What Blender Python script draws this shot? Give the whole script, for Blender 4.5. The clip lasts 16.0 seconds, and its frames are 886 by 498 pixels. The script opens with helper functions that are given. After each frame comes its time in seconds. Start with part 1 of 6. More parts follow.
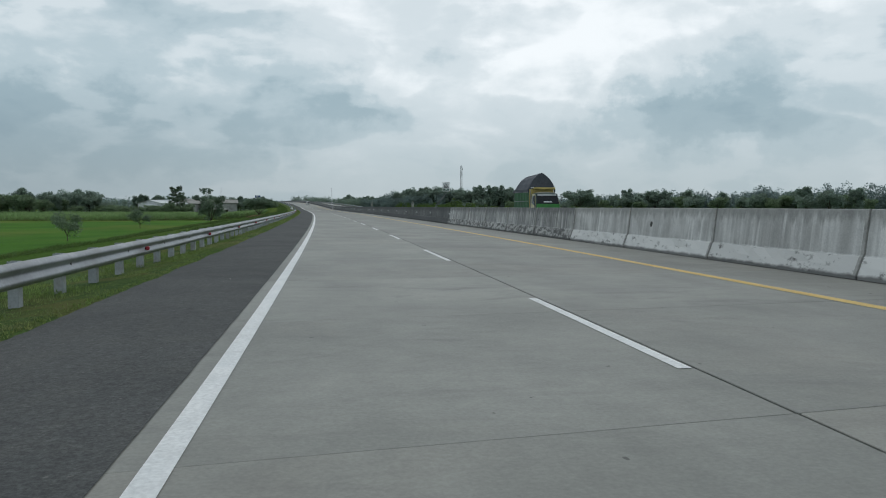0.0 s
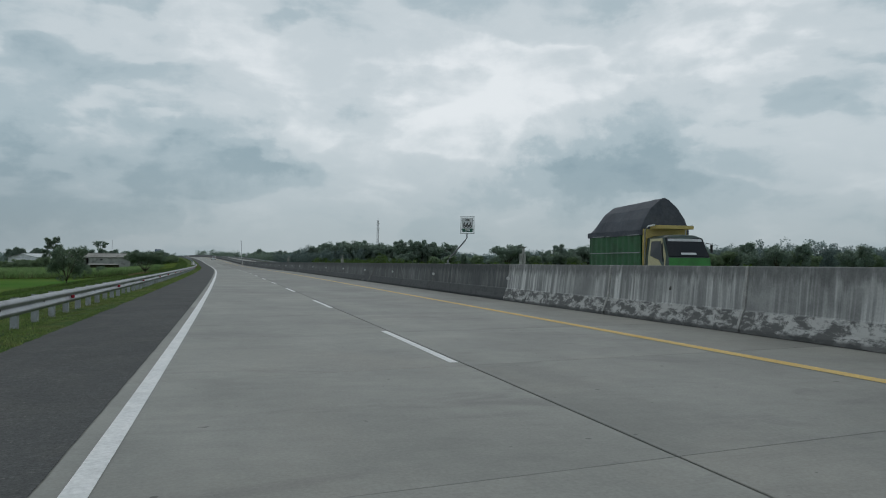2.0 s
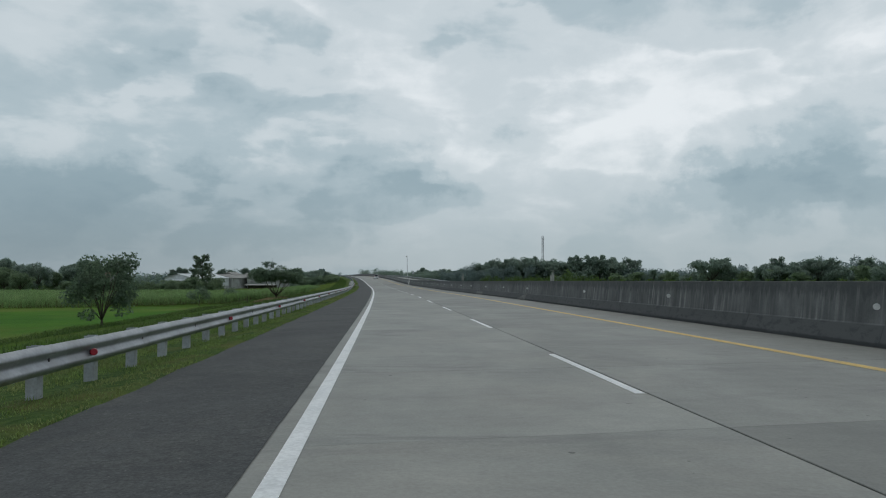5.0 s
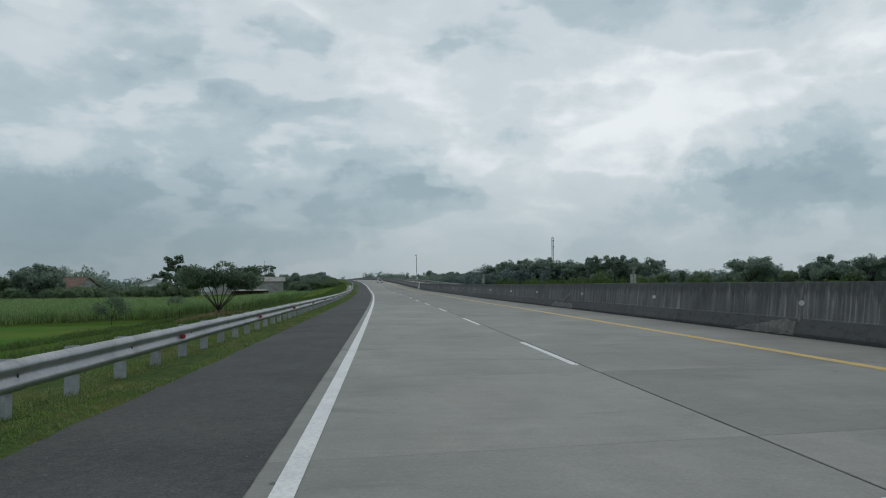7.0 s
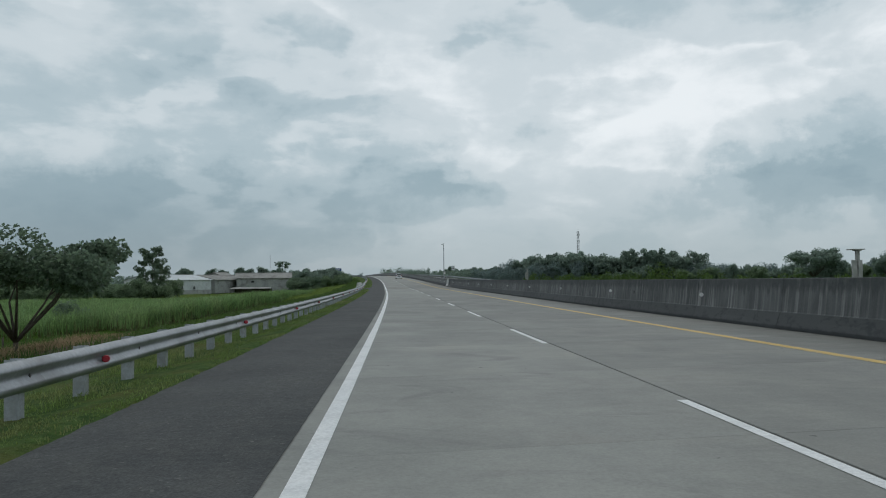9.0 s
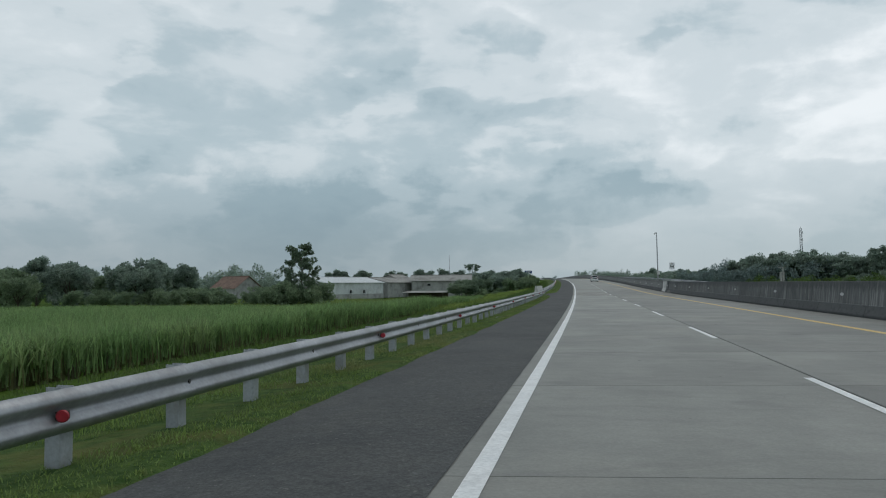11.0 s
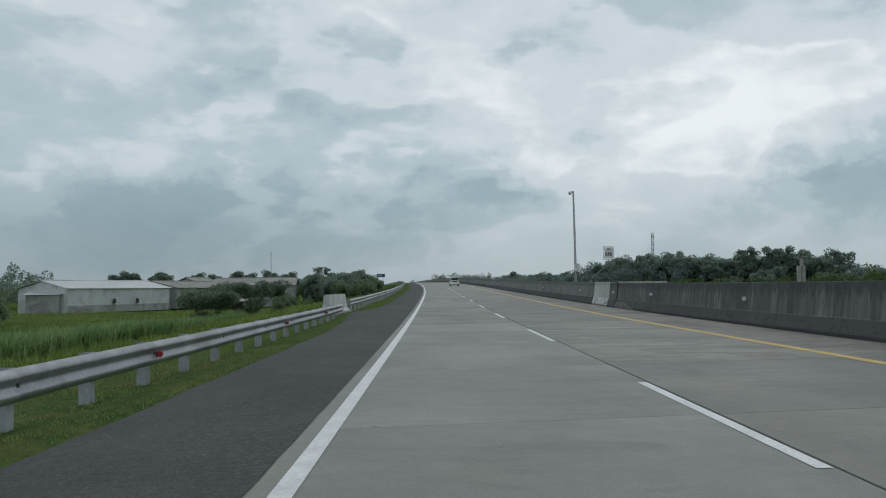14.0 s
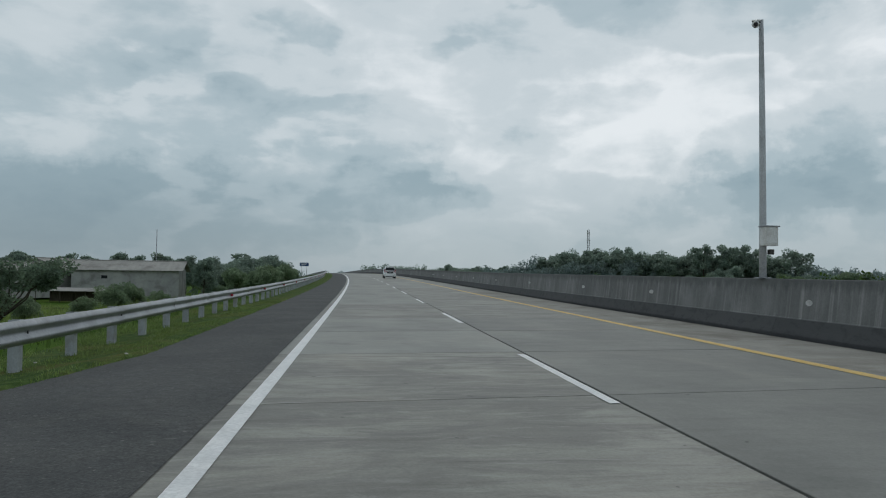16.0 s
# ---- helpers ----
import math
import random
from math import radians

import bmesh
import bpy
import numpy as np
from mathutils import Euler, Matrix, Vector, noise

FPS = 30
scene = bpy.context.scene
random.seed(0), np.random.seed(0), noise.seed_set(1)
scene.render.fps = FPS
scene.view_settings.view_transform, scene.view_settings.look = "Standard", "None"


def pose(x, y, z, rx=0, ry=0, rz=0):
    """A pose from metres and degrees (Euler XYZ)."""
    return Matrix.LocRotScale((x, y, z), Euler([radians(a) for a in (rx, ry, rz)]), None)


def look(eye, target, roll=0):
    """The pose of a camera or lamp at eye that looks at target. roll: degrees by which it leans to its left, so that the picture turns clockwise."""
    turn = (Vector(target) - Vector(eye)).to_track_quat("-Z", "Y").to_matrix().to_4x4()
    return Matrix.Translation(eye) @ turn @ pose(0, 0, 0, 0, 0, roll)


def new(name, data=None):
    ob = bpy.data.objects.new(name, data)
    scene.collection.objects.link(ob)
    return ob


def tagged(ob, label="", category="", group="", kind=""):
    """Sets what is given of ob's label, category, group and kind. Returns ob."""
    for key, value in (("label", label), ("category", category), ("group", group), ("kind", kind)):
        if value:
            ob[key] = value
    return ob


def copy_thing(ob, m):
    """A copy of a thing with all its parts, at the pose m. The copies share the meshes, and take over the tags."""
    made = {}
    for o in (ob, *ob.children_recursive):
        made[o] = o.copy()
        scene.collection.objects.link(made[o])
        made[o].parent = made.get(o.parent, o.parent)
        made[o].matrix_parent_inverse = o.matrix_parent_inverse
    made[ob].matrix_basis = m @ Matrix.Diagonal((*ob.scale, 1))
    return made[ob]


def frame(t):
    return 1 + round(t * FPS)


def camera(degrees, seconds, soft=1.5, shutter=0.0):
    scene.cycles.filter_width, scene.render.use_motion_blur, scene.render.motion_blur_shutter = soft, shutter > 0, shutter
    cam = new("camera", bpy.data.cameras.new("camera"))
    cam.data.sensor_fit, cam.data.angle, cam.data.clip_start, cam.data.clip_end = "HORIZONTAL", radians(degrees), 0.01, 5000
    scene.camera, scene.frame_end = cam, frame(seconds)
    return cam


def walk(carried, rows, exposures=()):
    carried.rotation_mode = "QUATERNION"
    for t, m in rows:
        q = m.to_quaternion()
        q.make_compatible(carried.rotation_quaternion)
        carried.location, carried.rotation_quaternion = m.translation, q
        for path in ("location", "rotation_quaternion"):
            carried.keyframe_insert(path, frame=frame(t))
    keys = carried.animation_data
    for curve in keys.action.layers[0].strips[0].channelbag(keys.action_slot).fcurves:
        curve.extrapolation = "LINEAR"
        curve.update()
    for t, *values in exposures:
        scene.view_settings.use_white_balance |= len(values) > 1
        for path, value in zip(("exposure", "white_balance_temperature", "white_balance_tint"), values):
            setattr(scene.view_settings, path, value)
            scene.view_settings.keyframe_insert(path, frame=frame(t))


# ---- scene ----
cam = camera(62.09, 16.0, soft=1.1)
# seconds, x, y, z, yaw, pitch, roll of the car-borne camera
ROWS = [
    (0.0, 0.834, -5.424, 1.278, -8.578, -3.285, 0.280),
    (0.5, 0.841, 2.583, 1.280, -9.143, -2.214, 0.213),
    (1.0, 0.814, 10.412, 1.279, -11.764, -1.690, 0.214),
    (1.5, 0.749, 18.254, 1.275, -14.798, -0.551, 0.534),
    (2.0, 0.664, 25.986, 1.270, -15.376, 1.084, 0.445),
    (2.5, 0.569, 33.786, 1.263, -15.557, 1.837, 0.278),
    (3.0, 0.431, 41.951, 1.256, -15.547, 2.278, 0.428),
    (3.5, 0.269, 49.920, 1.250, -13.241, 2.766, 0.309),
    (4.0, 0.131, 57.880, 1.244, -6.133, 2.958, 0.364),
    (4.5, -0.075, 65.754, 1.239, -3.404, 2.779, 0.443),
    (4.7, -0.150, 68.901, 1.237, -3.286, 2.449, 0.211),
    (7.0, -1.139, 105.514, 1.221, -2.751, 2.727, -0.431),
    (7.5, -1.362, 113.457, 1.220, -2.347, 2.665, -0.512),
    (8.0, -1.629, 121.355, 1.217, -1.813, 2.624, -0.527),
    (8.5, -1.877, 129.146, 1.211, -1.272, 2.277, -0.554),
    (9.0, -2.144, 137.093, 1.202, -1.253, 2.456, -0.639),
    (9.5, -2.440, 145.248, 1.188, 0.888, 2.581, -0.444),
    (10.0, -2.729, 153.163, 1.174, 5.394, 2.543, -0.540),
    (10.2, -2.838, 156.353, 1.168, 8.391, 2.515, -0.539),
    (12.3, -4.143, 189.846, 1.182, 15.540, 3.216, -0.526),
    (12.5, -4.283, 193.035, 1.189, 15.110, 3.247, -0.525),
    (13.0, -4.667, 200.990, 1.206, 11.837, 3.358, -0.988),
    (13.5, -5.064, 209.011, 1.227, 6.549, 3.202, -1.005),
    (14.0, -5.481, 216.939, 1.253, 2.952, 3.112, -0.788),
    (14.5, -5.947, 225.248, 1.283, -0.017, 2.891, -0.105),
    (15.0, -6.411, 233.512, 1.316, -0.766, 2.800, 0.446),
    (15.5, -6.927, 241.624, 1.355, -2.062, 2.775, 0.668),
    (16.0, -7.411, 249.758, 1.415, -2.521, 2.543, 0.731),
]
walk(cam, [(t, pose(x, y, z, 90 + pitch, -lean, yaw)) for t, x, y, z, yaw, pitch, lean in ROWS],
     [(0.0, 0.28), (0.6, 0.13), (1.2, 0.09), (2.5, 0.0), (4.5, 0.06), (8.5, 0.12), (12.5, 0.2), (14.5, 0.1), (16.0, 0.05)])

# ---- the road's line: bend in 1/km and height in m, every 40 m from 30 m behind the start ----
BEND = [0.41, 0.46, 0.21, 0.16, 0.26, 0.24, 0.34, 0.04, 0.28, 0.39, 0.40, 0.40, 0.40, 0.40, 0.40, 0.40, 0.40]
RISE = [-0.01, 0.01, -0.03, -0.05, -0.06, -0.13, -0.05, 0.10, 0.64, 1.33, 2.07, 2.77, 3.38, 3.74, 3.90, 3.82, 3.55]
KNOT = np.arange(-30, 640, 40.0)
SG = np.arange(-130, 1302, 2.0)
bend_s = np.interp(SG, KNOT, BEND) / 1000
TH = np.concatenate([[0], np.cumsum(bend_s[1:] + bend_s[:-1])])
TH -= np.interp(0, SG, TH)
CX = np.concatenate([[0], np.cumsum(-np.sin(TH[1:]) - np.sin(TH[:-1]))])
CY = np.concatenate([[0], np.cumsum(np.cos(TH[1:]) + np.cos(TH[:-1]))])
CX -= np.interp(0, SG, CX)
CY -= np.interp(0, SG, CY)
CZ = np.interp(SG, list(KNOT) + [650, 700, 760, 850, 1000, 1150], RISE + [3.2, 2.8, 2.2, 1.4, 0.4, -0.6])
CZ = np.convolve(np.pad(CZ, 7, mode="edge"), np.ones(15) / 15, "valid")
FIELD = -2.2  # level of the fields beside the embankment


def rd(s, d, z=0.0):
    """A point of the road: s metres along, d to the right of the white edge line, z above the surface."""
    th = np.interp(s, SG, TH)
    return (float(np.interp(s, SG, CX) + d * np.cos(th)), float(np.interp(s, SG, CY) + d * np.sin(th)),
            float(np.interp(s, SG, CZ) + z))


def rdm(s, d, z=0.0, turn=0.0, scale=1.0):
    """The pose of a thing on the road, its y axis along it."""
    grade = math.atan((np.interp(s + 2, SG, CZ) - np.interp(s - 2, SG, CZ)) / 4)
    th = float(np.interp(s, SG, TH))
    return (Matrix.Translation(rd(s, d, z)) @ Matrix.Rotation(th, 4, "Z") @ Matrix.Rotation(grade, 4, "X")
            @ Matrix.Rotation(radians(turn), 4, "Z") @ Matrix.Scale(scale, 4))


def near_road(x, y):
    """The s and d of a place on the plan."""
    i = int(np.argmin((CX - x) ** 2 + (CY - y) ** 2))
    th = TH[i]
    dx, dy = x - CX[i], y - CY[i]
    return SG[i] - math.sin(th) * dx + math.cos(th) * dy, math.cos(th) * dx + math.sin(th) * dy


# ---- world and sun: a bright overcast ----
world = bpy.data.worlds.new("overcast")
scene.world = world
world.use_nodes = True
wn, wl = world.node_tree.nodes, world.node_tree.links
wn.clear()

sky = wn.new("ShaderNodeTexSky")
sky.sky_type, sky.sun_disc = "NISHITA", False
sky.sun_elevation, sky.sun_rotation = radians(58), radians(14)
skyamt = wn.new("ShaderNodeVectorMath")
skyamt.operation = "SCALE"
skyamt.inputs["Scale"].default_value = 0.09
wl.new(sky.outputs[0], skyamt.inputs[0])
wtc = wn.new("ShaderNodeTexCoord")
wsep = wn.new("ShaderNodeSeparateXYZ")
wl.new(wtc.outputs["Generated"], wsep.inputs[0])


def wmath(op, a, b=None, clamp=False):
    n = wn.new("ShaderNodeMath")
    n.operation, n.use_clamp = op, clamp
    for i, v in enumerate((a, b)):
        if v is None:
            continue
        if isinstance(v, (int, float)):
            n.inputs[i].default_value = v
        else:
            wl.new(v, n.inputs[i])
    return n.outputs[0]


up = wmath("ADD", wmath("MAXIMUM", wsep.outputs[2], 0.0), 0.26)
flat = wn.new("ShaderNodeCombineXYZ")
wl.new(wmath("DIVIDE", wsep.outputs[0], up), flat.inputs[0])
wl.new(wmath("DIVIDE", wsep.outputs[1], up), flat.inputs[1])


def cloud(scale, detail, rough, shift, stretch=(1, 1, 1), warp=0.0):
    m = wn.new("ShaderNodeMapping")
    m.inputs["Location"].default_value = shift
    m.inputs["Scale"].default_value = stretch
    wl.new(flat.outputs[0], m.inputs["Vector"])
    n = wn.new("ShaderNodeTexNoise")
    n.inputs["Scale"].default_value, n.inputs["Detail"].default_value = scale, detail
    n.inputs["Roughness"].default_value, n.inputs["Distortion"].default_value = rough, warp
    wl.new(m.outputs[0], n.inputs["Vector"])
    return n.outputs[0]


def wramp(value, stops):
    r = wn.new("ShaderNodeValToRGB")
    el = r.color_ramp.elements
    while len(el) < len(stops):
        el.new(0.5)
    for e, (p, c) in zip(el, stops):
        e.position, e.color = p, (*c, 1)
    r.color_ramp.interpolation = "EASE"
    wl.new(value, r.inputs[0])
    return r.outputs[0]


def wmix(f, a, b, blend="MIX"):
    n = wn.new("ShaderNodeMix")
    n.data_type, n.blend_type = "RGBA", blend
    for sock, v in ((n.inputs["Factor"], f), (n.inputs[6], a), (n.inputs[7], b)):
        if isinstance(v, (int, float)):
            sock.default_value = v
        elif isinstance(v, tuple):
            sock.default_value = (*v, 1)
        else:
            wl.new(v, sock)
    return n.outputs[2]


broad = cloud(1.3, 4.0, 0.5, (5.3, 2.2, 0.0), (0.9, 0.85, 1.0), 0.2)
puff = wn.new("ShaderNodeMapping")
puff.inputs["Scale"].default_value = (1.0, 1.0, 2.3)
wl.new(wtc.outputs["Generated"], puff.inputs["Vector"])
heap = wn.new("ShaderNodeTexNoise")
heap.inputs["Scale"].default_value, heap.inputs["Detail"].default_value = 6.5, 9.0
heap.inputs["Roughness"].default_value, heap.inputs["Distortion"].default_value = 0.56, 0.2
wl.new(puff.outputs[0], heap.inputs["Vector"])
cover = wmath("ADD", wmath("MULTIPLY", broad, 0.22), wmath("ADD", wmath("MULTIPLY", heap.outputs[0], 0.49), 0.035))
# heaped edges: a lit rim on a darker belly
fold = wn.new("ShaderNodeTexNoise")
fold.inputs["Scale"].default_value, fold.inputs["Detail"].default_value = 5.2, 7.0
fold.inputs["Roughness"].default_value, fold.inputs["Distortion"].default_value = 0.47, 0.15
wl.new(puff.outputs[0], fold.inputs["Vector"])
plate_of = wramp(fold.outputs[0], [(0.44, (0, 0, 0)), (0.52, (1, 1, 1))])
rim_of = wramp(fold.outputs[0], [(0.49, (0, 0, 0)), (0.53, (1, 1, 1)), (0.62, (0, 0, 0))])
cover = wmath("ADD", cover, wmath("ADD", wmath("MULTIPLY", wmath("SUBTRACT", plate_of, 0.75), 0.06), wmath("MULTIPLY", rim_of, 0.035)))
# the larger clouds: azimuth, elevation, half width, half height in degrees, thickness
BRIGHT = [(18.0, 13.0, 9.0, 3.6, 0.22),
          (14.0, 8.6, 10.0, 2.2, 0.08),
          (-1.4, 16.7, 5.0, 2.4, 0.08),
          (32.0, 16.5, 6.0, 2.6, 0.13),
          (11.5, 5.6, 6.0, 1.6, 0.08),
          (33.0, 3.4, 7.0, 1.0, 0.06),
          (-11.0, 9.8, 3.2, 1.4, 0.07),
          (-26.5, 9.6, 6.0, 0.9, 0.08)]
DARK = [(29.0, 7.0, 7.0, 2.1, -0.18),
        (-7.5, 15.8, 3.6, 1.9, -0.09),
        (-1.7, 9.6, 5.6, 1.5, -0.1),
        (1.6, 6.6, 3.4, 0.9, -0.1),
        (23.0, 5.8, 7.5, 1.5, -0.13),
        (31.0, 10.0, 4.2, 3.4, -0.11),
        (-26.0, 6.8, 11.0, 3.0, -0.10),
        (-22.0, 3.0, 16.0, 3.6, -0.175),
        (-17.0, 15.5, 7.0, 3.0, -0.04),
        (11.0, 18.6, 6.5, 2.4, -0.08),
        (-7.5, 4.3, 4.2, 1.3, -0.06)]
drift = wn.new("ShaderNodeVectorMath")
drift.operation = "SUBTRACT"
ragged = wn.new("ShaderNodeTexNoise")
ragged.inputs["Scale"].default_value, ragged.inputs["Detail"].default_value, ragged.inputs["Roughness"].default_value = 9.0, 6.0, 0.62
wl.new(wtc.outputs["Generated"], ragged.inputs["Vector"])
wl.new(ragged.outputs["Color"], drift.inputs[0])
drift.inputs[1].default_value = (0.5, 0.5, 0.5)
dsep = wn.new("ShaderNodeSeparateXYZ")
wl.new(drift.outputs[0], dsep.inputs[0])
azim = wmath("ADD", wmath("MULTIPLY", wmath("ARCTAN2", wsep.outputs[0], wsep.outputs[1]), 57.3), wmath("MULTIPLY", dsep.outputs[0], 17.0))
elev = wmath("ADD", wmath("MULTIPLY", wmath("ARCSINE", wsep.outputs[2]), 57.3), wmath("MULTIPLY", dsep.outputs[1], 7.0))
for a, e, wa, we, amt in BRIGHT + DARK:
    q = wmath("ADD", wmath("POWER", wmath("DIVIDE", wmath("SUBTRACT", azim, a), wa), 2.0), wmath("POWER", wmath("DIVIDE", wmath("SUBTRACT", elev, e), we), 2.0))
    cover = wmath("ADD", cover, wmath("MULTIPLY", wmath("POWER", 2.718, wmath("MULTIPLY", q, -0.8)), amt))
deck = wramp(cover, [(0.06, (0.207, 0.30, 0.35)), (0.20, (0.27, 0.365, 0.41)), (0.31, (0.397, 0.485, 0.525)), (0.42, (0.55, 0.615, 0.645)), (0.62, (0.77, 0.81, 0.83))])
low = wramp(wsep.outputs[2], [(0.02, (1, 1, 1)), (0.19, (0, 0, 0))])
murk = wn.new("ShaderNodeMapRange")
murk.interpolation_type = "SMOOTHSTEP"
murk.inputs["From Min"].default_value, murk.inputs["From Max"].default_value = -24.0, 6.0
wl.new(azim, murk.inputs["Value"])
haze = wmix(murk.outputs[0], (0.212, 0.275, 0.32), (0.32, 0.395, 0.44))
deck = wmix(wmath("MULTIPLY", low, 0.74), deck, haze)
# the unseen sky overhead is dimmed so that less light falls on the ground
high = wramp(wsep.outputs[2], [(0.34, (1, 1, 1)), (0.8, (0.40, 0.42, 0.44))])
deck = wmix(1.0, deck, high, "MULTIPLY")
wbg = wn.new("ShaderNodeBackground")
wl.new(wmix(0.93, skyamt.outputs[0], deck), wbg.inputs[0])
wbg.inputs[1].default_value = 1.0
wout = wn.new("ShaderNodeOutputWorld")
wl.new(wbg.outputs[0], wout.inputs[0])

sun_data = bpy.data.lights.new("sun", "SUN")
sun_data.energy, sun_data.angle, sun_data.color = 0.5, radians(30), (1.0, 0.97, 0.92)
sun = new("sun", sun_data)
sun.matrix_world = look((0, 0, 60), (-9, -36, 0))
scene.view_settings.exposure = 0.0


# ---- materials ----
def material(name):
    m = bpy.data.materials.new(name)
    m.use_nodes = True
    nt = m.node_tree
    return m, nt.nodes, nt.links, nt.nodes["Principled BSDF"]


def noise_node(nt, lk, coord, scale, detail=4, rough=0.55, stretch=None, distort=0.0):
    src = coord
    if stretch:
        mp = nt.new("ShaderNodeMapping")
        mp.inputs["Scale"].default_value = stretch
        lk.new(coord, mp.inputs["Vector"])
        src = mp.outputs[0]
    n = nt.new("ShaderNodeTexNoise")
    n.inputs["Scale"].default_value, n.inputs["Detail"].default_value = scale, detail
    n.inputs["Roughness"].default_value, n.inputs["Distortion"].default_value = rough, distort
    lk.new(src, n.inputs["Vector"])
    return n.outputs[0]


def ramp_node(nt, lk, value, stops):
    r = nt.new("ShaderNodeValToRGB")
    el = r.color_ramp.elements
    while len(el) < len(stops):
        el.new(0.5)
    for e, (p, c) in zip(el, stops):
        e.position, e.color = p, (*(c if isinstance(c, tuple) else (c, c, c)), 1)
    lk.new(value, r.inputs[0])
    return r.outputs[0]


def mix_node(nt, lk, f, a, b, blend="MIX"):
    n = nt.new("ShaderNodeMix")
    n.data_type, n.blend_type = "RGBA", blend
    for sock, v in ((n.inputs["Factor"], f), (n.inputs[6], a), (n.inputs[7], b)):
        if isinstance(v, (int, float)):
            sock.default_value = v
        elif isinstance(v, tuple):
            sock.default_value = (*v, 1)
        else:
            lk.new(v, sock)
    return n.outputs[2]


def shifted(nt, lk):
    """Object coordinates, moved by the object's random number, so that copies differ."""
    tc, oi, ad = nt.new("ShaderNodeTexCoord"), nt.new("ShaderNodeObjectInfo"), nt.new("ShaderNodeVectorMath")
    sc = nt.new("ShaderNodeMath")
    sc.operation = "MULTIPLY"
    sc.inputs[1].default_value = 87.0
    lk.new(oi.outputs["Random"], sc.inputs[0])
    lk.new(tc.outputs["Object"], ad.inputs[0])
    lk.new(sc.outputs[0], ad.inputs[1])
    return ad.outputs[0], oi.outputs["Random"], tc.outputs["Object"]


def add_bump(nt, lk, bsdf, height, strength, distance):
    b = nt.new("ShaderNodeBump")
    b.inputs["Strength"].default_value, b.inputs["Distance"].default_value = strength, distance
    lk.new(height, b.inputs["Height"])
    lk.new(b.outputs[0], bsdf.inputs["Normal"])


def surface(name, a, b, scale=1.0, rough=0.8, metal=0.0, fine=30.0, bump=0.3, dist=0.004, blotch=None, bscale=0.2,
            stretch=None, spec=None, island=False, lo=0.35, hi=0.65, bamount=0.6):
    """A material of two colours at two scales with fine grain, and blotches of a third colour if wanted."""
    m, nt, lk, bs = material(name)
    co, rnd, _ = shifted(nt, lk)
    col = ramp_node(nt, lk, noise_node(nt, lk, co, scale, 5, 0.6, stretch), [(lo, a), (hi, b)])
    grain = noise_node(nt, lk, co, fine, 3, 0.6)
    col = mix_node(nt, lk, 0.5, col, ramp_node(nt, lk, grain, [(0.3, 0.7), (0.7, 1.25)]), "MULTIPLY")
    if blotch:
        f = ramp_node(nt, lk, noise_node(nt, lk, co, bscale, 4, 0.6, None, 0.5), [(0.48, 0.0), (0.66, bamount)])
        col = mix_node(nt, lk, f, col, blotch)
    if island:
        ge = nt.new("ShaderNodeNewGeometry")
        col = mix_node(nt, lk, 0.8, col, ramp_node(nt, lk, ge.outputs["Random Per Island"], [(0.0, 0.55), (1.0, 1.4)]), "MULTIPLY")
    else:
        col = mix_node(nt, lk, 0.35, col, ramp_node(nt, lk, rnd, [(0.0, 0.85), (1.0, 1.12)]), "MULTIPLY")
    lk.new(col, bs.inputs["Base Color"])
    bs.inputs["Roughness"].default_value, bs.inputs["Metallic"].default_value = rough, metal
    if spec is not None:
        bs.inputs["Specular IOR Level"].default_value = spec
    if bump:
        add_bump(nt, lk, bs, grain, bump, dist)
    return m


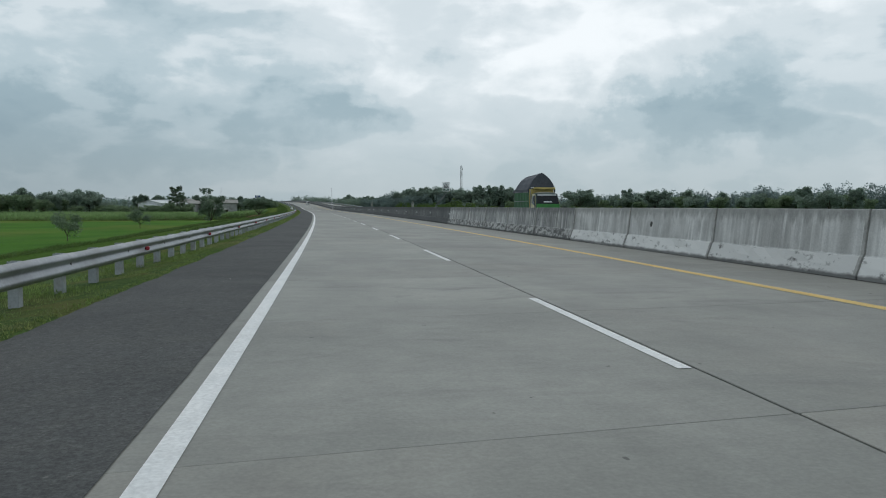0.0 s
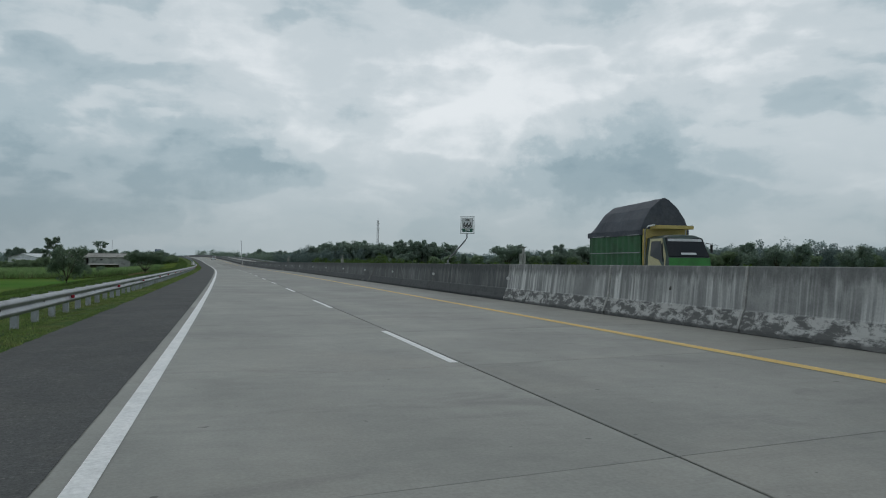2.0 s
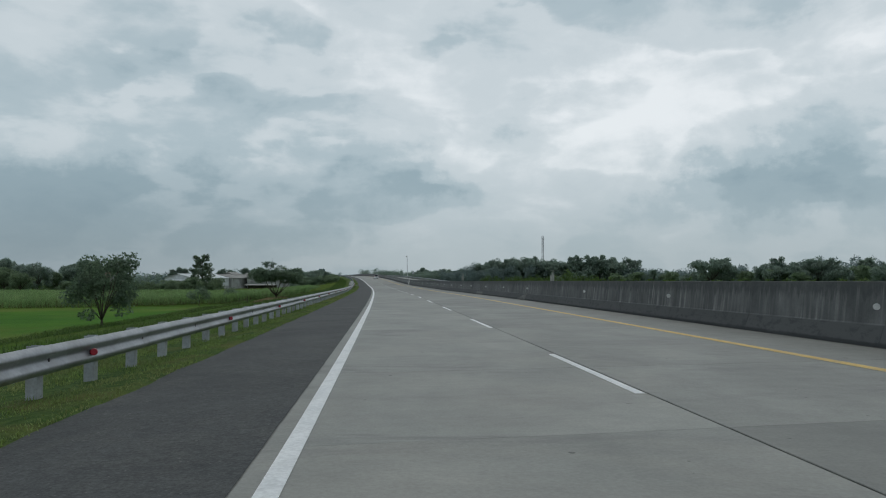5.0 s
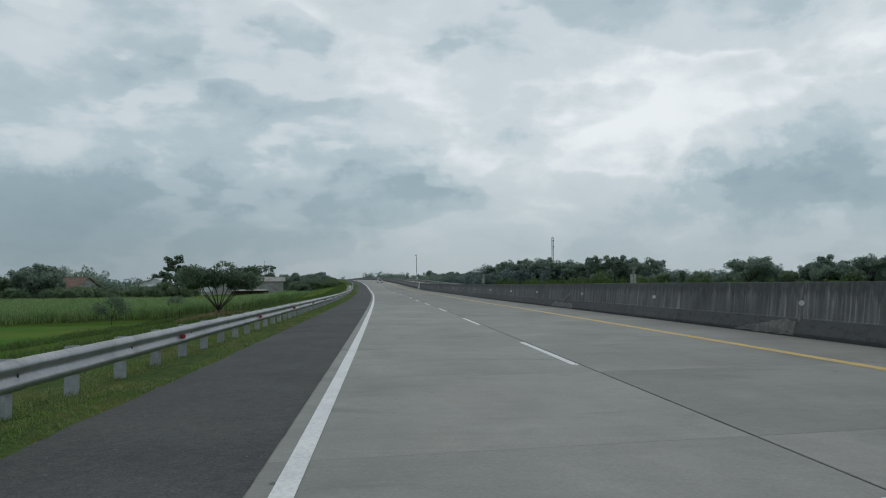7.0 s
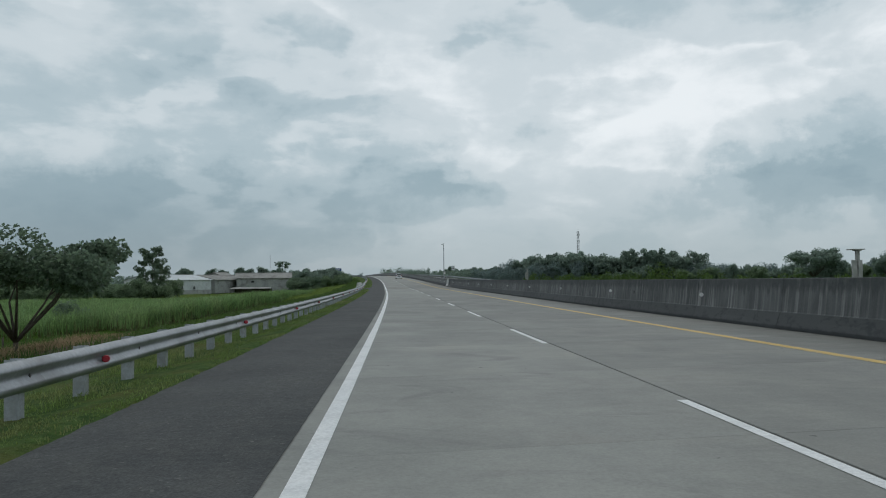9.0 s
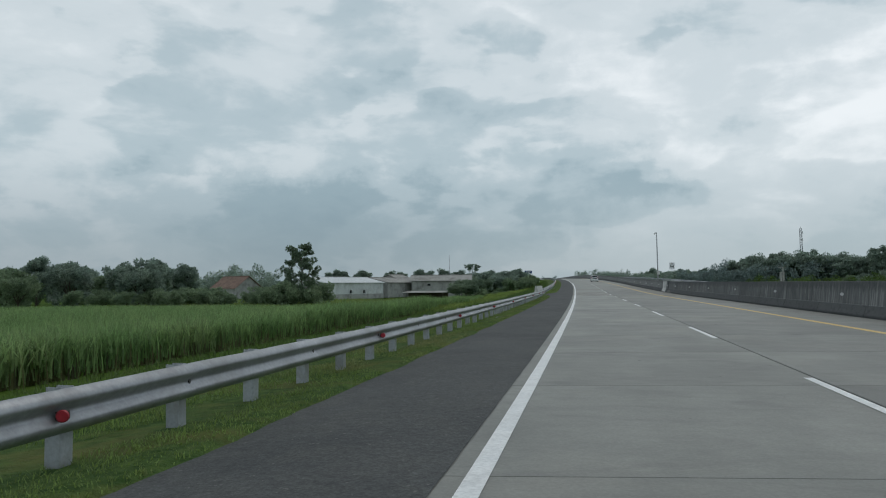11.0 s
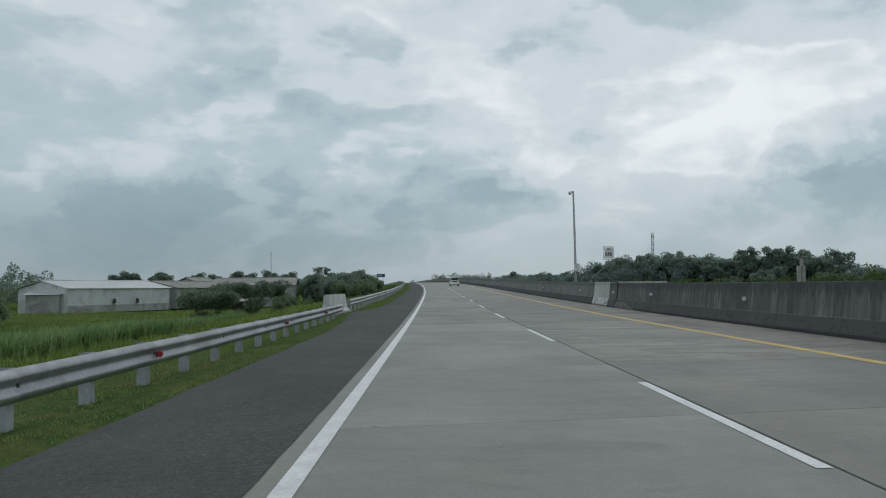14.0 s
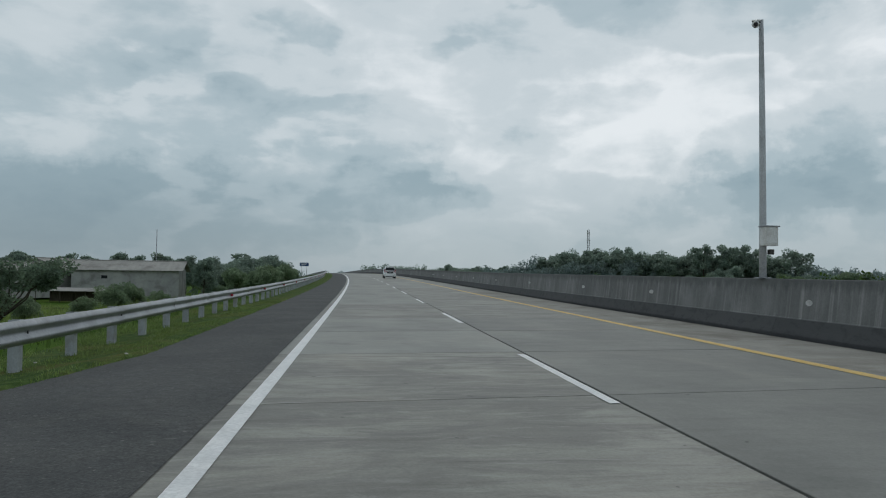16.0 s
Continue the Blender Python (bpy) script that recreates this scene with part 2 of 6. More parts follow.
def slab_material(name, wear_lo, wear_hi, stain_lo, depth, warm, tone=1.0):
    """Broom-finished concrete; the lower the two limits the more worn lines, the lower stain_lo the more stains."""
    m, nt, lk, bs = material(name)
    co, rnd, own = shifted(nt, lk)
    col = ramp_node(nt, lk, noise_node(nt, lk, co, 0.5, 5, 0.6, None, 0.4), [(0.3, (0.247 * tone, 0.251 * tone, 0.230 * tone)), (0.7, (0.338 * tone, 0.338 * tone, 0.308 * tone))])
    streak = noise_node(nt, lk, co, 1.0, 6, 0.72, (0.45, 2.6, 1.0), 0.9)
    worn = ramp_node(nt, lk, noise_node(nt, lk, co, 0.42, 4, 0.6, None, 0.8), [(wear_lo, 0.12), (wear_hi, 0.95)])
    col = mix_node(nt, lk, worn, col, ramp_node(nt, lk, streak, [(0.30, 1.0 - depth), (0.5, 1.0), (0.72, 1.0 + depth * 0.6)]), "MULTIPLY")
    wear = ramp_node(nt, lk, noise_node(nt, lk, co, 0.28, 3, 0.5, (2.2, 0.5, 1.0)), [(0.35, 0.88), (0.65, 1.08)])
    col = mix_node(nt, lk, 1.0, col, wear, "MULTIPLY")
    stain = ramp_node(nt, lk, noise_node(nt, lk, co, 0.55, 6, 0.66, (0.8, 1.5, 1.0), 1.0), [(stain_lo, 0.0), (stain_lo + 0.14, 0.6)])
    col = mix_node(nt, lk, stain, col, (0.165, 0.165, 0.155))
    dust = ramp_node(nt, lk, noise_node(nt, lk, co, 0.33, 5, 0.6, (1.0, 0.7, 1.0), 0.6), [(0.52, 0.0), (0.72, 0.45)])
    col = mix_node(nt, lk, dust, col, (0.345, 0.325, 0.285))
    col = mix_node(nt, lk, warm, col, (1.04, 1.0, 0.95), "MULTIPLY")
    grain = noise_node(nt, lk, co, 34.0, 5, 0.7)
    col = mix_node(nt, lk, 0.7, col, ramp_node(nt, lk, grain, [(0.3, 0.80), (0.7, 1.17)]), "MULTIPLY")
    mottle = noise_node(nt, lk, co, 4.5, 5, 0.65)
    col = mix_node(nt, lk, 0.5, col, ramp_node(nt, lk, mottle, [(0.3, 0.86), (0.7, 1.12)]), "MULTIPLY")
    col = mix_node(nt, lk, 0.5, col, ramp_node(nt, lk, rnd, [(0.0, 0.88), (1.0, 1.1)]), "MULTIPLY")
    if warm:
        scuff = noise_node(nt, lk, co, 1.0, 7, 0.74, (2.0, 5.2, 1.0), 0.6)
        col = mix_node(nt, lk, ramp_node(nt, lk, scuff, [(0.53, 0.0), (0.64, 0.36)]), col, (0.40, 0.395, 0.37))
        tar = noise_node(nt, lk, co, 1.0, 6, 0.7, (1.3, 3.1, 1.0), 1.2)
        col = mix_node(nt, lk, ramp_node(nt, lk, tar, [(0.54, 0.0), (0.66, 0.5)]), col, (0.14, 0.14, 0.132))
    pits = ramp_node(nt, lk, noise_node(nt, lk, co, 6.5, 2, 0.4), [(0.765, 0.0), (0.785, 0.8)])
    col = mix_node(nt, lk, pits, col, (0.07, 0.07, 0.065))
    lk.new(col, bs.inputs["Base Color"])
    bs.inputs["Roughness"].default_value = 0.62
    tine = noise_node(nt, lk, co, 1.0, 2, 0.5, (2.0, 60.0, 1.0))
    add_bump(nt, lk, bs, tine, 0.12, 0.003)
    return m


def asphalt_material():
    """Open-textured asphalt: dark binder, pale chips, greyed by dust in broad patches."""
    m, nt, lk, bs = material("shoulder asphalt")
    co, rnd, own = shifted(nt, lk)
    col = ramp_node(nt, lk, noise_node(nt, lk, co, 0.5, 4, 0.55, None, 0.4), [(0.34, (0.071, 0.074, 0.0745)), (0.66, (0.099, 0.1015, 0.101))])
    dust = ramp_node(nt, lk, noise_node(nt, lk, co, 1.7, 5, 0.65, (1.2, 0.8, 1.0), 0.5), [(0.45, 0.0), (0.70, 0.5)])
    col = mix_node(nt, lk, dust, col, (0.116, 0.115, 0.108))
    grain = noise_node(nt, lk, co, 42.0, 4, 0.7)
    col = mix_node(nt, lk, 0.9, col, ramp_node(nt, lk, grain, [(0.32, 0.62), (0.5, 1.0), (0.68, 1.45)]), "MULTIPLY")
    lump = noise_node(nt, lk, co, 11.0, 4, 0.65)
    col = mix_node(nt, lk, 0.8, col, ramp_node(nt, lk, lump, [(0.3, 0.78), (0.7, 1.25)]), "MULTIPLY")
    chip = ramp_node(nt, lk, noise_node(nt, lk, co, 19.0, 2, 0.4), [(0.70, 0.0), (0.74, 0.75)])
    col = mix_node(nt, lk, chip, col, (0.19, 0.185, 0.175))
    lk.new(col, bs.inputs["Base Color"])
    bs.inputs["Roughness"].default_value = 0.9
    bs.inputs["Specular IOR Level"].default_value = 0.3
    add_bump(nt, lk, bs, lump, 0.5, 0.012)
    return m


def wall_material(name, dark, mid, pale, mould, lip, fall, runs, bare=0.0):
    """Weathered concrete: broad stains, mould that runs down from the top edge, pale runs below it, a blackened foot.
    fall: how far the mould runs down, in m; runs: how densely the pale runs stand; bare: how much of the foot's lime is gone."""
    m, nt, lk, bs = material(name)
    co, rnd, own = shifted(nt, lk)
    sep = nt.new("ShaderNodeSeparateXYZ")
    lk.new(own, sep.inputs[0])
    high = sep.outputs[2]

    def reckon(op, a, b):
        n = nt.new("ShaderNodeMath")
        n.operation = op
        for k, v in enumerate((a, b)):
            if isinstance(v, (int, float)):
                n.inputs[k].default_value = v
            else:
                lk.new(v, n.inputs[k])
        return n.outputs[0]
    stains = noise_node(nt, lk, co, 1.0, 5, 0.62, (1.0, 0.9, 0.8), 0.5)
    col = ramp_node(nt, lk, stains, [(0.34, dark), (0.62, mid)])
    fine_run = noise_node(nt, lk, co, 1.0, 4, 0.6, (0.3, 7.5, 0.22), 0.15)
    wide_run = noise_node(nt, lk, co, 1.0, 3, 0.55, (0.3, 2.6, 0.25), 0.2)
    where = ramp_node(nt, lk, noise_node(nt, lk, co, 1.0, 3, 0.5, (0.4, 0.45, 0.5)), [(0.38, 0.12), (0.60, 1.0)])
    run = mix_node(nt, lk, 1.0, ramp_node(nt, lk, fine_run, [(0.66 - runs, 0.0), (0.80 - runs, 0.85)]), where, "MULTIPLY")
    col = mix_node(nt, lk, run, col, pale)
    col = mix_node(nt, lk, ramp_node(nt, lk, wide_run, [(0.36, 0.6), (0.50, 0.0)]), col, dark)
    # mould that hangs from the top edge in tongues of uneven length
    tongue = noise_node(nt, lk, co, 1.0, 4, 0.65, (0.0, 4.2, 0.0), 0.0)
    reach = reckon("MULTIPLY", reckon("SUBTRACT", tongue, 0.27), fall * 2.2)
    depth = reckon("SUBTRACT", reckon("ADD", high, reach), 1.27)
    hang = ramp_node(nt, lk, reckon("ADD", reckon("MULTIPLY", depth, 2.5), 0.4), [(0.25, 0.0), (0.62, 0.85)])
    hang = mix_node(nt, lk, 1.0, hang, ramp_node(nt, lk, noise_node(nt, lk, co, 5.0, 5, 0.65), [(0.3, 0.55), (0.62, 1.0)]), "MULTIPLY")
    col = mix_node(nt, lk, hang, col, mould)
    grain = noise_node(nt, lk, co, 26.0, 4, 0.65)
    col = mix_node(nt, lk, 0.55, col, ramp_node(nt, lk, grain, [(0.3, 0.76), (0.7, 1.18)]), "MULTIPLY")
    foot = ramp_node(nt, lk, high, [(0.405, 1.0), (0.43, 0.0)])
    scab = ramp_node(nt, lk, noise_node(nt, lk, co, 3.6, 6, 0.70, (1.0, 0.75, 1.6), 0.3), [(0.38 + bare, lip[0]), (0.49 + bare, lip[1])])
    splash = ramp_node(nt, lk, reckon("ADD", high, reckon("MULTIPLY", noise_node(nt, lk, co, 4.0, 4, 0.6), 0.12)), [(0.11, 0.85), (0.17, 0.0)])
    scab = mix_node(nt, lk, splash, scab, tuple(0.8 * v for v in lip[0]))
    col = mix_node(nt, lk, foot, col, scab)
    col = mix_node(nt, lk, 0.6, col, ramp_node(nt, lk, rnd, [(0.0, 0.85), (1.0, 1.14)]), "MULTIPLY")
    lk.new(col, bs.inputs["Base Color"])
    bs.inputs["Roughness"].default_value = 0.88
    add_bump(nt, lk, bs, grain, 0.5, 0.006)
    return m


M = {}
M["slab"] = slab_material("pavement concrete", 0.44, 0.72, 0.57, 0.2, 0.0)
# The next three are one concrete, dimmed in colour to imitate lens vignetting.
M["slab_dimmed"] = slab_material("inner lane concrete", 0.44, 0.72, 0.56, 0.2, 0.0, 0.88)
M["slab_pale"] = slab_material("slightly dimmed inner lane concrete", 0.44, 0.72, 0.57, 0.2, 0.0, 0.94)
M["slab_grey"] = slab_material("strongly dimmed inner lane concrete", 0.42, 0.70, 0.54, 0.24, 0.0, 0.76)
M["slab_worn"] = slab_material("worn pavement concrete", 0.24, 0.46, 0.43, 0.5, 0.6)
M["joint"] = surface("joint filler", (0.03, 0.03, 0.03), (0.06, 0.06, 0.055), 4.0, 0.9)
M["asphalt"] = asphalt_material()
M["white"] = surface("white road paint", (0.83, 0.84, 0.84), (0.92, 0.92, 0.91), 2.0, 0.55, blotch=(0.58, 0.58, 0.57), bscale=3.0, bamount=0.3, bump=0.15)
M["yellow"] = surface("yellow road paint", (0.74, 0.49, 0.125), (0.84, 0.60, 0.19), 2.0, 0.6, blotch=(0.60, 0.45, 0.22), bscale=2.5, bamount=0.6, bump=0.15)
M["wall_old"] = wall_material("mould-dark barrier concrete", (0.088, 0.092, 0.093), (0.152, 0.156, 0.156), (0.31, 0.31, 0.302), (0.062, 0.067, 0.068), ((0.066, 0.069, 0.071), (0.094, 0.097, 0.098)), 0.6, 0.185)
M["wall_new"] = wall_material("pale barrier concrete", (0.38, 0.378, 0.37), (0.64, 0.635, 0.625), (0.80, 0.795, 0.78), (0.30, 0.298, 0.29), ((0.19, 0.187, 0.18), (0.74, 0.735, 0.72)), 0.42, 0.20, -0.05)
M["wall_mixed"] = wall_material("streaked grey barrier concrete", (0.20, 0.202, 0.201), (0.37, 0.37, 0.364), (0.72, 0.715, 0.70), (0.145, 0.147, 0.147), ((0.135, 0.135, 0.132), (0.50, 0.495, 0.48)), 0.5, 0.225, 0.075)
M["wall_grey"] = wall_material("weathered grey barrier concrete", (0.15, 0.154, 0.154), (0.225, 0.228, 0.226), (0.36, 0.36, 0.35), (0.105, 0.11, 0.11), ((0.058, 0.060, 0.063), (0.078, 0.080, 0.083)), 0.4, 0.15)
M["wall_white"] = wall_material("lime-white barrier concrete", (0.46, 0.46, 0.445), (0.70, 0.70, 0.68), (0.78, 0.775, 0.76), (0.36, 0.355, 0.335), ((0.22, 0.215, 0.205), (0.70, 0.69, 0.67)), 0.3, 0.12)
M["steel"] = surface("galvanised steel", (0.30, 0.31, 0.33), (0.41, 0.42, 0.44), 1.2, 0.42, 0.55, fine=18.0, bump=0.08, blotch=(0.20, 0.20, 0.195), bscale=0.9)
M["post"] = surface("post steel", (0.36, 0.38, 0.41), (0.48, 0.50, 0.53), 2.0, 0.6, 0.25, blotch=(0.28, 0.27, 0.25), bscale=3.0)
M["bolt"] = surface("dark bolt", (0.06, 0.06, 0.06), (0.12, 0.11, 0.10), 8.0, 0.6, 0.6)
M["red"] = surface("red reflector", (0.34, 0.014, 0.028), (0.46, 0.022, 0.04), 6.0, 0.35)
M["disc"] = surface("pale reflector disc", (0.55, 0.55, 0.54), (0.70, 0.70, 0.69), 5.0, 0.4)
M["grass"] = surface("verge turf", (0.050, 0.098, 0.026), (0.112, 0.178, 0.048), 5.0, 0.95, fine=26.0, bump=1.0, dist=0.05, blotch=(0.17, 0.165, 0.055), bscale=0.7, spec=0.1, bamount=0.7)
M["field"] = surface("farmland", (0.05, 0.105, 0.016), (0.085, 0.155, 0.024), 0.35, 0.98, fine=6.0, bump=0.8, dist=0.1, blotch=(0.115, 0.145, 0.04), bscale=0.08, spec=0.03)
M["paddy"] = surface("young rice", (0.050, 0.150, 0.012), (0.085, 0.205, 0.018), 0.10, 0.95, fine=3.0, bump=0.6, dist=0.08, blotch=(0.155, 0.185, 0.035), bscale=0.035, bamount=0.7, spec=0.08)
M["soil"] = surface("bare earth", (0.16, 0.12, 0.08), (0.25, 0.19, 0.13), 0.8, 0.95, bump=0.6, dist=0.03, spec=0.1)


# ---- mesh helpers ----
def mesh_of(name, verts, faces, mat, smooth=False):
    me = bpy.data.meshes.new(name)
    me.from_pydata([tuple(map(float, v)) for v in verts], [], [tuple(map(int, f)) for f in faces])
    me.materials.append(M[mat] if isinstance(mat, str) else mat)
    if smooth:
        me.polygons.foreach_set("use_smooth", [True] * len(me.polygons))
    me.update()
    return me


def bm_mesh(name, bm, mat, smooth=False):
    me = bpy.data.meshes.new(name)
    bmesh.ops.recalc_face_normals(bm, faces=bm.faces)
    bm.to_mesh(me)
    bm.free()
    me.materials.append(M[mat] if isinstance(mat, str) else mat)
    if smooth:
        me.polygons.foreach_set("use_smooth", [True] * len(me.polygons))
    return me


def part(name, me, parent, m=None, label=""):
    ob = new(name, me)
    ob.parent = parent
    if m is not None:
        ob.matrix_basis = m
    if label:
        ob["label"] = label
    return ob


def empty(name, m=None):
    ob = new(name)
    if m is not None:
        ob.matrix_basis = m
    return ob


def box(bm, size, at=(0, 0, 0), rot=None, bevel=0.0, taper=None):
    """A bevelled box of that size about the place at, added to bm."""
    r = bmesh.ops.create_cube(bm, size=1.0)
    vs = r["verts"]
    for v in vs:
        v.co = Vector((v.co.x * size[0], v.co.y * size[1], v.co.z * size[2]))
        if taper and v.co.z > 0:
            v.co.x *= taper[0]
            v.co.y *= taper[1]
    if bevel:
        es = list({e for v in vs for e in v.link_edges})
        g = bmesh.ops.bevel(bm, geom=es, offset=bevel, segments=2, profile=0.6, affect="EDGES")
        vs = list({v for f in g["faces"] for v in f.verts} | {v for v in vs if v.is_valid})
    m = Matrix.Translation(at) @ (rot.to_4x4() if rot is not None else Matrix.Identity(4))
    for v in vs:
        v.co = m @ v.co
    return vs


def tube(bm, pts, radii, n=8):
    """A tapered tube through the points, closed at both ends."""
    rings = []
    for i, (p, r) in enumerate(zip(pts, radii)):
        a, b = Vector(pts[max(i - 1, 0)]), Vector(pts[min(i + 1, len(pts) - 1)])
        t = (b - a).normalized()
        u = t.orthogonal().normalized() if abs(t.z) > 0.9 else t.cross(Vector((0, 0, 1))).normalized()
        w = t.cross(u)
        rings.append([bm.verts.new(Vector(p) + r * (math.cos(k * 2 * math.pi / n) * u + math.sin(k * 2 * math.pi / n) * w)) for k in range(n)])
    for r0, r1 in zip(rings, rings[1:]):
        for k in range(n):
            bm.faces.new((r0[k], r0[(k + 1) % n], r1[(k + 1) % n], r1[k]))
    bm.faces.new(rings[0][::-1])
    bm.faces.new(rings[-1])


def strip(name, s_list, section, mat, smooth=False, wobble=None):
    """A sheet along the road; section is a list of (d, z) or a function of s that gives one."""
    vs, fs = [], []
    for s in s_list:
        sec = section(s) if callable(section) else section
        vs += [rd(s, d, z) for d, z in sec]
    n = len(sec)
    for i in range(len(s_list) - 1):
        for j in range(n - 1):
            a = i * n + j
            fs.append((a, a + 1, a + n + 1, a + n))
    return mesh_of(name, vs, fs, mat, smooth)


# ---- ground, embankment and fields: one sheet to the horizon ----
def bank(s):
    """The bank on the shoulder side: distances from the edge line and heights under the road."""
    fall = FIELD - float(np.interp(s, SG, CZ))
    wide = max(17.0, -fall * 2.2)
    dist = [2.9, 3.9, 5.2] + [5.2 + wide * f for f in (0.14, 0.35, 0.65, 1.0)]
    return dist, [-0.3, -0.36, -0.42] + [fall * f for f in (0.24, 0.44, 0.72, 1.0)]


def ground_section(s):
    fall = FIELD - float(np.interp(s, SG, CZ))
    dist, drop = bank(s)
    left = [(-d, fall) for d in (1100, 500, 200, 90, 45)] + [(-d, z) for d, z in zip(dist[::-1], drop[::-1])]
    right = [(24.6, -0.05), (26.0, -0.2), (29.0 - fall * 2.0, fall), (60, fall), (120, fall), (300, fall), (1100, fall)]
    return left + [(0.0, -0.3), (10.4, -0.3), (22.0, -0.3)] + right


def gz(x, y):
    """The height of the ground at a place on the plan."""
    s, d = near_road(x, y)
    top = float(np.interp(s, SG, CZ))
    if d < -2.3:
        return top + float(np.interp(-d, *bank(s)))
    return FIELD if d > 34 else top


s_ground = list(np.arange(-130, 420, 4.0)) + list(np.arange(420, 1300, 20.0))
gm = strip("ground", s_ground, ground_section, "field")
bmg = bmesh.new()
bmg.from_mesh(gm)
far = [bmg.verts.new((x, y, FIELD - 0.3)) for x, y in ((-4600, -4600), (4600, -4600), (4600, 4800), (-4600, 4800))]
bmg.faces.new(far)
bmg.to_mesh(gm)
bmg.free()
ground = tagged(new("ground", gm), "flat green farmland with a low grassed road embankment", "ground", kind="structure")

def edge_shift(s):
    """How far the asphalt reaches into the verge: up to the concrete block's foot."""
    return -float(np.interp(s, [240, 249, 254, 256, 258.7, 262], [0, 0.5, 0.95, 1.05, 0.5, 0]))


def verge_section(s):
    e = edge_shift(s)
    rag = 0.10 * noise.noise((s * 0.5, 7, 0)) + 0.05 * noise.noise((s * 2.6, 2, 0)) + 0.03 * noise.noise((s * 9.0, 4, 0))
    return [(-6.0, -0.56), (-4.9, -0.27 + 0.03 * noise.noise((s * 0.9, 4, 0))), (-4.0 + 0.2 * e, -0.20 + 0.03 * noise.noise((s * 0.7, 0, 0))),
            (-3.2 + 0.7 * e, -0.135 + 0.02 * noise.noise((s * 1.1, 9, 0))), (-2.8 + 0.98 * e, -0.055 + 0.012 * noise.noise((s * 1.3, 2, 0)) + 0.04 * e),
            (-2.48 + e + rag, -0.028 + 0.04 * e), (-2.34 + e + rag, -0.062 + 0.04 * e)]


verge = new("grass_verge", strip("grass_verge", list(np.arange(-40, -6, 0.7)) + list(np.arange(-6, 290, 0.2)) + list(np.arange(290, 640, 0.7)), verge_section, "grass"))
tagged(verge, "short green and yellowing grass beside the shoulder", "grass", kind="structure")

# ---- road ----
def line_shift(s):
    """The edge line and the asphalt's rim wander by a few centimetres."""
    return float(np.interp(s, [10, 40, 60, 110, 135, 150], [0.0, 0.022, 0.022, 0.02, 0.0, 0.0]))


road = tagged(empty("road"), "two-lane grey concrete toll road with painted lines", "road", kind="structure")
part("road_bed", strip("road_bed", list(np.arange(-60, 660, 4.0)) + list(np.arange(660, 900, 10.0)), [(-0.3, -0.021), (3.7, -0.021), (10.5, -0.021)], "joint"), road)
part("shoulder", strip("shoulder", list(np.arange(-60, -4, 1.5)) + list(np.arange(-4, 290, 0.22)) + list(np.arange(290, 660, 1.5)), lambda s: [(-2.62 + edge_shift(s), -0.076 + 0.02 * edge_shift(s)), (-1.4, 0.0), (-0.236 + line_shift(s) + 0.009 * noise.noise((s * 1.7, 0, 3)) + 0.007 * noise.noise((s * 4.3, 5, 3)), 0.006)], "asphalt"), road, None, "dark grey asphalt hard shoulder")
part("edge_line", strip("edge_line", np.arange(-60, 660, 2.0), lambda s: [(line_shift(s) - 0.083 + 0.006 * noise.noise((s * 0.9, 1, 1)), 0.005), (line_shift(s) + 0.074, 0.005)], "white"), road, None, "solid white edge line")
part("median_line", strip("median_line", np.arange(-60, 660, 2.0), lambda s: [(7.71, 0.005), (7.94 + 0.006 * noise.noise((s, 1, 1)), 0.005)], "yellow"), road, None, "solid worn yellow line")
M["dirt"] = surface("road dirt", (0.28, 0.272, 0.245), (0.37, 0.357, 0.325), 1.2, 0.95, fine=28.0, bump=0.5, blotch=(0.16, 0.145, 0.12), bscale=0.6)
part("dirt_strip", strip("dirt_strip", np.arange(237.15, 300, 1.0), lambda s: [(7.88, 0.0025), (10.16, 0.0025)], "dirt"), road, None, "brown dirt along the barrier's foot")
dash_me = mesh_of("dash", [(-0.06, 0, 0), (0.06, 0, 0), (0.062, 2.2, 0), (0.06, 4.5, 0), (-0.06, 4.5, 0), (-0.058, 2.2, 0)], [(0, 1, 2, 5), (5, 2, 3, 4)], "white")
for k in range(-4, 55):
    part("dash", dash_me, road, rdm(k * 11.688, 3.6, 0.005))

part("drain_line", strip("drain_line", np.arange(-60, 660, 0.8), lambda s: [(10.05 + 0.03 * noise.noise((s * 0.9, 6, 0)), 0.0045), (10.16, 0.0045)], "joint"), road, None, "narrow dark line at the barrier's foot")

# ---- second carriageway beyond the median ----
road2 = tagged(empty("opposite_road"), "opposite concrete carriageway behind the median barrier", "road", kind="structure")
s_far = list(np.arange(-60, 660, 6.0)) + list(np.arange(660, 900, 10.0))
part("pavement_slab", strip("opposite_slab", s_far, [(10.9, 0.0), (20.6, 0.0)], "slab"), road2)
part("shoulder", strip("opposite_shoulder", s_far, [(20.6, 0.0), (24.0, -0.03)], "asphalt"), road2)
part("median_line", strip("opposite_median_line", s_far, [(13.0, 0.005), (13.15, 0.005)], "yellow"), road2)
part("edge_line", strip("opposite_edge_line", s_far, [(20.2, 0.005), (20.35, 0.005)], "white"), road2)
for k in range(-4, 55):
    part("dash", dash_me, road2, rdm(k * 11.688 + 4, 16.9, 0.005))

# ---- median barrier: panels 5.24 m long ----
FACE = [(0.0, 0.0), (0.0, 0.08), (0.05, 0.22), (0.115, 0.405), (0.145, 0.44), (0.185, 0.8), (0.235, 1.255), (0.25, 1.27)]
SECTION = FACE + [(0.72 - d, z) for d, z in FACE[::-1]]


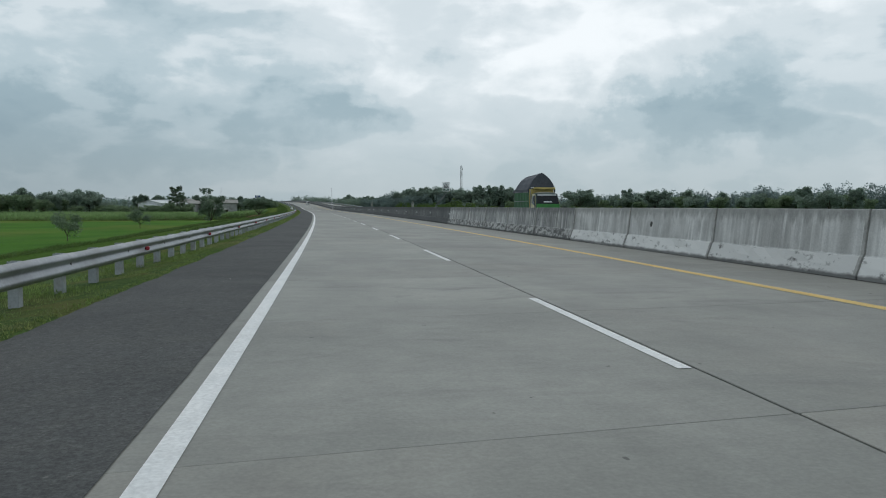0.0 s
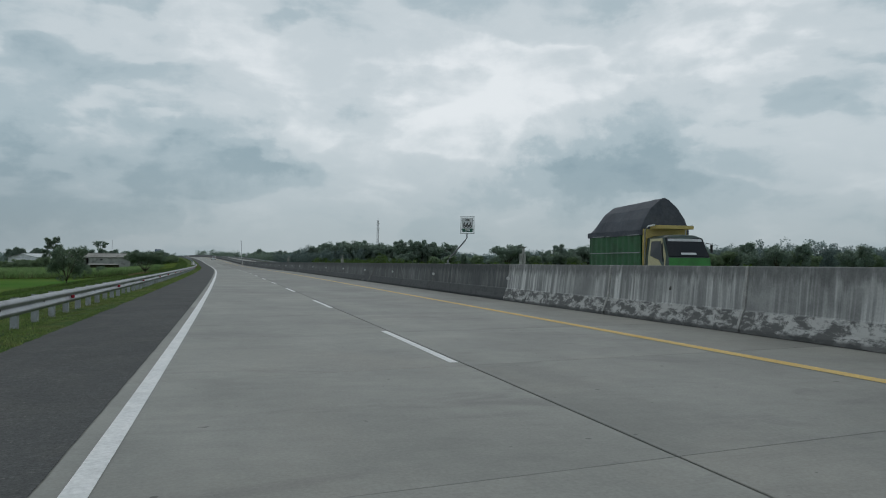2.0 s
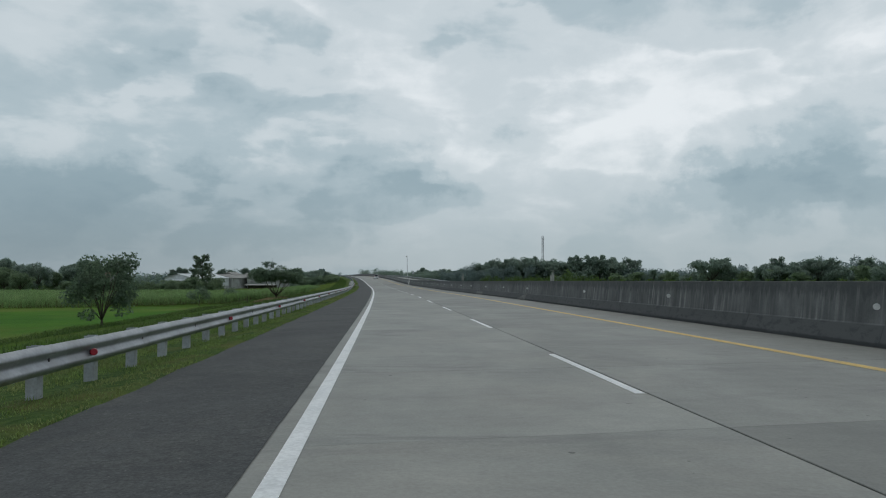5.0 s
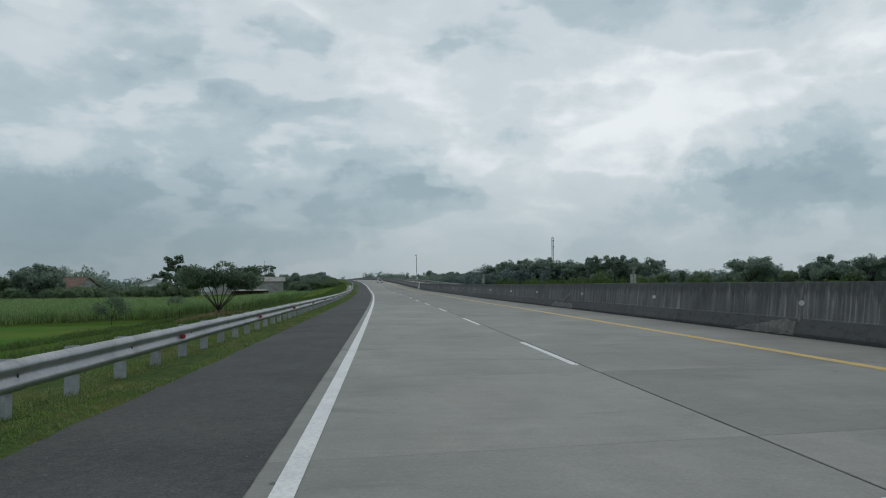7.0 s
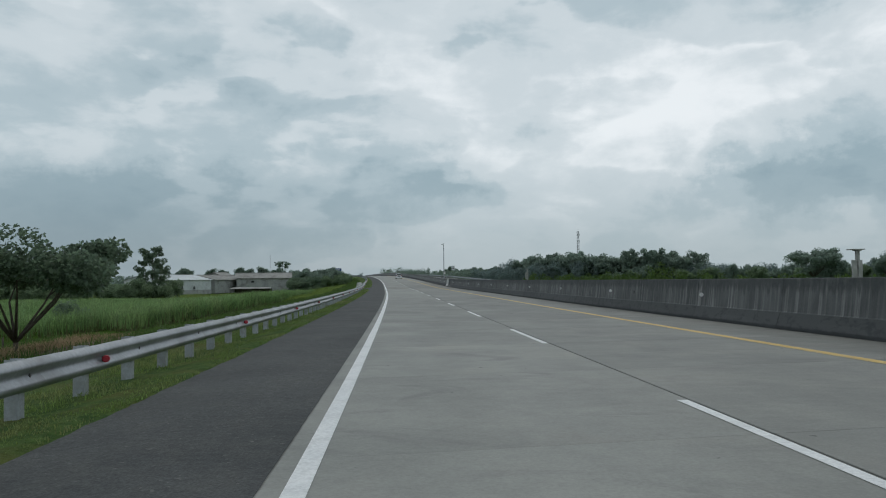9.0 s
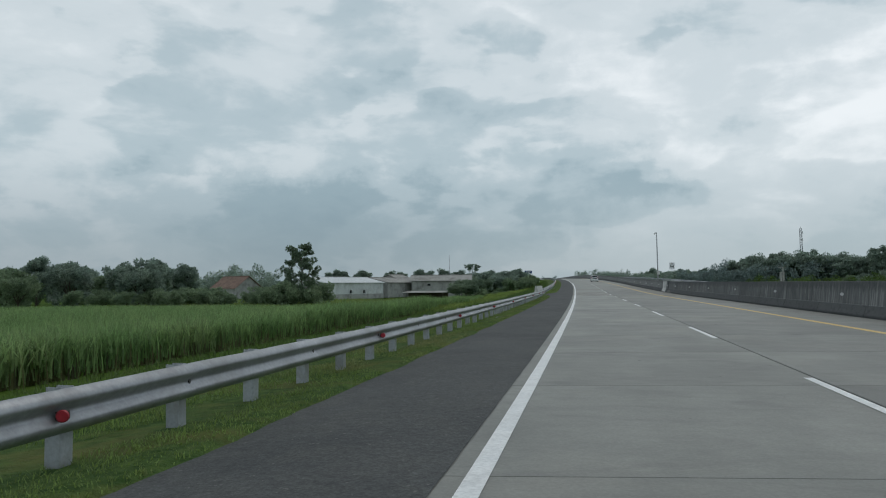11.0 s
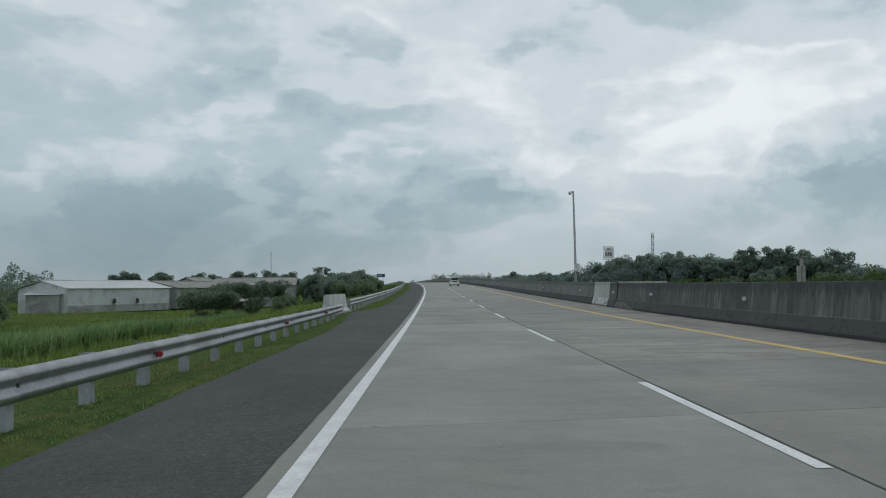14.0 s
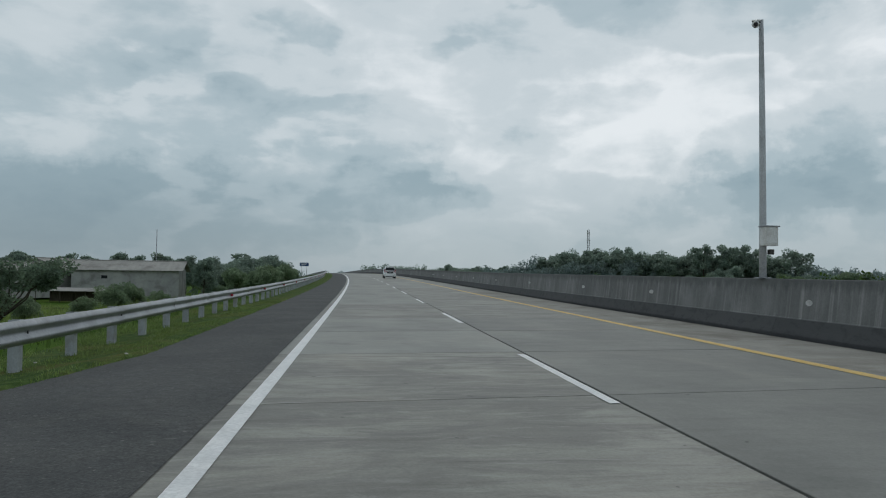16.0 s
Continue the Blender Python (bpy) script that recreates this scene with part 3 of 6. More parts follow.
def panel_mesh(name, mat, length, rough_foot, seed, grow=1.0, notch=0.012):
    n, k = 12, len(SECTION)
    vs, fs = [], []
    for i in range(n + 1):
        y = length * i / n
        for j, (d, z) in enumerate(SECTION):
            w = 0.012 * noise.noise((y * 0.7, j * 1.3, seed)) * math.sin(math.pi * i / n) ** 0.5
            if rough_foot and z < 0.42:
                w += rough_foot * noise.noise((y * 2.3, j * 2.1, seed + 5)) * math.sin(math.pi * i / n) ** 0.5
            if i in (0, n):
                w += notch if j < k / 2 else -notch
            vs.append((d + w, y, z * grow + (0.006 * noise.noise((y, j, seed + 9)) * math.sin(math.pi * i / n) if z > 1 else 0)))
    for i in range(n):
        for j in range(k - 1):
            a = i * k + j
            fs.append((a, a + k, a + k + 1, a + 1))
    fs += [tuple(range(k)), tuple(range(n * k + k - 1, n * k - 1, -1))]
    return mesh_of(name, vs, fs, mat)


barrier = tagged(empty("median_barrier"), "tall concrete median barrier with streaked mould-dark and pale panels", "barrier", kind="structure")
PANEL = 5.24
pale = [panel_mesh("panel", "wall_new", PANEL - 0.03, 0.06, i * 7.1) for i in range(3)]
dark = [panel_mesh("panel", "wall_old", PANEL + 0.003, 0.012, i * 3.7 + 50, 1.0, 0.0) for i in range(3)]
mixed = [panel_mesh("panel", "wall_mixed", PANEL - 0.03, 0.06, i * 7.1) for i in range(3)]


def mortar_mesh():
    """A bead of pale mortar over the joint of two panels."""
    n, vs, fs = len(FACE) - 1, [], []
    for d, z in FACE[1:]:
        vs += [(d - 0.012, -0.035, z), (d - 0.012, 0.035, z), (d + 0.05, 0.035, z), (d + 0.05, -0.035, z)]
    for i in range(n - 1):
        a = 4 * i
        fs += [(a + j, a + (j + 1) % 4, a + 4 + (j + 1) % 4, a + 4 + j) for j in range(4)]
    fs += [(0, 1, 2, 3), (4 * n - 4, 4 * n - 3, 4 * n - 2, 4 * n - 1)]
    return mesh_of("mortar", vs, fs, "mortar")


M["mortar"] = surface("pale mortar", (0.38, 0.375, 0.36), (0.56, 0.55, 0.53), 3.0, 0.9, fine=30.0, bump=0.6, dist=0.006, blotch=(0.2, 0.2, 0.19), bscale=3.0)
mortar_me = mortar_mesh()
for k in range(-9, 8):
    s = 22.2 + PANEL * (k - 3)
    if k < 3:
        part("panel", pale[k % 3], barrier, rdm(s, 10.13), "pale streaked concrete panel")
    else:
        part("panel", mixed[k % 3], barrier, rdm(s, 10.13), "grey concrete panel with pale streaks")
    part("mortar", mortar_me, barrier, rdm(s, 10.13))
part("panel", panel_mesh("panel", "wall_mixed", 1.97, 0.06, 44), barrier, rdm(48.4, 10.13), "grey concrete panel with pale streaks")
s = 50.4
while s < 250.8:
    part("panel", dark[int(s) % 3], barrier, rdm(s, 10.14))
    s += PANEL
last = panel_mesh("panel", "wall_old", 256.3 - s, 0.05, 91)
part("panel", last, barrier, rdm(s, 10.06))
part("panel", panel_mesh("panel", "wall_white", 3.92, 0.05, 33, 1.03), barrier, rdm(256.32, 10.12), "lime-white concrete panel")
part("panel", panel_mesh("panel", "wall_white", 7.6, 0.02, 35, 1.045), barrier, rdm(248.6, 10.46), "lime-white concrete panel")
grey = [panel_mesh("panel", "wall_grey", PANEL + 0.003, 0.012, i * 4.3 + 70, 1.0, 0.0) for i in range(3)]
s = 260.27
while s < 660:
    part("panel", grey[int(s) % 3], barrier, rdm(s, 10.14))
    s += PANEL

# ---- slabs of the carriageway ----
SKEW = 0.13  # the cross joints run slightly askew


def slab_mesh(name, w, length, mat="slab"):
    ex, ey, h = 0.008, 0.0014, 0.004
    o = [(0, 0), (w, 0), (w, length), (0, length)]
    i = [(ex, ey), (w - ex, ey), (w - ex, length - ey), (ex, length - ey)]
    vs = [(x, y + SKEW * x, -0.02) for x, y in o] + [(x, y + SKEW * x, -h) for x, y in o] + [(x, y + SKEW * x, 0) for x, y in i]
    fs = [(8, 9, 10, 11)]
    for a in range(4):
        b = (a + 1) % 4
        fs += [(a, b, 4 + b, 4 + a), (4 + a, 4 + b, 8 + b, 8 + a)]
    return mesh_of(name, vs, fs, mat)


def lay_slabs():
    rows = [(2.75 + 4.51 * k, 4.5078 - 0.005 * (k % 5 == 2)) for k in range(-8, 53)] + [(241.78, 6.71)] + [(248.5 + 4.35 * k, 4.345) for k in range(13)]
    made = {}
    for s, length in rows:
        old = 240 < s < 258 or 268 < s < 276
        rough = old or 226 < s < 240
        gap = 0.012 if s > 240 else 0.006
        # the outer lane takes the vignetting tone too, from 150 to 205 m
        for w, d, mat in ((3.956 - gap, -0.262, "slab_worn" if old else "slab_dimmed" if 150 < s < 205 else "slab"), (6.42, 3.708 + gap, "slab_worn" if rough and s < 240 or 268 < s else "slab_pale" if s < 62 else "slab_dimmed" if s < 142 else "slab_grey")):
            key = (w, length, mat)
            if key not in made:
                made[key] = slab_mesh("slab", w, length, mat)
            part("slab", made[key], road, rdm(s + SKEW * d, d))
    s_end = 248.5 + 4.35 * 13
    part("pavement_slab", strip("far_slab", list(np.arange(s_end, 660, 4.5)) + list(np.arange(660, 900, 10.0)), [(-0.262, -0.004), (3.7, -0.004), (10.15, -0.004)], "slab"), road)
    part("pavement_slab", strip("back_slab", np.arange(-69.25, -29.0, 4.0), [(-0.262, -0.004), (3.7, -0.004), (10.15, -0.004)], "slab"), road)

# ---- guardrail on the shoulder side ----
M["concrete"] = surface("weathered concrete", (0.33, 0.33, 0.31), (0.48, 0.475, 0.45), 1.6, 0.88, fine=24.0, bump=0.5, dist=0.006, blotch=(0.17, 0.165, 0.15), bscale=1.3)
M["sign_white"] = surface("white sign sheet", (0.70, 0.72, 0.73), (0.78, 0.80, 0.80), 1.5, 0.4, bump=0)
M["sign_grey"] = surface("grey sign border", (0.30, 0.32, 0.33), (0.38, 0.40, 0.41), 3.0, 0.5, bump=0)
M["sign_black"] = surface("black lettering", (0.03, 0.035, 0.035), (0.05, 0.055, 0.055), 3.0, 0.5, bump=0)
M["sign_green"] = surface("green sign band", (0.015, 0.10, 0.065), (0.02, 0.13, 0.085), 3.0, 0.4, bump=0)
M["sign_blue"] = surface("blue sign sheet", (0.02, 0.06, 0.17), (0.03, 0.08, 0.21), 1.0, 0.45, bump=0)
M["cabinet"] = surface("white enamelled cabinet", (0.72, 0.73, 0.72), (0.82, 0.83, 0.82), 2.0, 0.4, bump=0.05, blotch=(0.45, 0.43, 0.38), bscale=4.0, bamount=0.4)
M["lens"] = surface("dark glass", (0.015, 0.017, 0.02), (0.03, 0.032, 0.035), 2.0, 0.12, bump=0)

BEAM = [(0.0, 0.15), (0.018, 0.156), (0.06, 0.192), (0.082, 0.223), (0.074, 0.257), (0.03, 0.3), (0.018, 0.325), (0.03, 0.35), (0.074, 0.393), (0.082, 0.427), (0.06, 0.458), (0.018, 0.495), (0.0, 0.5)]


def beam_mesh(name, length, seed):
    """A steel W beam with its own thickness, a little dented."""
    k, n = len(BEAM), 6
    vs, fs = [], []
    for i in range(n + 1):
        y = length * i / n
        for side in (0, 1):
            for j, (d, z) in enumerate(BEAM):
                w = 0.006 * noise.noise((y * 0.9, 0, seed)) if 0 < i < n else 0
                vs.append((d - 0.006 * side + w, y, z + w))
    row = 2 * k
    for i in range(n):
        for j in range(k - 1):
            a, b = i * row + j, i * row + k + j
            fs += [(a, a + 1, a + row + 1, a + row), (b, b + row, b + row + 1, b + 1)]
        for a, b in ((i * row, i * row + k), (i * row + 2 * k - 1, i * row + k - 1)):
            fs.append((a, a + row, b + row, b))
    return mesh_of(name, vs, fs, "steel", True)


def post_mesh():
    """A C-shaped steel post."""
    prof = [(-0.075, 0.0), (0.075, 0.0), (0.075, -0.14), (0.045, -0.14), (0.045, -0.132), (0.067, -0.132), (0.067, -0.008), (-0.067, -0.008), (-0.067, -0.132), (-0.045, -0.132), (-0.045, -0.14), (-0.075, -0.14)]
    n = len(prof)
    vs = [(d, y, z) for z in (-0.6, 0.49) for y, d in prof]
    fs = [(j, (j + 1) % n, n + (j + 1) % n, n + j) for j in range(n)]
    fs += [(n, n + 1, n + 6, n + 7), (n + 1, n + 2, n + 5, n + 6), (n + 2, n + 3, n + 4, n + 5), (n, n + 7, n + 8, n + 11), (n + 8, n + 9, n + 10, n + 11)]
    return mesh_of("post", vs, fs, "post")


def block_mesh():
    bm = bmesh.new()
    box(bm, (0.10, 0.11, 0.30), (0, 0, 0.325), bevel=0.008)
    return bm_mesh("spacer", bm, "post")


def disc_mesh(name, r, depth, mat):
    bm = bmesh.new()
    bmesh.ops.create_cone(bm, cap_ends=True, segments=18, radius1=r, radius2=r * 0.82, depth=depth, matrix=Matrix.Rotation(radians(90), 4, "Y"))
    return bm_mesh(name, bm, mat)


def bolt_mesh():
    bm = bmesh.new()
    box(bm, (0.018, 0.035, 0.05), (0.026, 0, 0.325), bevel=0.004)
    return bm_mesh("bolt", bm, "bolt")


beams = [beam_mesh("rail_beam", 3.68, i * 5.3) for i in range(3)]
post_me, block_me, red_me, bolt_me = post_mesh(), block_mesh(), disc_mesh("reflector", 0.05, 0.014, "red"), bolt_mesh()

bm_ = bmesh.new()
box(bm_, (0.05, 0.11, 0.07), bevel=0.008)
bracket_me = bm_mesh("reflector_bracket", bm_, "bolt")


def guardrail(places, label, d=-3.34, lift=0.0):
    """A run of rail on posts at those places along the road."""
    rail = tagged(empty("guardrail"), label, "guardrail", group="guardrail runs on the shoulder")
    for k, s in enumerate(places):
        if k % 2 == 0 and k < len(places) - 1:
            part("rail_beam", beams[(k // 2) % 3], rail, rdm(s - 0.2, d, lift + 0.003 * (k % 4 == 0)))
            part("bolt", bolt_me, rail, rdm(s - 0.1, d, lift))
        lean = random.uniform(-1.5, 1.5)
        part("post", post_me, rail, rdm(s, d - 0.11, lift) @ Matrix.Rotation(radians(lean), 4, "X"))
        part("spacer", block_me, rail, rdm(s, d - 0.055, lift))
    return rail


# the posts stand about 1.72 m apart, a little unevenly
NUMBER = np.arange(-9, 142)
rail_a = guardrail(np.interp(NUMBER, [-9, 0, 63, 72, 77, 86, 91, 112, 114, 117, 120, 133, 141], [-9.9, 5.55, 113.94, 130.1, 138.7, 153.72, 162.3, 198.9, 202.4, 206.85, 212.0, 235.6, 249.3]), "galvanised W-beam guardrail on steel posts beside the shoulder")
part("rail_end", beam_mesh("rail_end", 1.75, 3.0), rail_a, rdm(248.9, -3.335, 0.0))
beams = [beam_mesh("rail_beam", 4.15, i * 5.3) for i in range(3)]
rail_b = guardrail(256.9 + 2.02 * np.arange(86), "galvanised W-beam guardrail running on past a concrete block", -3.66, 0.06)
for s in [2.93 + 9.013 * k + {8: 1.2, 18: 0.6}.get(k, 0.0) for k in range(-1, 26)] + [237.85, 245.4]:
    part("reflector", red_me, rail_a, rdm(s, -3.235, 0.31, -62), "round red reflector")
    part("reflector_bracket", bracket_me, rail_a, rdm(s + 0.05, -3.27, 0.31), "black bracket")
part("reflector", red_me, rail_a, rdm(250.5, -3.235, 0.33, -20), "round red reflector")
for k in range(17):
    part("reflector", red_me, rail_b, rdm(276.7 + 9.013 * k, -3.555, 0.385, -62), "round red reflector")
    part("reflector_bracket", bracket_me, rail_b, rdm(276.75 + 9.013 * k, -3.59, 0.385), "black bracket")


def far_rail(name, d, s0, s1, flip, label):
    """A guardrail far off, in one mesh: beam and posts."""
    s_l = np.arange(s0, s1, 4.0)
    vs, fs = [], []
    for s in s_l:
        vs += [rd(s, d + flip * a, z) for a, z in BEAM]
    k = len(BEAM)
    for i in range(len(s_l) - 1):
        for j in range(k - 1):
            a = i * k + j
            fs.append((a, a + 1, a + k + 1, a + k))
    for s in np.arange(s0, s1 - 3, 3.51):
        b = len(vs)
        for z in (-0.3, 0.52):
            vs += [rd(s + y, d - flip * x, z) for x, y in ((0.02, -0.07), (0.02, 0.07), (0.15, 0.07), (0.15, -0.07))]
        fs += [(b + j, b + (j + 1) % 4, b + 4 + (j + 1) % 4, b + 4 + j) for j in range(4)] + [(b + 4, b + 5, b + 6, b + 7)]
    return tagged(new(name, mesh_of(name, vs, fs, "steel")), label, "guardrail")


far_rail("guardrail", -3.66, 430.0, 720.0, 1, "distant galvanised guardrail along the climbing road")
far_rail("guardrail", 24.2, -60.0, 720.0, -1, "galvanised guardrail on the opposite carriageway's outer shoulder")

# concrete block that ends the first run of rail
bmb = bmesh.new()
prof = [(0.34, -0.2), (0.34, 0.0), (0.12, 0.21), (0.10, 0.25), (0.02, 0.91), (-0.22, 0.91), (-0.30, 0.25), (-0.32, 0.21), (-0.54, 0.0), (-0.54, -0.2)]
rings = []
for i in range(9):
    y = 3.3 * i / 8
    rings.append([bmb.verts.new((d + 0.02 * noise.noise((y * 1.5, z * 3, 2.0)) + (0.05 * noise.noise((y * 3, d, 5)) if z < 0.1 else 0), y, z)) for d, z in prof])
for r0, r1 in zip(rings, rings[1:]):
    for j in range(len(prof) - 1):
        bmb.faces.new((r0[j], r1[j], r1[j + 1], r0[j + 1]))
bmb.faces.new(rings[0])
bmb.faces.new(rings[-1][::-1])
block = new("barrier_block", bm_mesh("barrier_block", bmb, M["wall_white"]))
block.matrix_basis = rdm(252.5, -4.2, -0.03, -7.0)
tagged(block, "stained pale concrete barrier block on the verge at the rail's end", "barrier block")

# pale discs on the median barrier, every nine or ten metres
disc_me = disc_mesh("wall_reflector", 0.066, 0.02, "disc")
for s in [50.2, 59.9, 68.8, 77.7, 87.3, 97.8, 108.2, 121.9, 131.2, 140.7, 151.0] + [160.0 + 9.9 * k for k in range(9)] + [248.8, 255.2, 264.3, 272.7] + [280.0 + 9.9 * k for k in range(7)]:
    ob = new("wall_reflector", disc_me)
    ob.matrix_basis = rdm(s, 10.19 if 254 < s < 256 else 10.27, 0.775, 58)
    tagged(ob, "small round pale reflector fixed to the barrier's face", "reflector", group="reflectors on the median barrier")


# ---- kilometre signs ----
def lettering(text, size, mat):
    cu = bpy.data.curves.new("lettering", "FONT")
    cu.body, cu.size, cu.align_x, cu.align_y, cu.extrude, cu.offset = text, size, "CENTER", "CENTER", 0.004, size * 0.022
    tmp = bpy.data.objects.new("lettering", cu)
    me = bpy.data.meshes.new_from_object(tmp)
    bpy.data.objects.remove(tmp)
    me.materials.clear()
    me.materials.append(M[mat])
    return me


def plate(name, w, h, depth, mat, bevel=0.02):
    bm = bmesh.new()
    box(bm, (w, depth, h), bevel=bevel)
    return bm_mesh(name, bm, mat)


def km_sign(s, with_band, label, reach=0.89):
    sign = tagged(empty("kilometre_sign", rdm(s, 10.5, 1.27)), label, "road sign", group="kilometre signs on the barrier")
    bm = bmesh.new()
    tube(bm, [(0, 0, -0.02), (0, 0, 0.12), (0.10, -0.02, 0.28), (reach - 0.10, -0.08, 1.06), (reach - 0.01, -0.09, 1.20), (reach, -0.09, 1.42)], [0.045, 0.04, 0.036, 0.034, 0.034, 0.032], 10)
    part("arm", bm_mesh("arm", bm, "steel", True), sign, None, "bent galvanised tube")
    bm = bmesh.new()
    box(bm, (0.2, 0.14, 0.02), (0, 0, 0.01), bevel=0.004)
    part("foot_plate", bm_mesh("foot_plate", bm, "steel"), sign)
    c = Matrix.Translation((reach, -0.14, 1.79)) @ Matrix.Rotation(radians(-20), 4, "Z") @ Matrix.Scale(1.04, 4)
    bm = bmesh.new()
    w, h, r = 0.62, 0.78, 0.022
    for x in (-1, 1):
        tube(bm, [(x * (w / 2 - r), 0, -h / 2), (x * (w / 2 - r), 0, h / 2)], [r, r], 8)
    for z in (-1, 1):
        tube(bm, [(-w / 2, 0, z * (h / 2 - r)), (w / 2, 0, z * (h / 2 - r))], [r, r], 8)
    part("frame", bm_mesh("frame", bm, "sign_white", True), sign, c, "pale tubular frame")
    board = part("board", plate("board", 0.475, 0.635, 0.012, "sign_grey", 0.003), sign, c)
    part("face", plate("face", 0.44, 0.60, 0.006, "sign_white", 0.002), board, Matrix.Translation((0, -0.012, 0)), "white reflective sheet")
    up = Matrix.Translation((0, -0.018, 0.0)) @ Matrix.Rotation(radians(90), 4, "X")
    for z in (-0.2, 0.2):
        for x in (-0.265, 0.265):
            bm = bmesh.new()
            box(bm, (0.06, 0.02, 0.025), (x, 0, z), bevel=0.003)
            part("clip", bm_mesh("clip", bm, "sign_grey"), board)
    dz = 0.045 if with_band else 0.0
    part("lettering", lettering("KM", 0.13, "sign_black"), board, Matrix.Translation((0, 0, 0.215)) @ up)
    part("lettering", lettering("666", 0.275, "sign_black"), board, Matrix.Translation((0, 0, dz - 0.06)) @ up @ Matrix.Diagonal((0.98, 1.2, 1, 1)))
    if with_band:
        part("band", plate("band", 0.44, 0.15, 0.006, "sign_green", 0.002), board, Matrix.Translation((0, -0.016, -0.232)), "green band")
        part("lettering", lettering("200", 0.14, "sign_white"), board, Matrix.Translation((0, -0.004, -0.235)) @ up)


km_sign(58.3, True, "white kilometre sign with green band, bent arm above the barrier")
km_sign(262.1, False, "white kilometre sign on a bent arm above the pale barrier panel", 1.12)

# ---- camera pole on the barrier ----
M["pole"] = surface("grey painted pole", (0.50, 0.52, 0.545), (0.60, 0.62, 0.645), 1.5, 0.5, 0.1, bump=0.05, blotch=(0.27, 0.275, 0.28), bscale=2.0)
pole = tagged(empty("camera_pole", rdm(266.3, 10.4, 1.27)), "tall grey steel pole with a surveillance camera and white cabinet", "camera pole")
bm = bmesh.new()
tube(bm, [(0, 0, 0), (0.0, 0, 1.6), (-0.02, 0, 4.0), (-0.05, 0, 6.14)], [0.085, 0.08, 0.07, 0.055], 12)
part("mast", bm_mesh("mast", bm, "pole", True), pole)
bm = bmesh.new()
box(bm, (0.28, 0.28, 0.025), (0, 0, 0.012), bevel=0.005)
part("base_plate", bm_mesh("base_plate", bm, "steel"), pole)
bm = bmesh.new()
box(bm, (0.32, 0.24, 0.44), (0.06, -0.16, 0.98), bevel=0.012)
cab = part("cabinet", bm_mesh("cabinet", bm, "cabinet"), pole, None, "white metal cabinet")
bm = bmesh.new()
box(bm, (0.38, 0.30, 0.03), (0.06, -0.16, 1.215), bevel=0.008)
part("lid", bm_mesh("lid", bm, "steel"), cab)
bm = bmesh.new()
box(bm, (0.25, 0.012, 0.34), (0.06, -0.284, 0.98), bevel=0.004)
part("door", bm_mesh("door", bm, "cabinet"), cab)
bm = bmesh.new()
box(bm, (0.10, 0.14, 0.12), (0.14, -0.10, 0.62), bevel=0.01)
part("junction_box", bm_mesh("junction_box", bm, "bolt"), pole)
bm = bmesh.new()
tube(bm, [(-0.05, 0, 6.06), (-0.2, -0.05, 6.1), (-0.3, -0.08, 6.07)], [0.035, 0.03, 0.028], 8)
part("bracket", bm_mesh("bracket", bm, "steel", True), pole)
bm = bmesh.new()
tube(bm, [(-0.16, 0.05, 6.06), (-0.20, -0.02, 6.03), (-0.34, -0.28, 5.93), (-0.36, -0.32, 5.915)], [0.05, 0.085, 0.085, 0.06], 12)
head = part("camera_housing", bm_mesh("camera_housing", bm, "cabinet", True), pole, None, "pale camera housing")
bm = bmesh.new()
box(bm, (0.20, 0.34, 0.02), (-0.265, -0.15, 6.075), Euler((radians(20), 0, radians(-28))).to_matrix(), bevel=0.005)
part("sun_hood", bm_mesh("sun_hood", bm, "cabinet"), head)
bm = bmesh.new()
tube(bm, [(-0.36, -0.32, 5.915), (-0.372, -0.345, 5.905)], [0.055, 0.05], 12)
part("lens", bm_mesh("lens", bm, "lens"), head)


# ---- roadside emergency posts beyond the opposite shoulder ----
def roadside_post(s, mark):
    p = tagged(empty("roadside_post", rdm(s, 24.9, -0.1)), "pale concrete post with a flat canopy and panel boards", "roadside post", group="roadside posts beyond the opposite road")
    bm = bmesh.new()
    box(bm, (0.17, 0.17, 2.8), (0.08, 0, 1.4), bevel=0.015)
    part("column", bm_mesh("column", bm, "concrete"), p)
    bm = bmesh.new()
    box(bm, (0.68, 0.6, 0.05), (0, 0, 2.82), bevel=0.012)
    box(bm, (0.34, 0.3, 0.06), (0.06, 0, 2.77), bevel=0.015)
    part("canopy", bm_mesh("canopy", bm, "concrete"), p, None, "flat weathered slab")
    for x, w in ((-0.20, 0.27), (0.13, 0.20)):
        bm = bmesh.new()
        box(bm, (w, 0.08, 1.15), (x, -0.14, 1.68), bevel=0.01)
        part("panel_board", bm_mesh("panel_board", bm, "concrete"), p)
    return p


post0 = roadside_post(83.7, 0)
for s in (-6.0, 174.5, 264.9):
    copy_thing(post0, rdm(s, 24.9, -0.1))

# blue direction sign far ahead
bs_ = tagged(empty("direction_sign", rdm(604.0, -6.2, -0.6)), "blue direction sign on two posts beside the distant road", "road sign")
for x in (-1.2, 1.2):
    bm = bmesh.new()
    tube(bm, [(x, 0, 0), (x, 0, 6.3)], [0.09, 0.08], 10)
    part("post", bm_mesh("post", bm, "steel", True), bs_)
part("board", plate("board", 4.2, 1.7, 0.05, "sign_blue", 0.02), bs_, Matrix.Translation((0, -0.12, 5.75)), "blue reflective board")
part("lettering", plate("lettering", 2.6, 0.22, 0.01, "sign_white", 0.004), bs_, Matrix.Translation((0, -0.155, 6.0)))
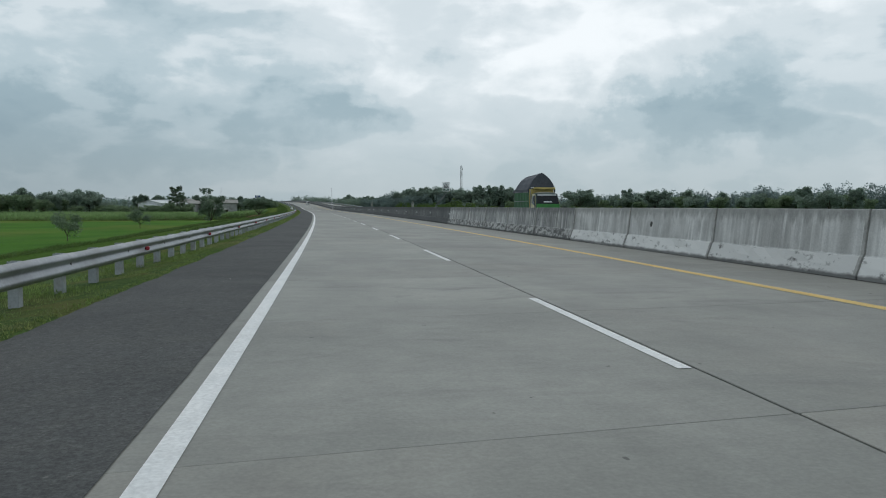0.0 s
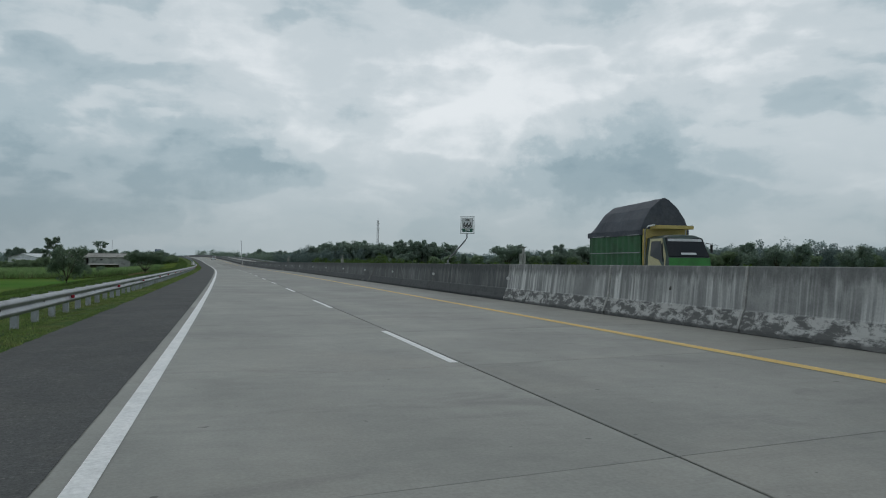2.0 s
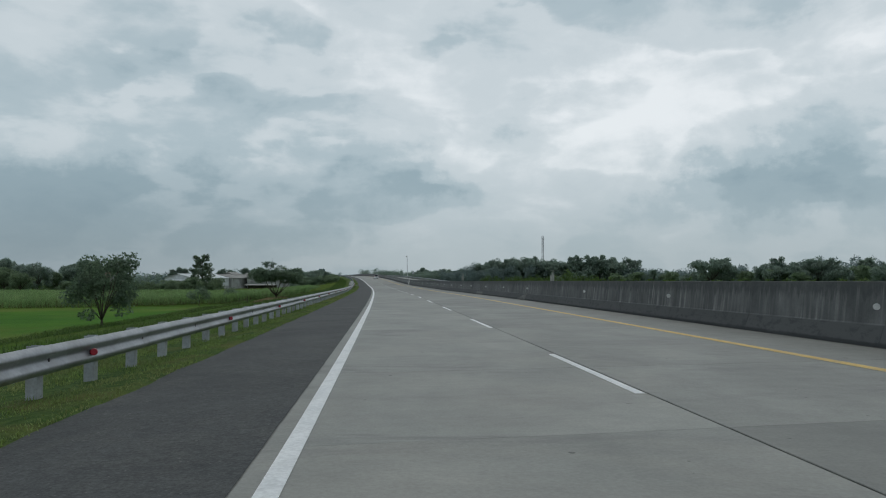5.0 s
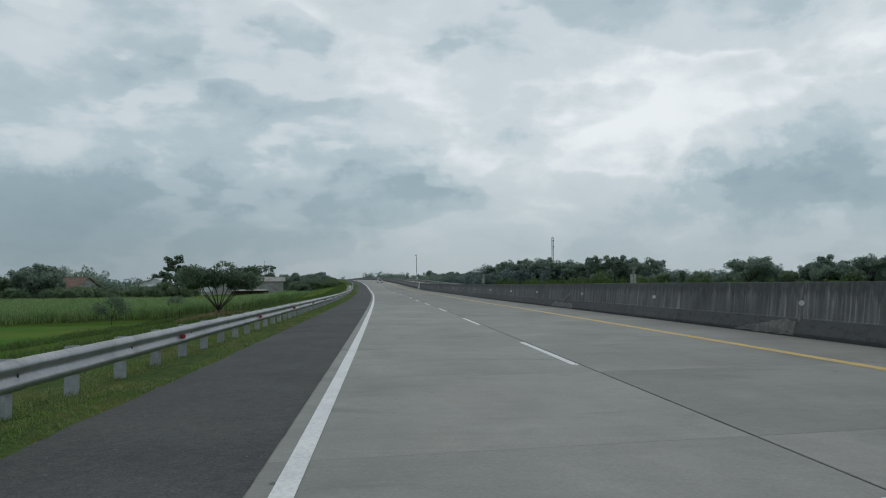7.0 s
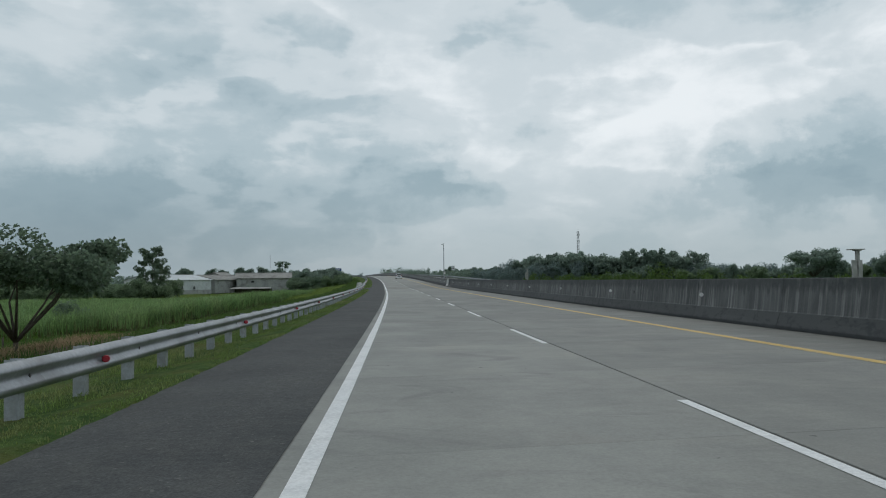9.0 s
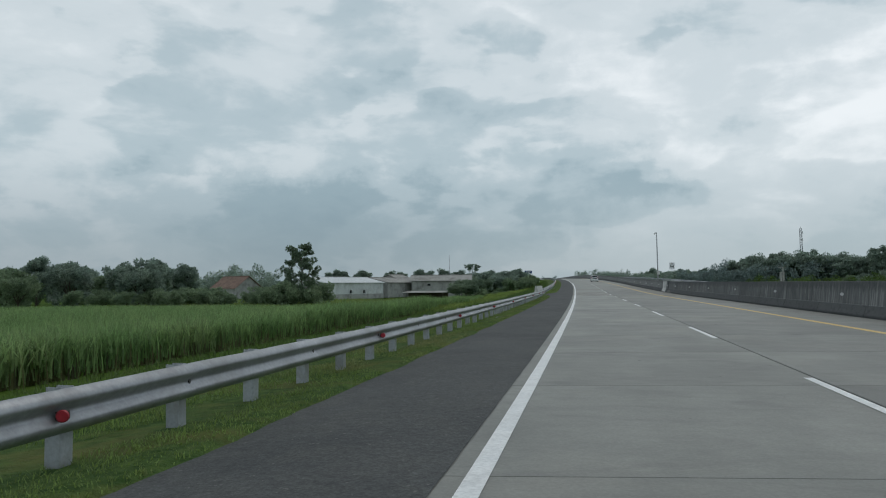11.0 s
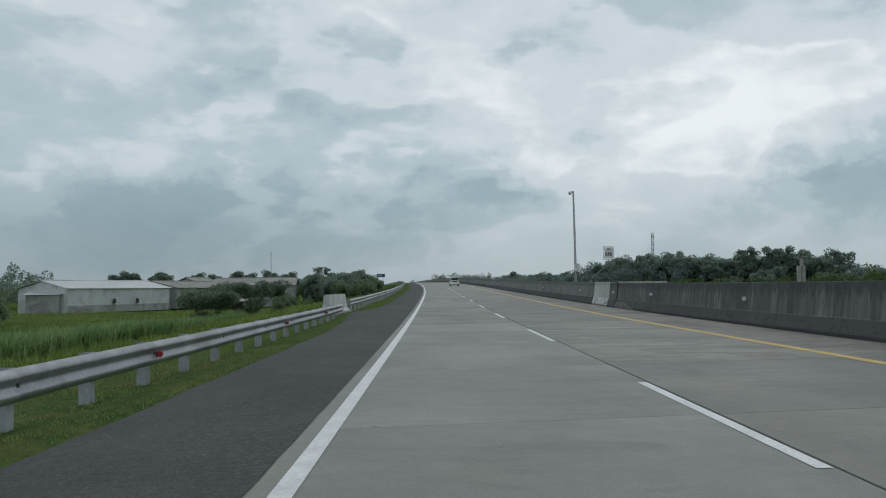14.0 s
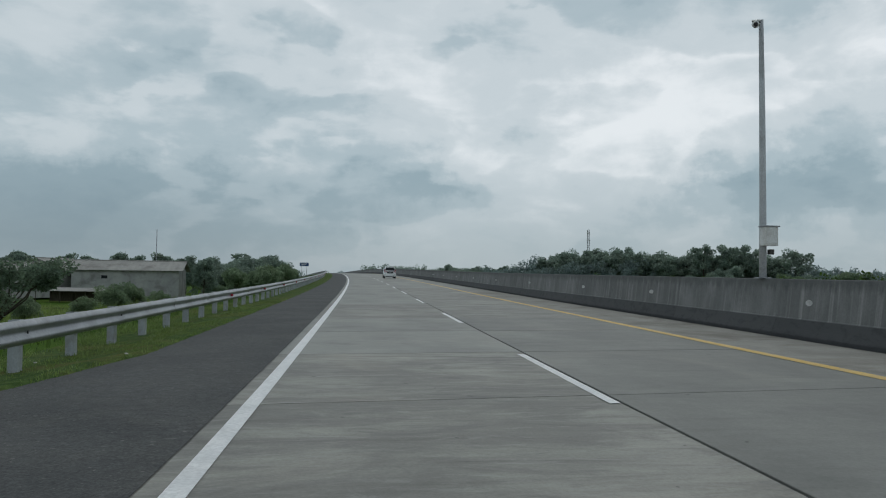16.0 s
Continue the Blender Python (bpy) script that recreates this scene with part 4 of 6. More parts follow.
part("lettering", plate("lettering", 2.0, 0.22, 0.01, "sign_white", 0.004), bs_, Matrix.Translation((-0.3, -0.155, 5.55)))


# plaster repairs on the barrier's face
def repair(s, d, pts, label):
    """A thin patch of rough plaster over the barrier's face, its outline given as (along, height)."""
    bm = bmesh.new()
    n = 14
    out = []
    for i in range(len(pts)):
        a, b = pts[i], pts[(i + 1) % len(pts)]
        for k in range(n):
            u = k / n
            y, z = a[0] + (b[0] - a[0]) * u, a[1] + (b[1] - a[1]) * u
            y += 0.05 * noise.noise((y * 5, z * 5, s))
            z = max(0.01, z + 0.05 * noise.noise((z * 6, y * 6, s + 3)))
            out.append((y, z))
    vs = [bm.verts.new((float(np.interp(z, [q[1] for q in FACE], [q[0] for q in FACE])) - 0.012, y, z)) for y, z in out]
    c = (sum(q[0] for q in out) / len(out), sum(q[1] for q in out) / len(out))
    mid = bm.verts.new((float(np.interp(c[1], [q[1] for q in FACE], [q[0] for q in FACE])) - 0.02, c[0], c[1]))
    for i in range(len(vs)):
        bm.faces.new((vs[i], vs[(i + 1) % len(vs)], mid))
    back = bmesh.ops.extrude_face_region(bm, geom=list(bm.faces))
    for v in back["geom"]:
        if isinstance(v, bmesh.types.BMVert):
            v.co.x += 0.03
    part("repair_patch", bm_mesh("repair_patch", bm, "repair"), barrier, rdm(s, d), label)


M["repair"] = surface("rough plaster repair", (0.12, 0.119, 0.115), (0.21, 0.207, 0.20), 4.0, 0.9, fine=30.0, bump=0.8, dist=0.01, blotch=(0.10, 0.10, 0.095), bscale=5.0)
repair(142.0, 10.14, [(0.0, 0.02), (5.0, 0.02), (4.5, 0.13), (4.0, 0.36), (3.75, 0.2), (2.6, 0.3), (1.4, 0.22), (0.4, 0.28)], "rough plaster repair at the panel's foot")
repair(142.6, 10.14, [(1.7, 0.24), (2.2, 0.27), (0.55, 0.86), (0.1, 0.92), (0.3, 0.74)], "diagonal plaster repair")
repair(73.9, 10.14, [(1.6, 0.03), (2.3, 0.04), (0.45, 1.15), (0.2, 1.18), (1.5, 0.3)], "diagonal plaster repair")
repair(121.9, 10.14, [(0.0, 0.34), (0.1, 0.34), (0.09, 1.2), (0.02, 1.2)], "narrow plaster repair over a panel joint")
repair(122.05, 10.14, [(0.0, 0.02), (2.9, 0.02), (2.5, 0.1), (1.7, 0.22), (0.6, 0.38), (0.0, 0.34)], "rough plaster repair at the panel's foot")
repair(77.4, 10.14, [(0.0, 0.03), (1.0, 0.03), (0.6, 0.16), (0.2, 0.2)], "small plaster repair")
repair(250.9, 10.06, [(0.0, 0.02), (3.6, 0.02), (3.6, 0.3), (2.1, 0.33), (1.0, 0.2)], "plaster repair at the panel's foot")


# spalled holes in the barrier's face: flat lumps, coloured dark for the shade inside
def spall(s, d, z, r):
    bm = bmesh.new()
    bmesh.ops.create_icosphere(bm, subdivisions=2, radius=r)
    for v in bm.verts:
        k = 0.75 + 0.6 * noise.noise(Vector(v.co) * 9 + Vector((s, 0, 0)))
        v.co = Vector((v.co.x * 0.12, v.co.y * k, v.co.z * k))
    m = rdm(s, d + float(np.interp(z, [q[1] for q in FACE], [q[0] for q in FACE])) + 0.002, z)
    part("spall", bm_mesh("spall", bm, "bolt"), barrier, m, "dark flat lump standing for a shaded spalled hole")


for s_, d_, z_, r_ in ((15.3, 10.13, 0.78, 0.11), (40.4, 10.13, 0.76, 0.08), (27.0, 10.13, 0.72, 0.05), (166.8, 10.14, 0.74, 0.10), (165.9, 10.14, 0.72, 0.06)):
    spall(s_, d_, z_, r_)

# ---- vegetation ----
def foliage(name, a, b, c, rough=0.6):
    m = surface(name, a, b, 0.35, rough, fine=1.5, bump=0, island=True, blotch=c, bscale=0.25, bamount=0.5)
    nt, lk = m.node_tree.nodes, m.node_tree.links
    bs = nt["Principled BSDF"]
    tr, mx = nt.new("ShaderNodeBsdfTranslucent"), nt.new("ShaderNodeMixShader")
    lk.new(bs.inputs["Base Color"].links[0].from_socket, tr.inputs["Color"])
    mx.inputs[0].default_value = 0.58
    lk.new(bs.outputs[0], mx.inputs[1])
    lk.new(tr.outputs[0], mx.inputs[2])
    lk.new(mx.outputs[0], nt["Material Output"].inputs["Surface"])
    return m


M["leaf"] = foliage("dull green foliage", (0.195, 0.275, 0.172), (0.27, 0.36, 0.215), (0.285, 0.365, 0.21))
# Paler and bluer than the leaves themselves: air haze painted into the colour.
M["leaf_hazed"] = foliage("dark green foliage tinted for haze", (0.235, 0.315, 0.262), (0.32, 0.405, 0.33), (0.335, 0.41, 0.31))
M["leaf_teak"] = foliage("dark broad leaves", (0.145, 0.21, 0.145), (0.21, 0.285, 0.19), (0.23, 0.295, 0.18))
M["leaf_fresh"] = foliage("fresh green foliage", (0.075, 0.135, 0.032), (0.115, 0.185, 0.048), (0.14, 0.185, 0.055))
# The distance haze of the far belts is put into this leaf colour.
M["leaf_far"] = foliage("far foliage with haze tint", (0.195, 0.265, 0.26), (0.26, 0.335, 0.32), (0.27, 0.34, 0.305))
M["cane"] = foliage("sugar cane leaves", (0.185, 0.31, 0.115), (0.265, 0.40, 0.155), (0.315, 0.385, 0.185))
M["cane_dry"] = foliage("dry cane stalks", (0.13, 0.13, 0.06), (0.20, 0.19, 0.095), (0.24, 0.22, 0.12))
M["bark"] = surface("bark", (0.07, 0.058, 0.045), (0.13, 0.11, 0.085), 3.0, 0.95, fine=14.0, bump=0.7, dist=0.02, stretch=(3, 3, 0.6))
rng = np.random.default_rng(7)


def quads_mesh(name, quads, mat):
    """Many small four-cornered leaves in one mesh; quads is an array n x 4 x 3."""
    n = len(quads)
    me = bpy.data.meshes.new(name)
    me.vertices.add(4 * n)
    me.vertices.foreach_set("co", np.ascontiguousarray(quads, dtype=np.float32).ravel())
    me.loops.add(4 * n)
    me.loops.foreach_set("vertex_index", np.arange(4 * n, dtype=np.int32))
    me.polygons.add(n)
    me.polygons.foreach_set("loop_start", np.arange(0, 4 * n, 4, dtype=np.int32))
    me.polygons.foreach_set("loop_total", np.full(n, 4, dtype=np.int32))
    me.materials.append(M[mat])
    me.update(calc_edges=True)
    me.validate()
    return me


def leaves(centres, radii, count, size, droop=0.3, flat=0.0):
    """Lozenge leaves round the clump centres; radii is n x 3, count leaves a clump."""
    n = len(centres)
    v = rng.normal(size=(n, count, 3))
    v /= np.linalg.norm(v, axis=2, keepdims=True) + 1e-9
    r = rng.uniform(0.35, 1.05, (n, count, 1)) ** 0.6
    p = (np.asarray(centres)[:, None] + v * r * np.asarray(radii)[:, None]).reshape(-1, 3)
    m = len(p)
    out = v.reshape(-1, 3) + rng.normal(scale=0.7, size=(m, 3))
    out[:, 2] = out[:, 2] * (1 - flat) - droop
    out /= np.linalg.norm(out, axis=1, keepdims=True) + 1e-9
    side = np.cross(out, rng.normal(size=(m, 3)))
    side /= np.linalg.norm(side, axis=1, keepdims=True) + 1e-9
    L = size * rng.uniform(0.6, 1.4, (m, 1))
    W = L * rng.uniform(0.28, 0.48, (m, 1))
    bend = np.cross(out, side) * L * 0.18
    return np.stack([p, p + out * L * 0.5 + side * W + bend, p + out * L, p + out * L * 0.5 - side * W + bend], 1)


def limb_tree(seed, height, spread, trunk_h, trunk_r, limbs, style):
    """Trunk and limbs as tapered tubes, and the places where the clumps of leaves hang."""
    rnd = random.Random(seed)
    bm = bmesh.new()
    tips = []
    lean = Vector((rnd.uniform(-0.06, 0.06), rnd.uniform(-0.06, 0.06), 1)) * trunk_h
    top = Vector((0, 0, -0.2)) + lean
    tube(bm, [(0, 0, -0.25), (lean.x * 0.4, lean.y * 0.4, trunk_h * 0.45), tuple(top)], [trunk_r * 1.35, trunk_r, trunk_r * 0.8], 8)
    for i in range(limbs):
        a = i * 2.4 + rnd.uniform(-0.3, 0.3) if style == "column" else 2 * math.pi * (i + rnd.uniform(-0.3, 0.3)) / limbs
        if style == "spread":
            reach, rise = spread * 0.5 * rnd.uniform(0.55, 0.95), (height - trunk_h) * rnd.uniform(0.62, 0.92)
        elif style == "column":
            f = (i + 0.5) / limbs
            reach, rise = spread * 0.5 * (1.05 - 0.75 * f) * rnd.uniform(0.6, 1.0), (height - trunk_h) * (0.05 + 0.88 * f)
        else:
            reach, rise = spread * 0.5 * rnd.uniform(0.35, 0.85), (height - trunk_h) * rnd.uniform(0.3, 0.85)
        end = top + Vector((math.cos(a) * reach, math.sin(a) * reach, rise))
        mid = top.lerp(end, 0.5) + Vector((rnd.uniform(-0.1, 0.1), rnd.uniform(-0.1, 0.1), 0.06)) * height * 0.4
        if style == "spread":
            mid += Vector((math.cos(a + 0.6), math.sin(a + 0.6), -0.25)) * reach * 0.2
        if style == "column":
            base = top + Vector((0, 0, max(0.0, rise - 0.12 * height)))
            mid = base.lerp(end, 0.5)
            tube(bm, [tuple(top), tuple(base), tuple(mid), tuple(end)], [trunk_r * 0.7, trunk_r * 0.45, trunk_r * 0.3, trunk_r * 0.12], 6)
        else:
            tube(bm, [tuple(top - lean * 0.12), tuple(mid), tuple(end)], [trunk_r * 0.62, trunk_r * 0.38, trunk_r * 0.14], 6)
        tips.append(end)
        for j in range(3):
            b = a + rnd.uniform(-1.1, 1.1)
            q = mid.lerp(end, rnd.uniform(0.2, 0.9))
            e2 = q + Vector((math.cos(b), math.sin(b), rnd.uniform(0.1, 0.7))) * spread * rnd.uniform(0.10, 0.22)
            if e2.z > height:
                e2.z = height * rnd.uniform(0.9, 0.98)
            tube(bm, [tuple(q), tuple(q.lerp(e2, 0.5) + Vector((0, 0, 0.02 * height))), tuple(e2)], [trunk_r * 0.26, trunk_r * 0.16, trunk_r * 0.07], 5)
            tips.append(e2)
    return bm_mesh("trunk", bm, "bark", True), tips


def tree(name, seed, height, spread, trunk_h, style, mat, clump, count, leaf, limbs=7, trunk_r=None, label="", category="tree", extra=0):
    """A tree at the origin: trunk with limbs, and a crown of many leaves with gaps."""
    me, tips = limb_tree(seed, height, spread, trunk_h, trunk_r or height * 0.022, limbs, style)
    rnd = random.Random(seed + 1)
    count = int(count * 0.62)
    leaf = leaf * 1.06
    cs, rs = [], []
    for t in tips:
        k = rnd.uniform(0.7, 1.25)
        z = clump * k * (0.62 if style == "spread" else 0.8)
        cs.append((t.x, t.y, min(t.z, height - z * 0.6)))
        rs.append((clump * k, clump * k, z))
    for _ in range(extra):
        a, r = rnd.uniform(0, 6.28), spread * 0.5 * math.sqrt(rnd.random()) * 0.9
        zz = rnd.uniform(trunk_h * 0.5, height * 0.93)
        squeeze = 1.0 - 0.55 * max(0.0, (zz - height * 0.55) / (height * 0.45))
        k = rnd.uniform(0.6, 1.3)
        cs.append((math.cos(a) * r * squeeze, math.sin(a) * r * squeeze, zz))
        rs.append((clump * k, clump * k, clump * k * 0.75))
    t = empty(name)
    part("trunk", me, t)
    part("crown", quads_mesh("crown", leaves(np.array(cs), np.array(rs), count, leaf, flat=0.4 if style == "spread" else 0.0), mat), t)
    tagged(t, label, category)
    return t


def put(t, x, y, z=None, turn=0.0, scale=1.0):
    z = gz(x, y) if z is None else z
    t.matrix_basis = Matrix.Translation((x, y, z)) @ Matrix.Rotation(radians(turn), 4, "Z") @ Matrix.Scale(scale, 4)
    return t


def again(t, x, y, z=None, turn=0.0, scale=1.0):
    """A copy of a tree, turned and scaled."""
    z = gz(x, y) if z is None else z
    ob = copy_thing(t, Matrix.Translation((x, y, z)) @ Matrix.Rotation(radians(turn), 4, "Z"))
    ob.scale = (scale, scale, scale)
    return ob


# trees in the rice field near the rail
put(tree("spreading_tree", 3, 4.15, 5.1, 0.75, "spread", "leaf_teak", 0.72, 760, 0.13, 11, 0.085, "low spreading tree with a flat dark crown on bare limbs"), -15.0, 160.5, None, 40)
put(tree("small_tree", 11, 4.9, 3.9, 0.7, "round", "leaf_teak", 0.58, 230, 0.14, 11, 0.07, "small bushy tree standing in the rice field", extra=7), -18.9, 120.5, None, 10)
sap = put(tree("sapling", 21, 2.7, 2.6, 0.9, "round", "leaf_teak", 0.42, 105, 0.13, 6, 0.045, "sparse young tree on the rice field's bank", extra=3), -26.3, 169.6)
for x, y, k, a in ((-23.0, 66.0, 1.05, 70), (-27.0, 108.0, 1.05, 140), (-26.5, 188.0, 0.85, 200)):
    again(sap, x, y, None, a, k)

# big-leaved tree before the white shed
put(tree("big_leaved_tree", 5, 11.2, 6.8, 2.0, "column", "leaf_teak", 0.47, 150, 0.27, 19, 0.14, "tall big-leaved tree with round leaf tufts and gaps", extra=12), -57.3, 286.5, None, 15)
bush = put(tree("bush", 8, 3.6, 6.0, 0.6, "round", "leaf", 0.75, 210, 0.22, 7, 0.09, "dense dark green bush at the field's edge", "bush", extra=22), -60.6, 284.0, None, 0, 1.15)
put(tree("bush", 19, 2.95, 3.6, 0.8, "spread", "leaf_teak", 0.55, 420, 0.14, 9, 0.06, "dark leafy bush on a short stem in the tall grass", "bush", extra=8), -25.0, 268.6, None, 60)
put(tree("spreading_tree", 27, 4.15, 6.6, 0.9, "spread", "leaf_teak", 0.62, 380, 0.15, 13, 0.10, "dark spreading tree on several bare stems behind the rail", extra=9), -27.0, 285.4, None, 110, 0.9)
low_bush = put(tree("bush", 9, 3.1, 2.6, 0.8, "round", "leaf", 0.46, 260, 0.14, 7, 0.05, "leafy bush among the grass behind the guardrail", "bush", extra=8), -30.2, 307.0, None, 30, 0.8)
for x, y, k, a in ((-54.0, 284.5, 1.15, 50), (-57.5, 283.0, 1.2, 170), (-65.0, 288.0, 0.95, 120), (-70.0, 283.0, 0.85, 200), (-75.0, 286.0, 0.9, 260), (-79.5, 280.5, 0.8, 310), (-85.0, 284.0, 0.95, 20), (-69.0, 293.0, 0.95, 95), (-91.0, 279.0, 0.9, 140)):
    again(bush, x, y, None, a, k)
for x, y, k, a in ((-30.8, 312.5, 0.85, 140), (-28.0, 312.0, 0.42, 220), (-37.0, 338.0, 0.7, 20), (-33.0, 322.0, 0.45, 75), (-35.5, 330.0, 0.5, 310), (-27.5, 296.0, 0.5, 250), (-29.5, 293.0, 0.62, 15)):
    again(low_bush, x, y, None, a, k)

# scrub on the bank of the climbing road
scrub_rnd = random.Random(61)
for i in range(40):
    sb = 338 + 100 * (i + scrub_rnd.random()) / 40
    xb, yb, _ = rd(sb, -scrub_rnd.uniform(8.5, min(25.0, 11.0 + 0.3 * (sb - 338))))
    again(low_bush, xb, yb, None, scrub_rnd.uniform(0, 360), scrub_rnd.uniform(0.55, 1.25))

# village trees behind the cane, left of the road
round_a = put(tree("village_tree", 31, 8.6, 8.0, 2.2, "round", "leaf_hazed", 1.05, 280, 0.30, 9, 0.2, "dark rounded tree at the village edge", extra=22), -101.0, 283.0)
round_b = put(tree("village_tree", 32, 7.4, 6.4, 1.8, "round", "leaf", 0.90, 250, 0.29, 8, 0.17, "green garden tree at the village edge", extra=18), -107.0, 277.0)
tall_c = put(tree("village_tree", 33, 9.8, 5.2, 3.0, "column", "leaf_hazed", 0.8, 210, 0.32, 12, 0.17, "slender dark tree above the village bushes", extra=10), -113.0, 288.0)
crowd = random.Random(17)
kinds = (round_a, round_b, tall_c, bush, round_b, round_a)
for i in range(42):
    f = i / 41
    x = -68 - 190 * f + crowd.uniform(-4, 4)
    y = 290 + 22 * f + crowd.uniform(-12, 16)
    kind, k = kinds[i % 6], crowd.uniform(0.80, 1.16)
    if -6 - 0.4515 * (y - 105) < x < -0.661 * (y - 193):  # low garden bushes before the tiled house
        kind, k = bush, 0.95
    elif x > -77:  # low bushes round the big-leaved tree
        kind, k = bush, 0.9
    elif kind is bush:
        k *= 1.7
    again(kind, x, y, None, crowd.uniform(0, 360), k)
for x, y, k in ((-78, 267, 0.42), (-86, 266, 0.45), (-72, 272, 0.42), (-98, 268, 0.75), (-104, 272, 0.85), (-110, 280, 1.0), (-118, 284, 1.05)):
    again(round_b, x, y, None, x * 7, k)

for x, y, k, kind in ((-104.5, 322.0, 1.0, round_a), (-101.0, 320.0, 0.92, tall_c), (-108.0, 325.0, 1.1, round_b), (-101.0, 306.0, 1.0, round_a), (-98.0, 305.0, 0.98, tall_c)):
    again(kind, x, y, None, x * 13, k)

# tree tops above the shed roofs
for x, y, k in ((-101.8, 407.0, 0.86), (-99.2, 408.0, 0.95), (-97.8, 409.0, 0.9), (-93.5, 410.5, 0.84), (-91.9, 411.5, 0.93), (-90.6, 412.0, 0.9), (-83.0, 415.0, 0.9), (-79.0, 417.0, 0.86), (-74.0, 421.0, 0.95), (-71.0, 423.0, 0.9), (-66.0, 426.0, 0.97), (-61.0, 428.0, 0.92)):
    again(tall_c, x, y, None, x * 31, k)
# dark trees at the foot of the bank beside the farm building
for x, y, k in ((-41.5, 373.0, 0.9), (-43.0, 381.0, 0.95), (-39.0, 380.0, 0.85), (-37.5, 388.0, 0.95), (-35.0, 396.0, 0.92), (-32.5, 403.0, 0.45), (-40.0, 394.0, 1.0), (-36.0, 408.0, 0.95), (-42.0, 402.0, 1.0)):
    again((round_a, tall_c)[int(y) % 2], x, y, None, x * 53 + y, k * (0.85, 0.8)[int(y) % 2])
# trees along the left of the climbing road
for i, (x, y, k) in enumerate(((-51, 420, 0.8), (-55, 428, 0.95), (-58, 440, 1.0), (-54, 455, 0.95), (-60, 470, 1.05), (-56, 490, 0.9), (-58, 510, 1.0), (-52, 530, 0.3),
                               (-66, 432, 1.0), (-70, 465, 1.1), (-72, 500, 1.1), (-56, 555, 0.3), (-62, 580, 0.35), (-48, 440, 0.6))):
    again((round_a, round_b, round_a, tall_c)[i % 4], x, y, None, i * 67, k)
put(tree("parasol_tree", 41, 22.0, 10.0, 9.0, "spread", "leaf_hazed", 0.85, 150, 0.45, 12, 0.3, "tall parasol-shaped tree above the far woods"), -121.6, 751.8)

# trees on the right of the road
big_r = put(tree("wood_tree", 51, 15.5, 12.0, 4.0, "round", "leaf_hazed", 1.35, 150, 0.52, 12, 0.3, "large dark tree in a wood beyond the road", extra=30), 96.0, 560.0)
tall_r = put(tree("wood_tree", 52, 16.5, 9.0, 5.0, "column", "leaf_hazed", 1.1, 130, 0.52, 14, 0.28, "tall uneven tree in a wood beyond the road", extra=16), 84.0, 566.0)
put(tree("lone_tree", 53, 13.6, 15.5, 3.4, "spread", "leaf_hazed", 1.8, 300, 0.5, 12, 0.3, "broad dark tree above the fields", extra=26), 143.8, 411.3)
for x, y, k, kind in ((149.5, 411.0, 0.86, tall_r), (166.9, 393.8, 0.86, tall_r), (174.5, 388.0, 0.82, big_r), (179.5, 384.0, 0.88, big_r), (184.0, 380.0, 0.8, tall_r)):
    again(kind, x, y, None, x * 17, k)
for i in range(34):
    f = i / 33
    again((big_r, tall_r, big_r)[i % 3], 58 + 84 * f + crowd.uniform(-4, 4), 575 - 30 * f + crowd.uniform(-16, 26), None, crowd.uniform(0, 360), crowd.uniform(0.92, 1.24))
line_r = [(97, 565), (150, 440), (190, 335), (212, 230), (226, 110), (236, -20)]
for i in range(104):
    f = i / 103 * (len(line_r) - 1)
    a, b = line_r[min(int(f), len(line_r) - 2)], line_r[min(int(f), len(line_r) - 2) + 1]
    u = f - min(int(f), len(line_r) - 2)
    x, y = a[0] + (b[0] - a[0]) * u + crowd.uniform(-12, 14), a[1] + (b[1] - a[1]) * u + crowd.uniform(-8, 8)
    again((round_a, round_b, tall_c, round_a, round_b)[i % 5], x, y, None, crowd.uniform(0, 360), crowd.uniform(0.98, 1.36) * float(np.interp(f, [0, 0.95, 1.3], [0.85, 0.85, 1.0])))
for x, y, k in ((163, 436, 0.95), (178, 405, 0.8), (205, 398, 0.85), (214, 384, 0.9)):
    again(tall_c if k > 0.9 else round_a, x, y, None, x, k)
for i in range(40):
    f = i / 39
    again((round_a, tall_c, round_b)[i % 3], 14 + 66 * f + crowd.uniform(-5, 5), 760 - 150 * f + crowd.uniform(-20, 20), None, crowd.uniform(0, 360), crowd.uniform(1.15, 1.6))


# ---- far woods to the horizon ----
def far_woods():
    cs, rs = [], []
    for i in range(1500):
        a = radians(rng.uniform(-118, 118))
        r = rng.uniform(620, 900) + (120 if abs(a) < 0.35 else 0)
        x, y = math.sin(a) * r, 230 + math.cos(a) * r
        h = rng.uniform(9.5, 16.0) * (0.75 + 0.45 * noise.noise((x * 0.012, y * 0.012, 0)))
        for z in (0.35, 0.75):
            cs.append((x + rng.uniform(-2, 2), y + rng.uniform(-2, 2), FIELD + h * z))
            rs.append((rng.uniform(4, 7), rng.uniform(4, 7), h * 0.32))
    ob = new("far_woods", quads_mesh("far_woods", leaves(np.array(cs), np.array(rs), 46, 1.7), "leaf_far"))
    return tagged(ob, "hazy line of distant woods and gardens", "woods", kind="stuff")


far_woods()


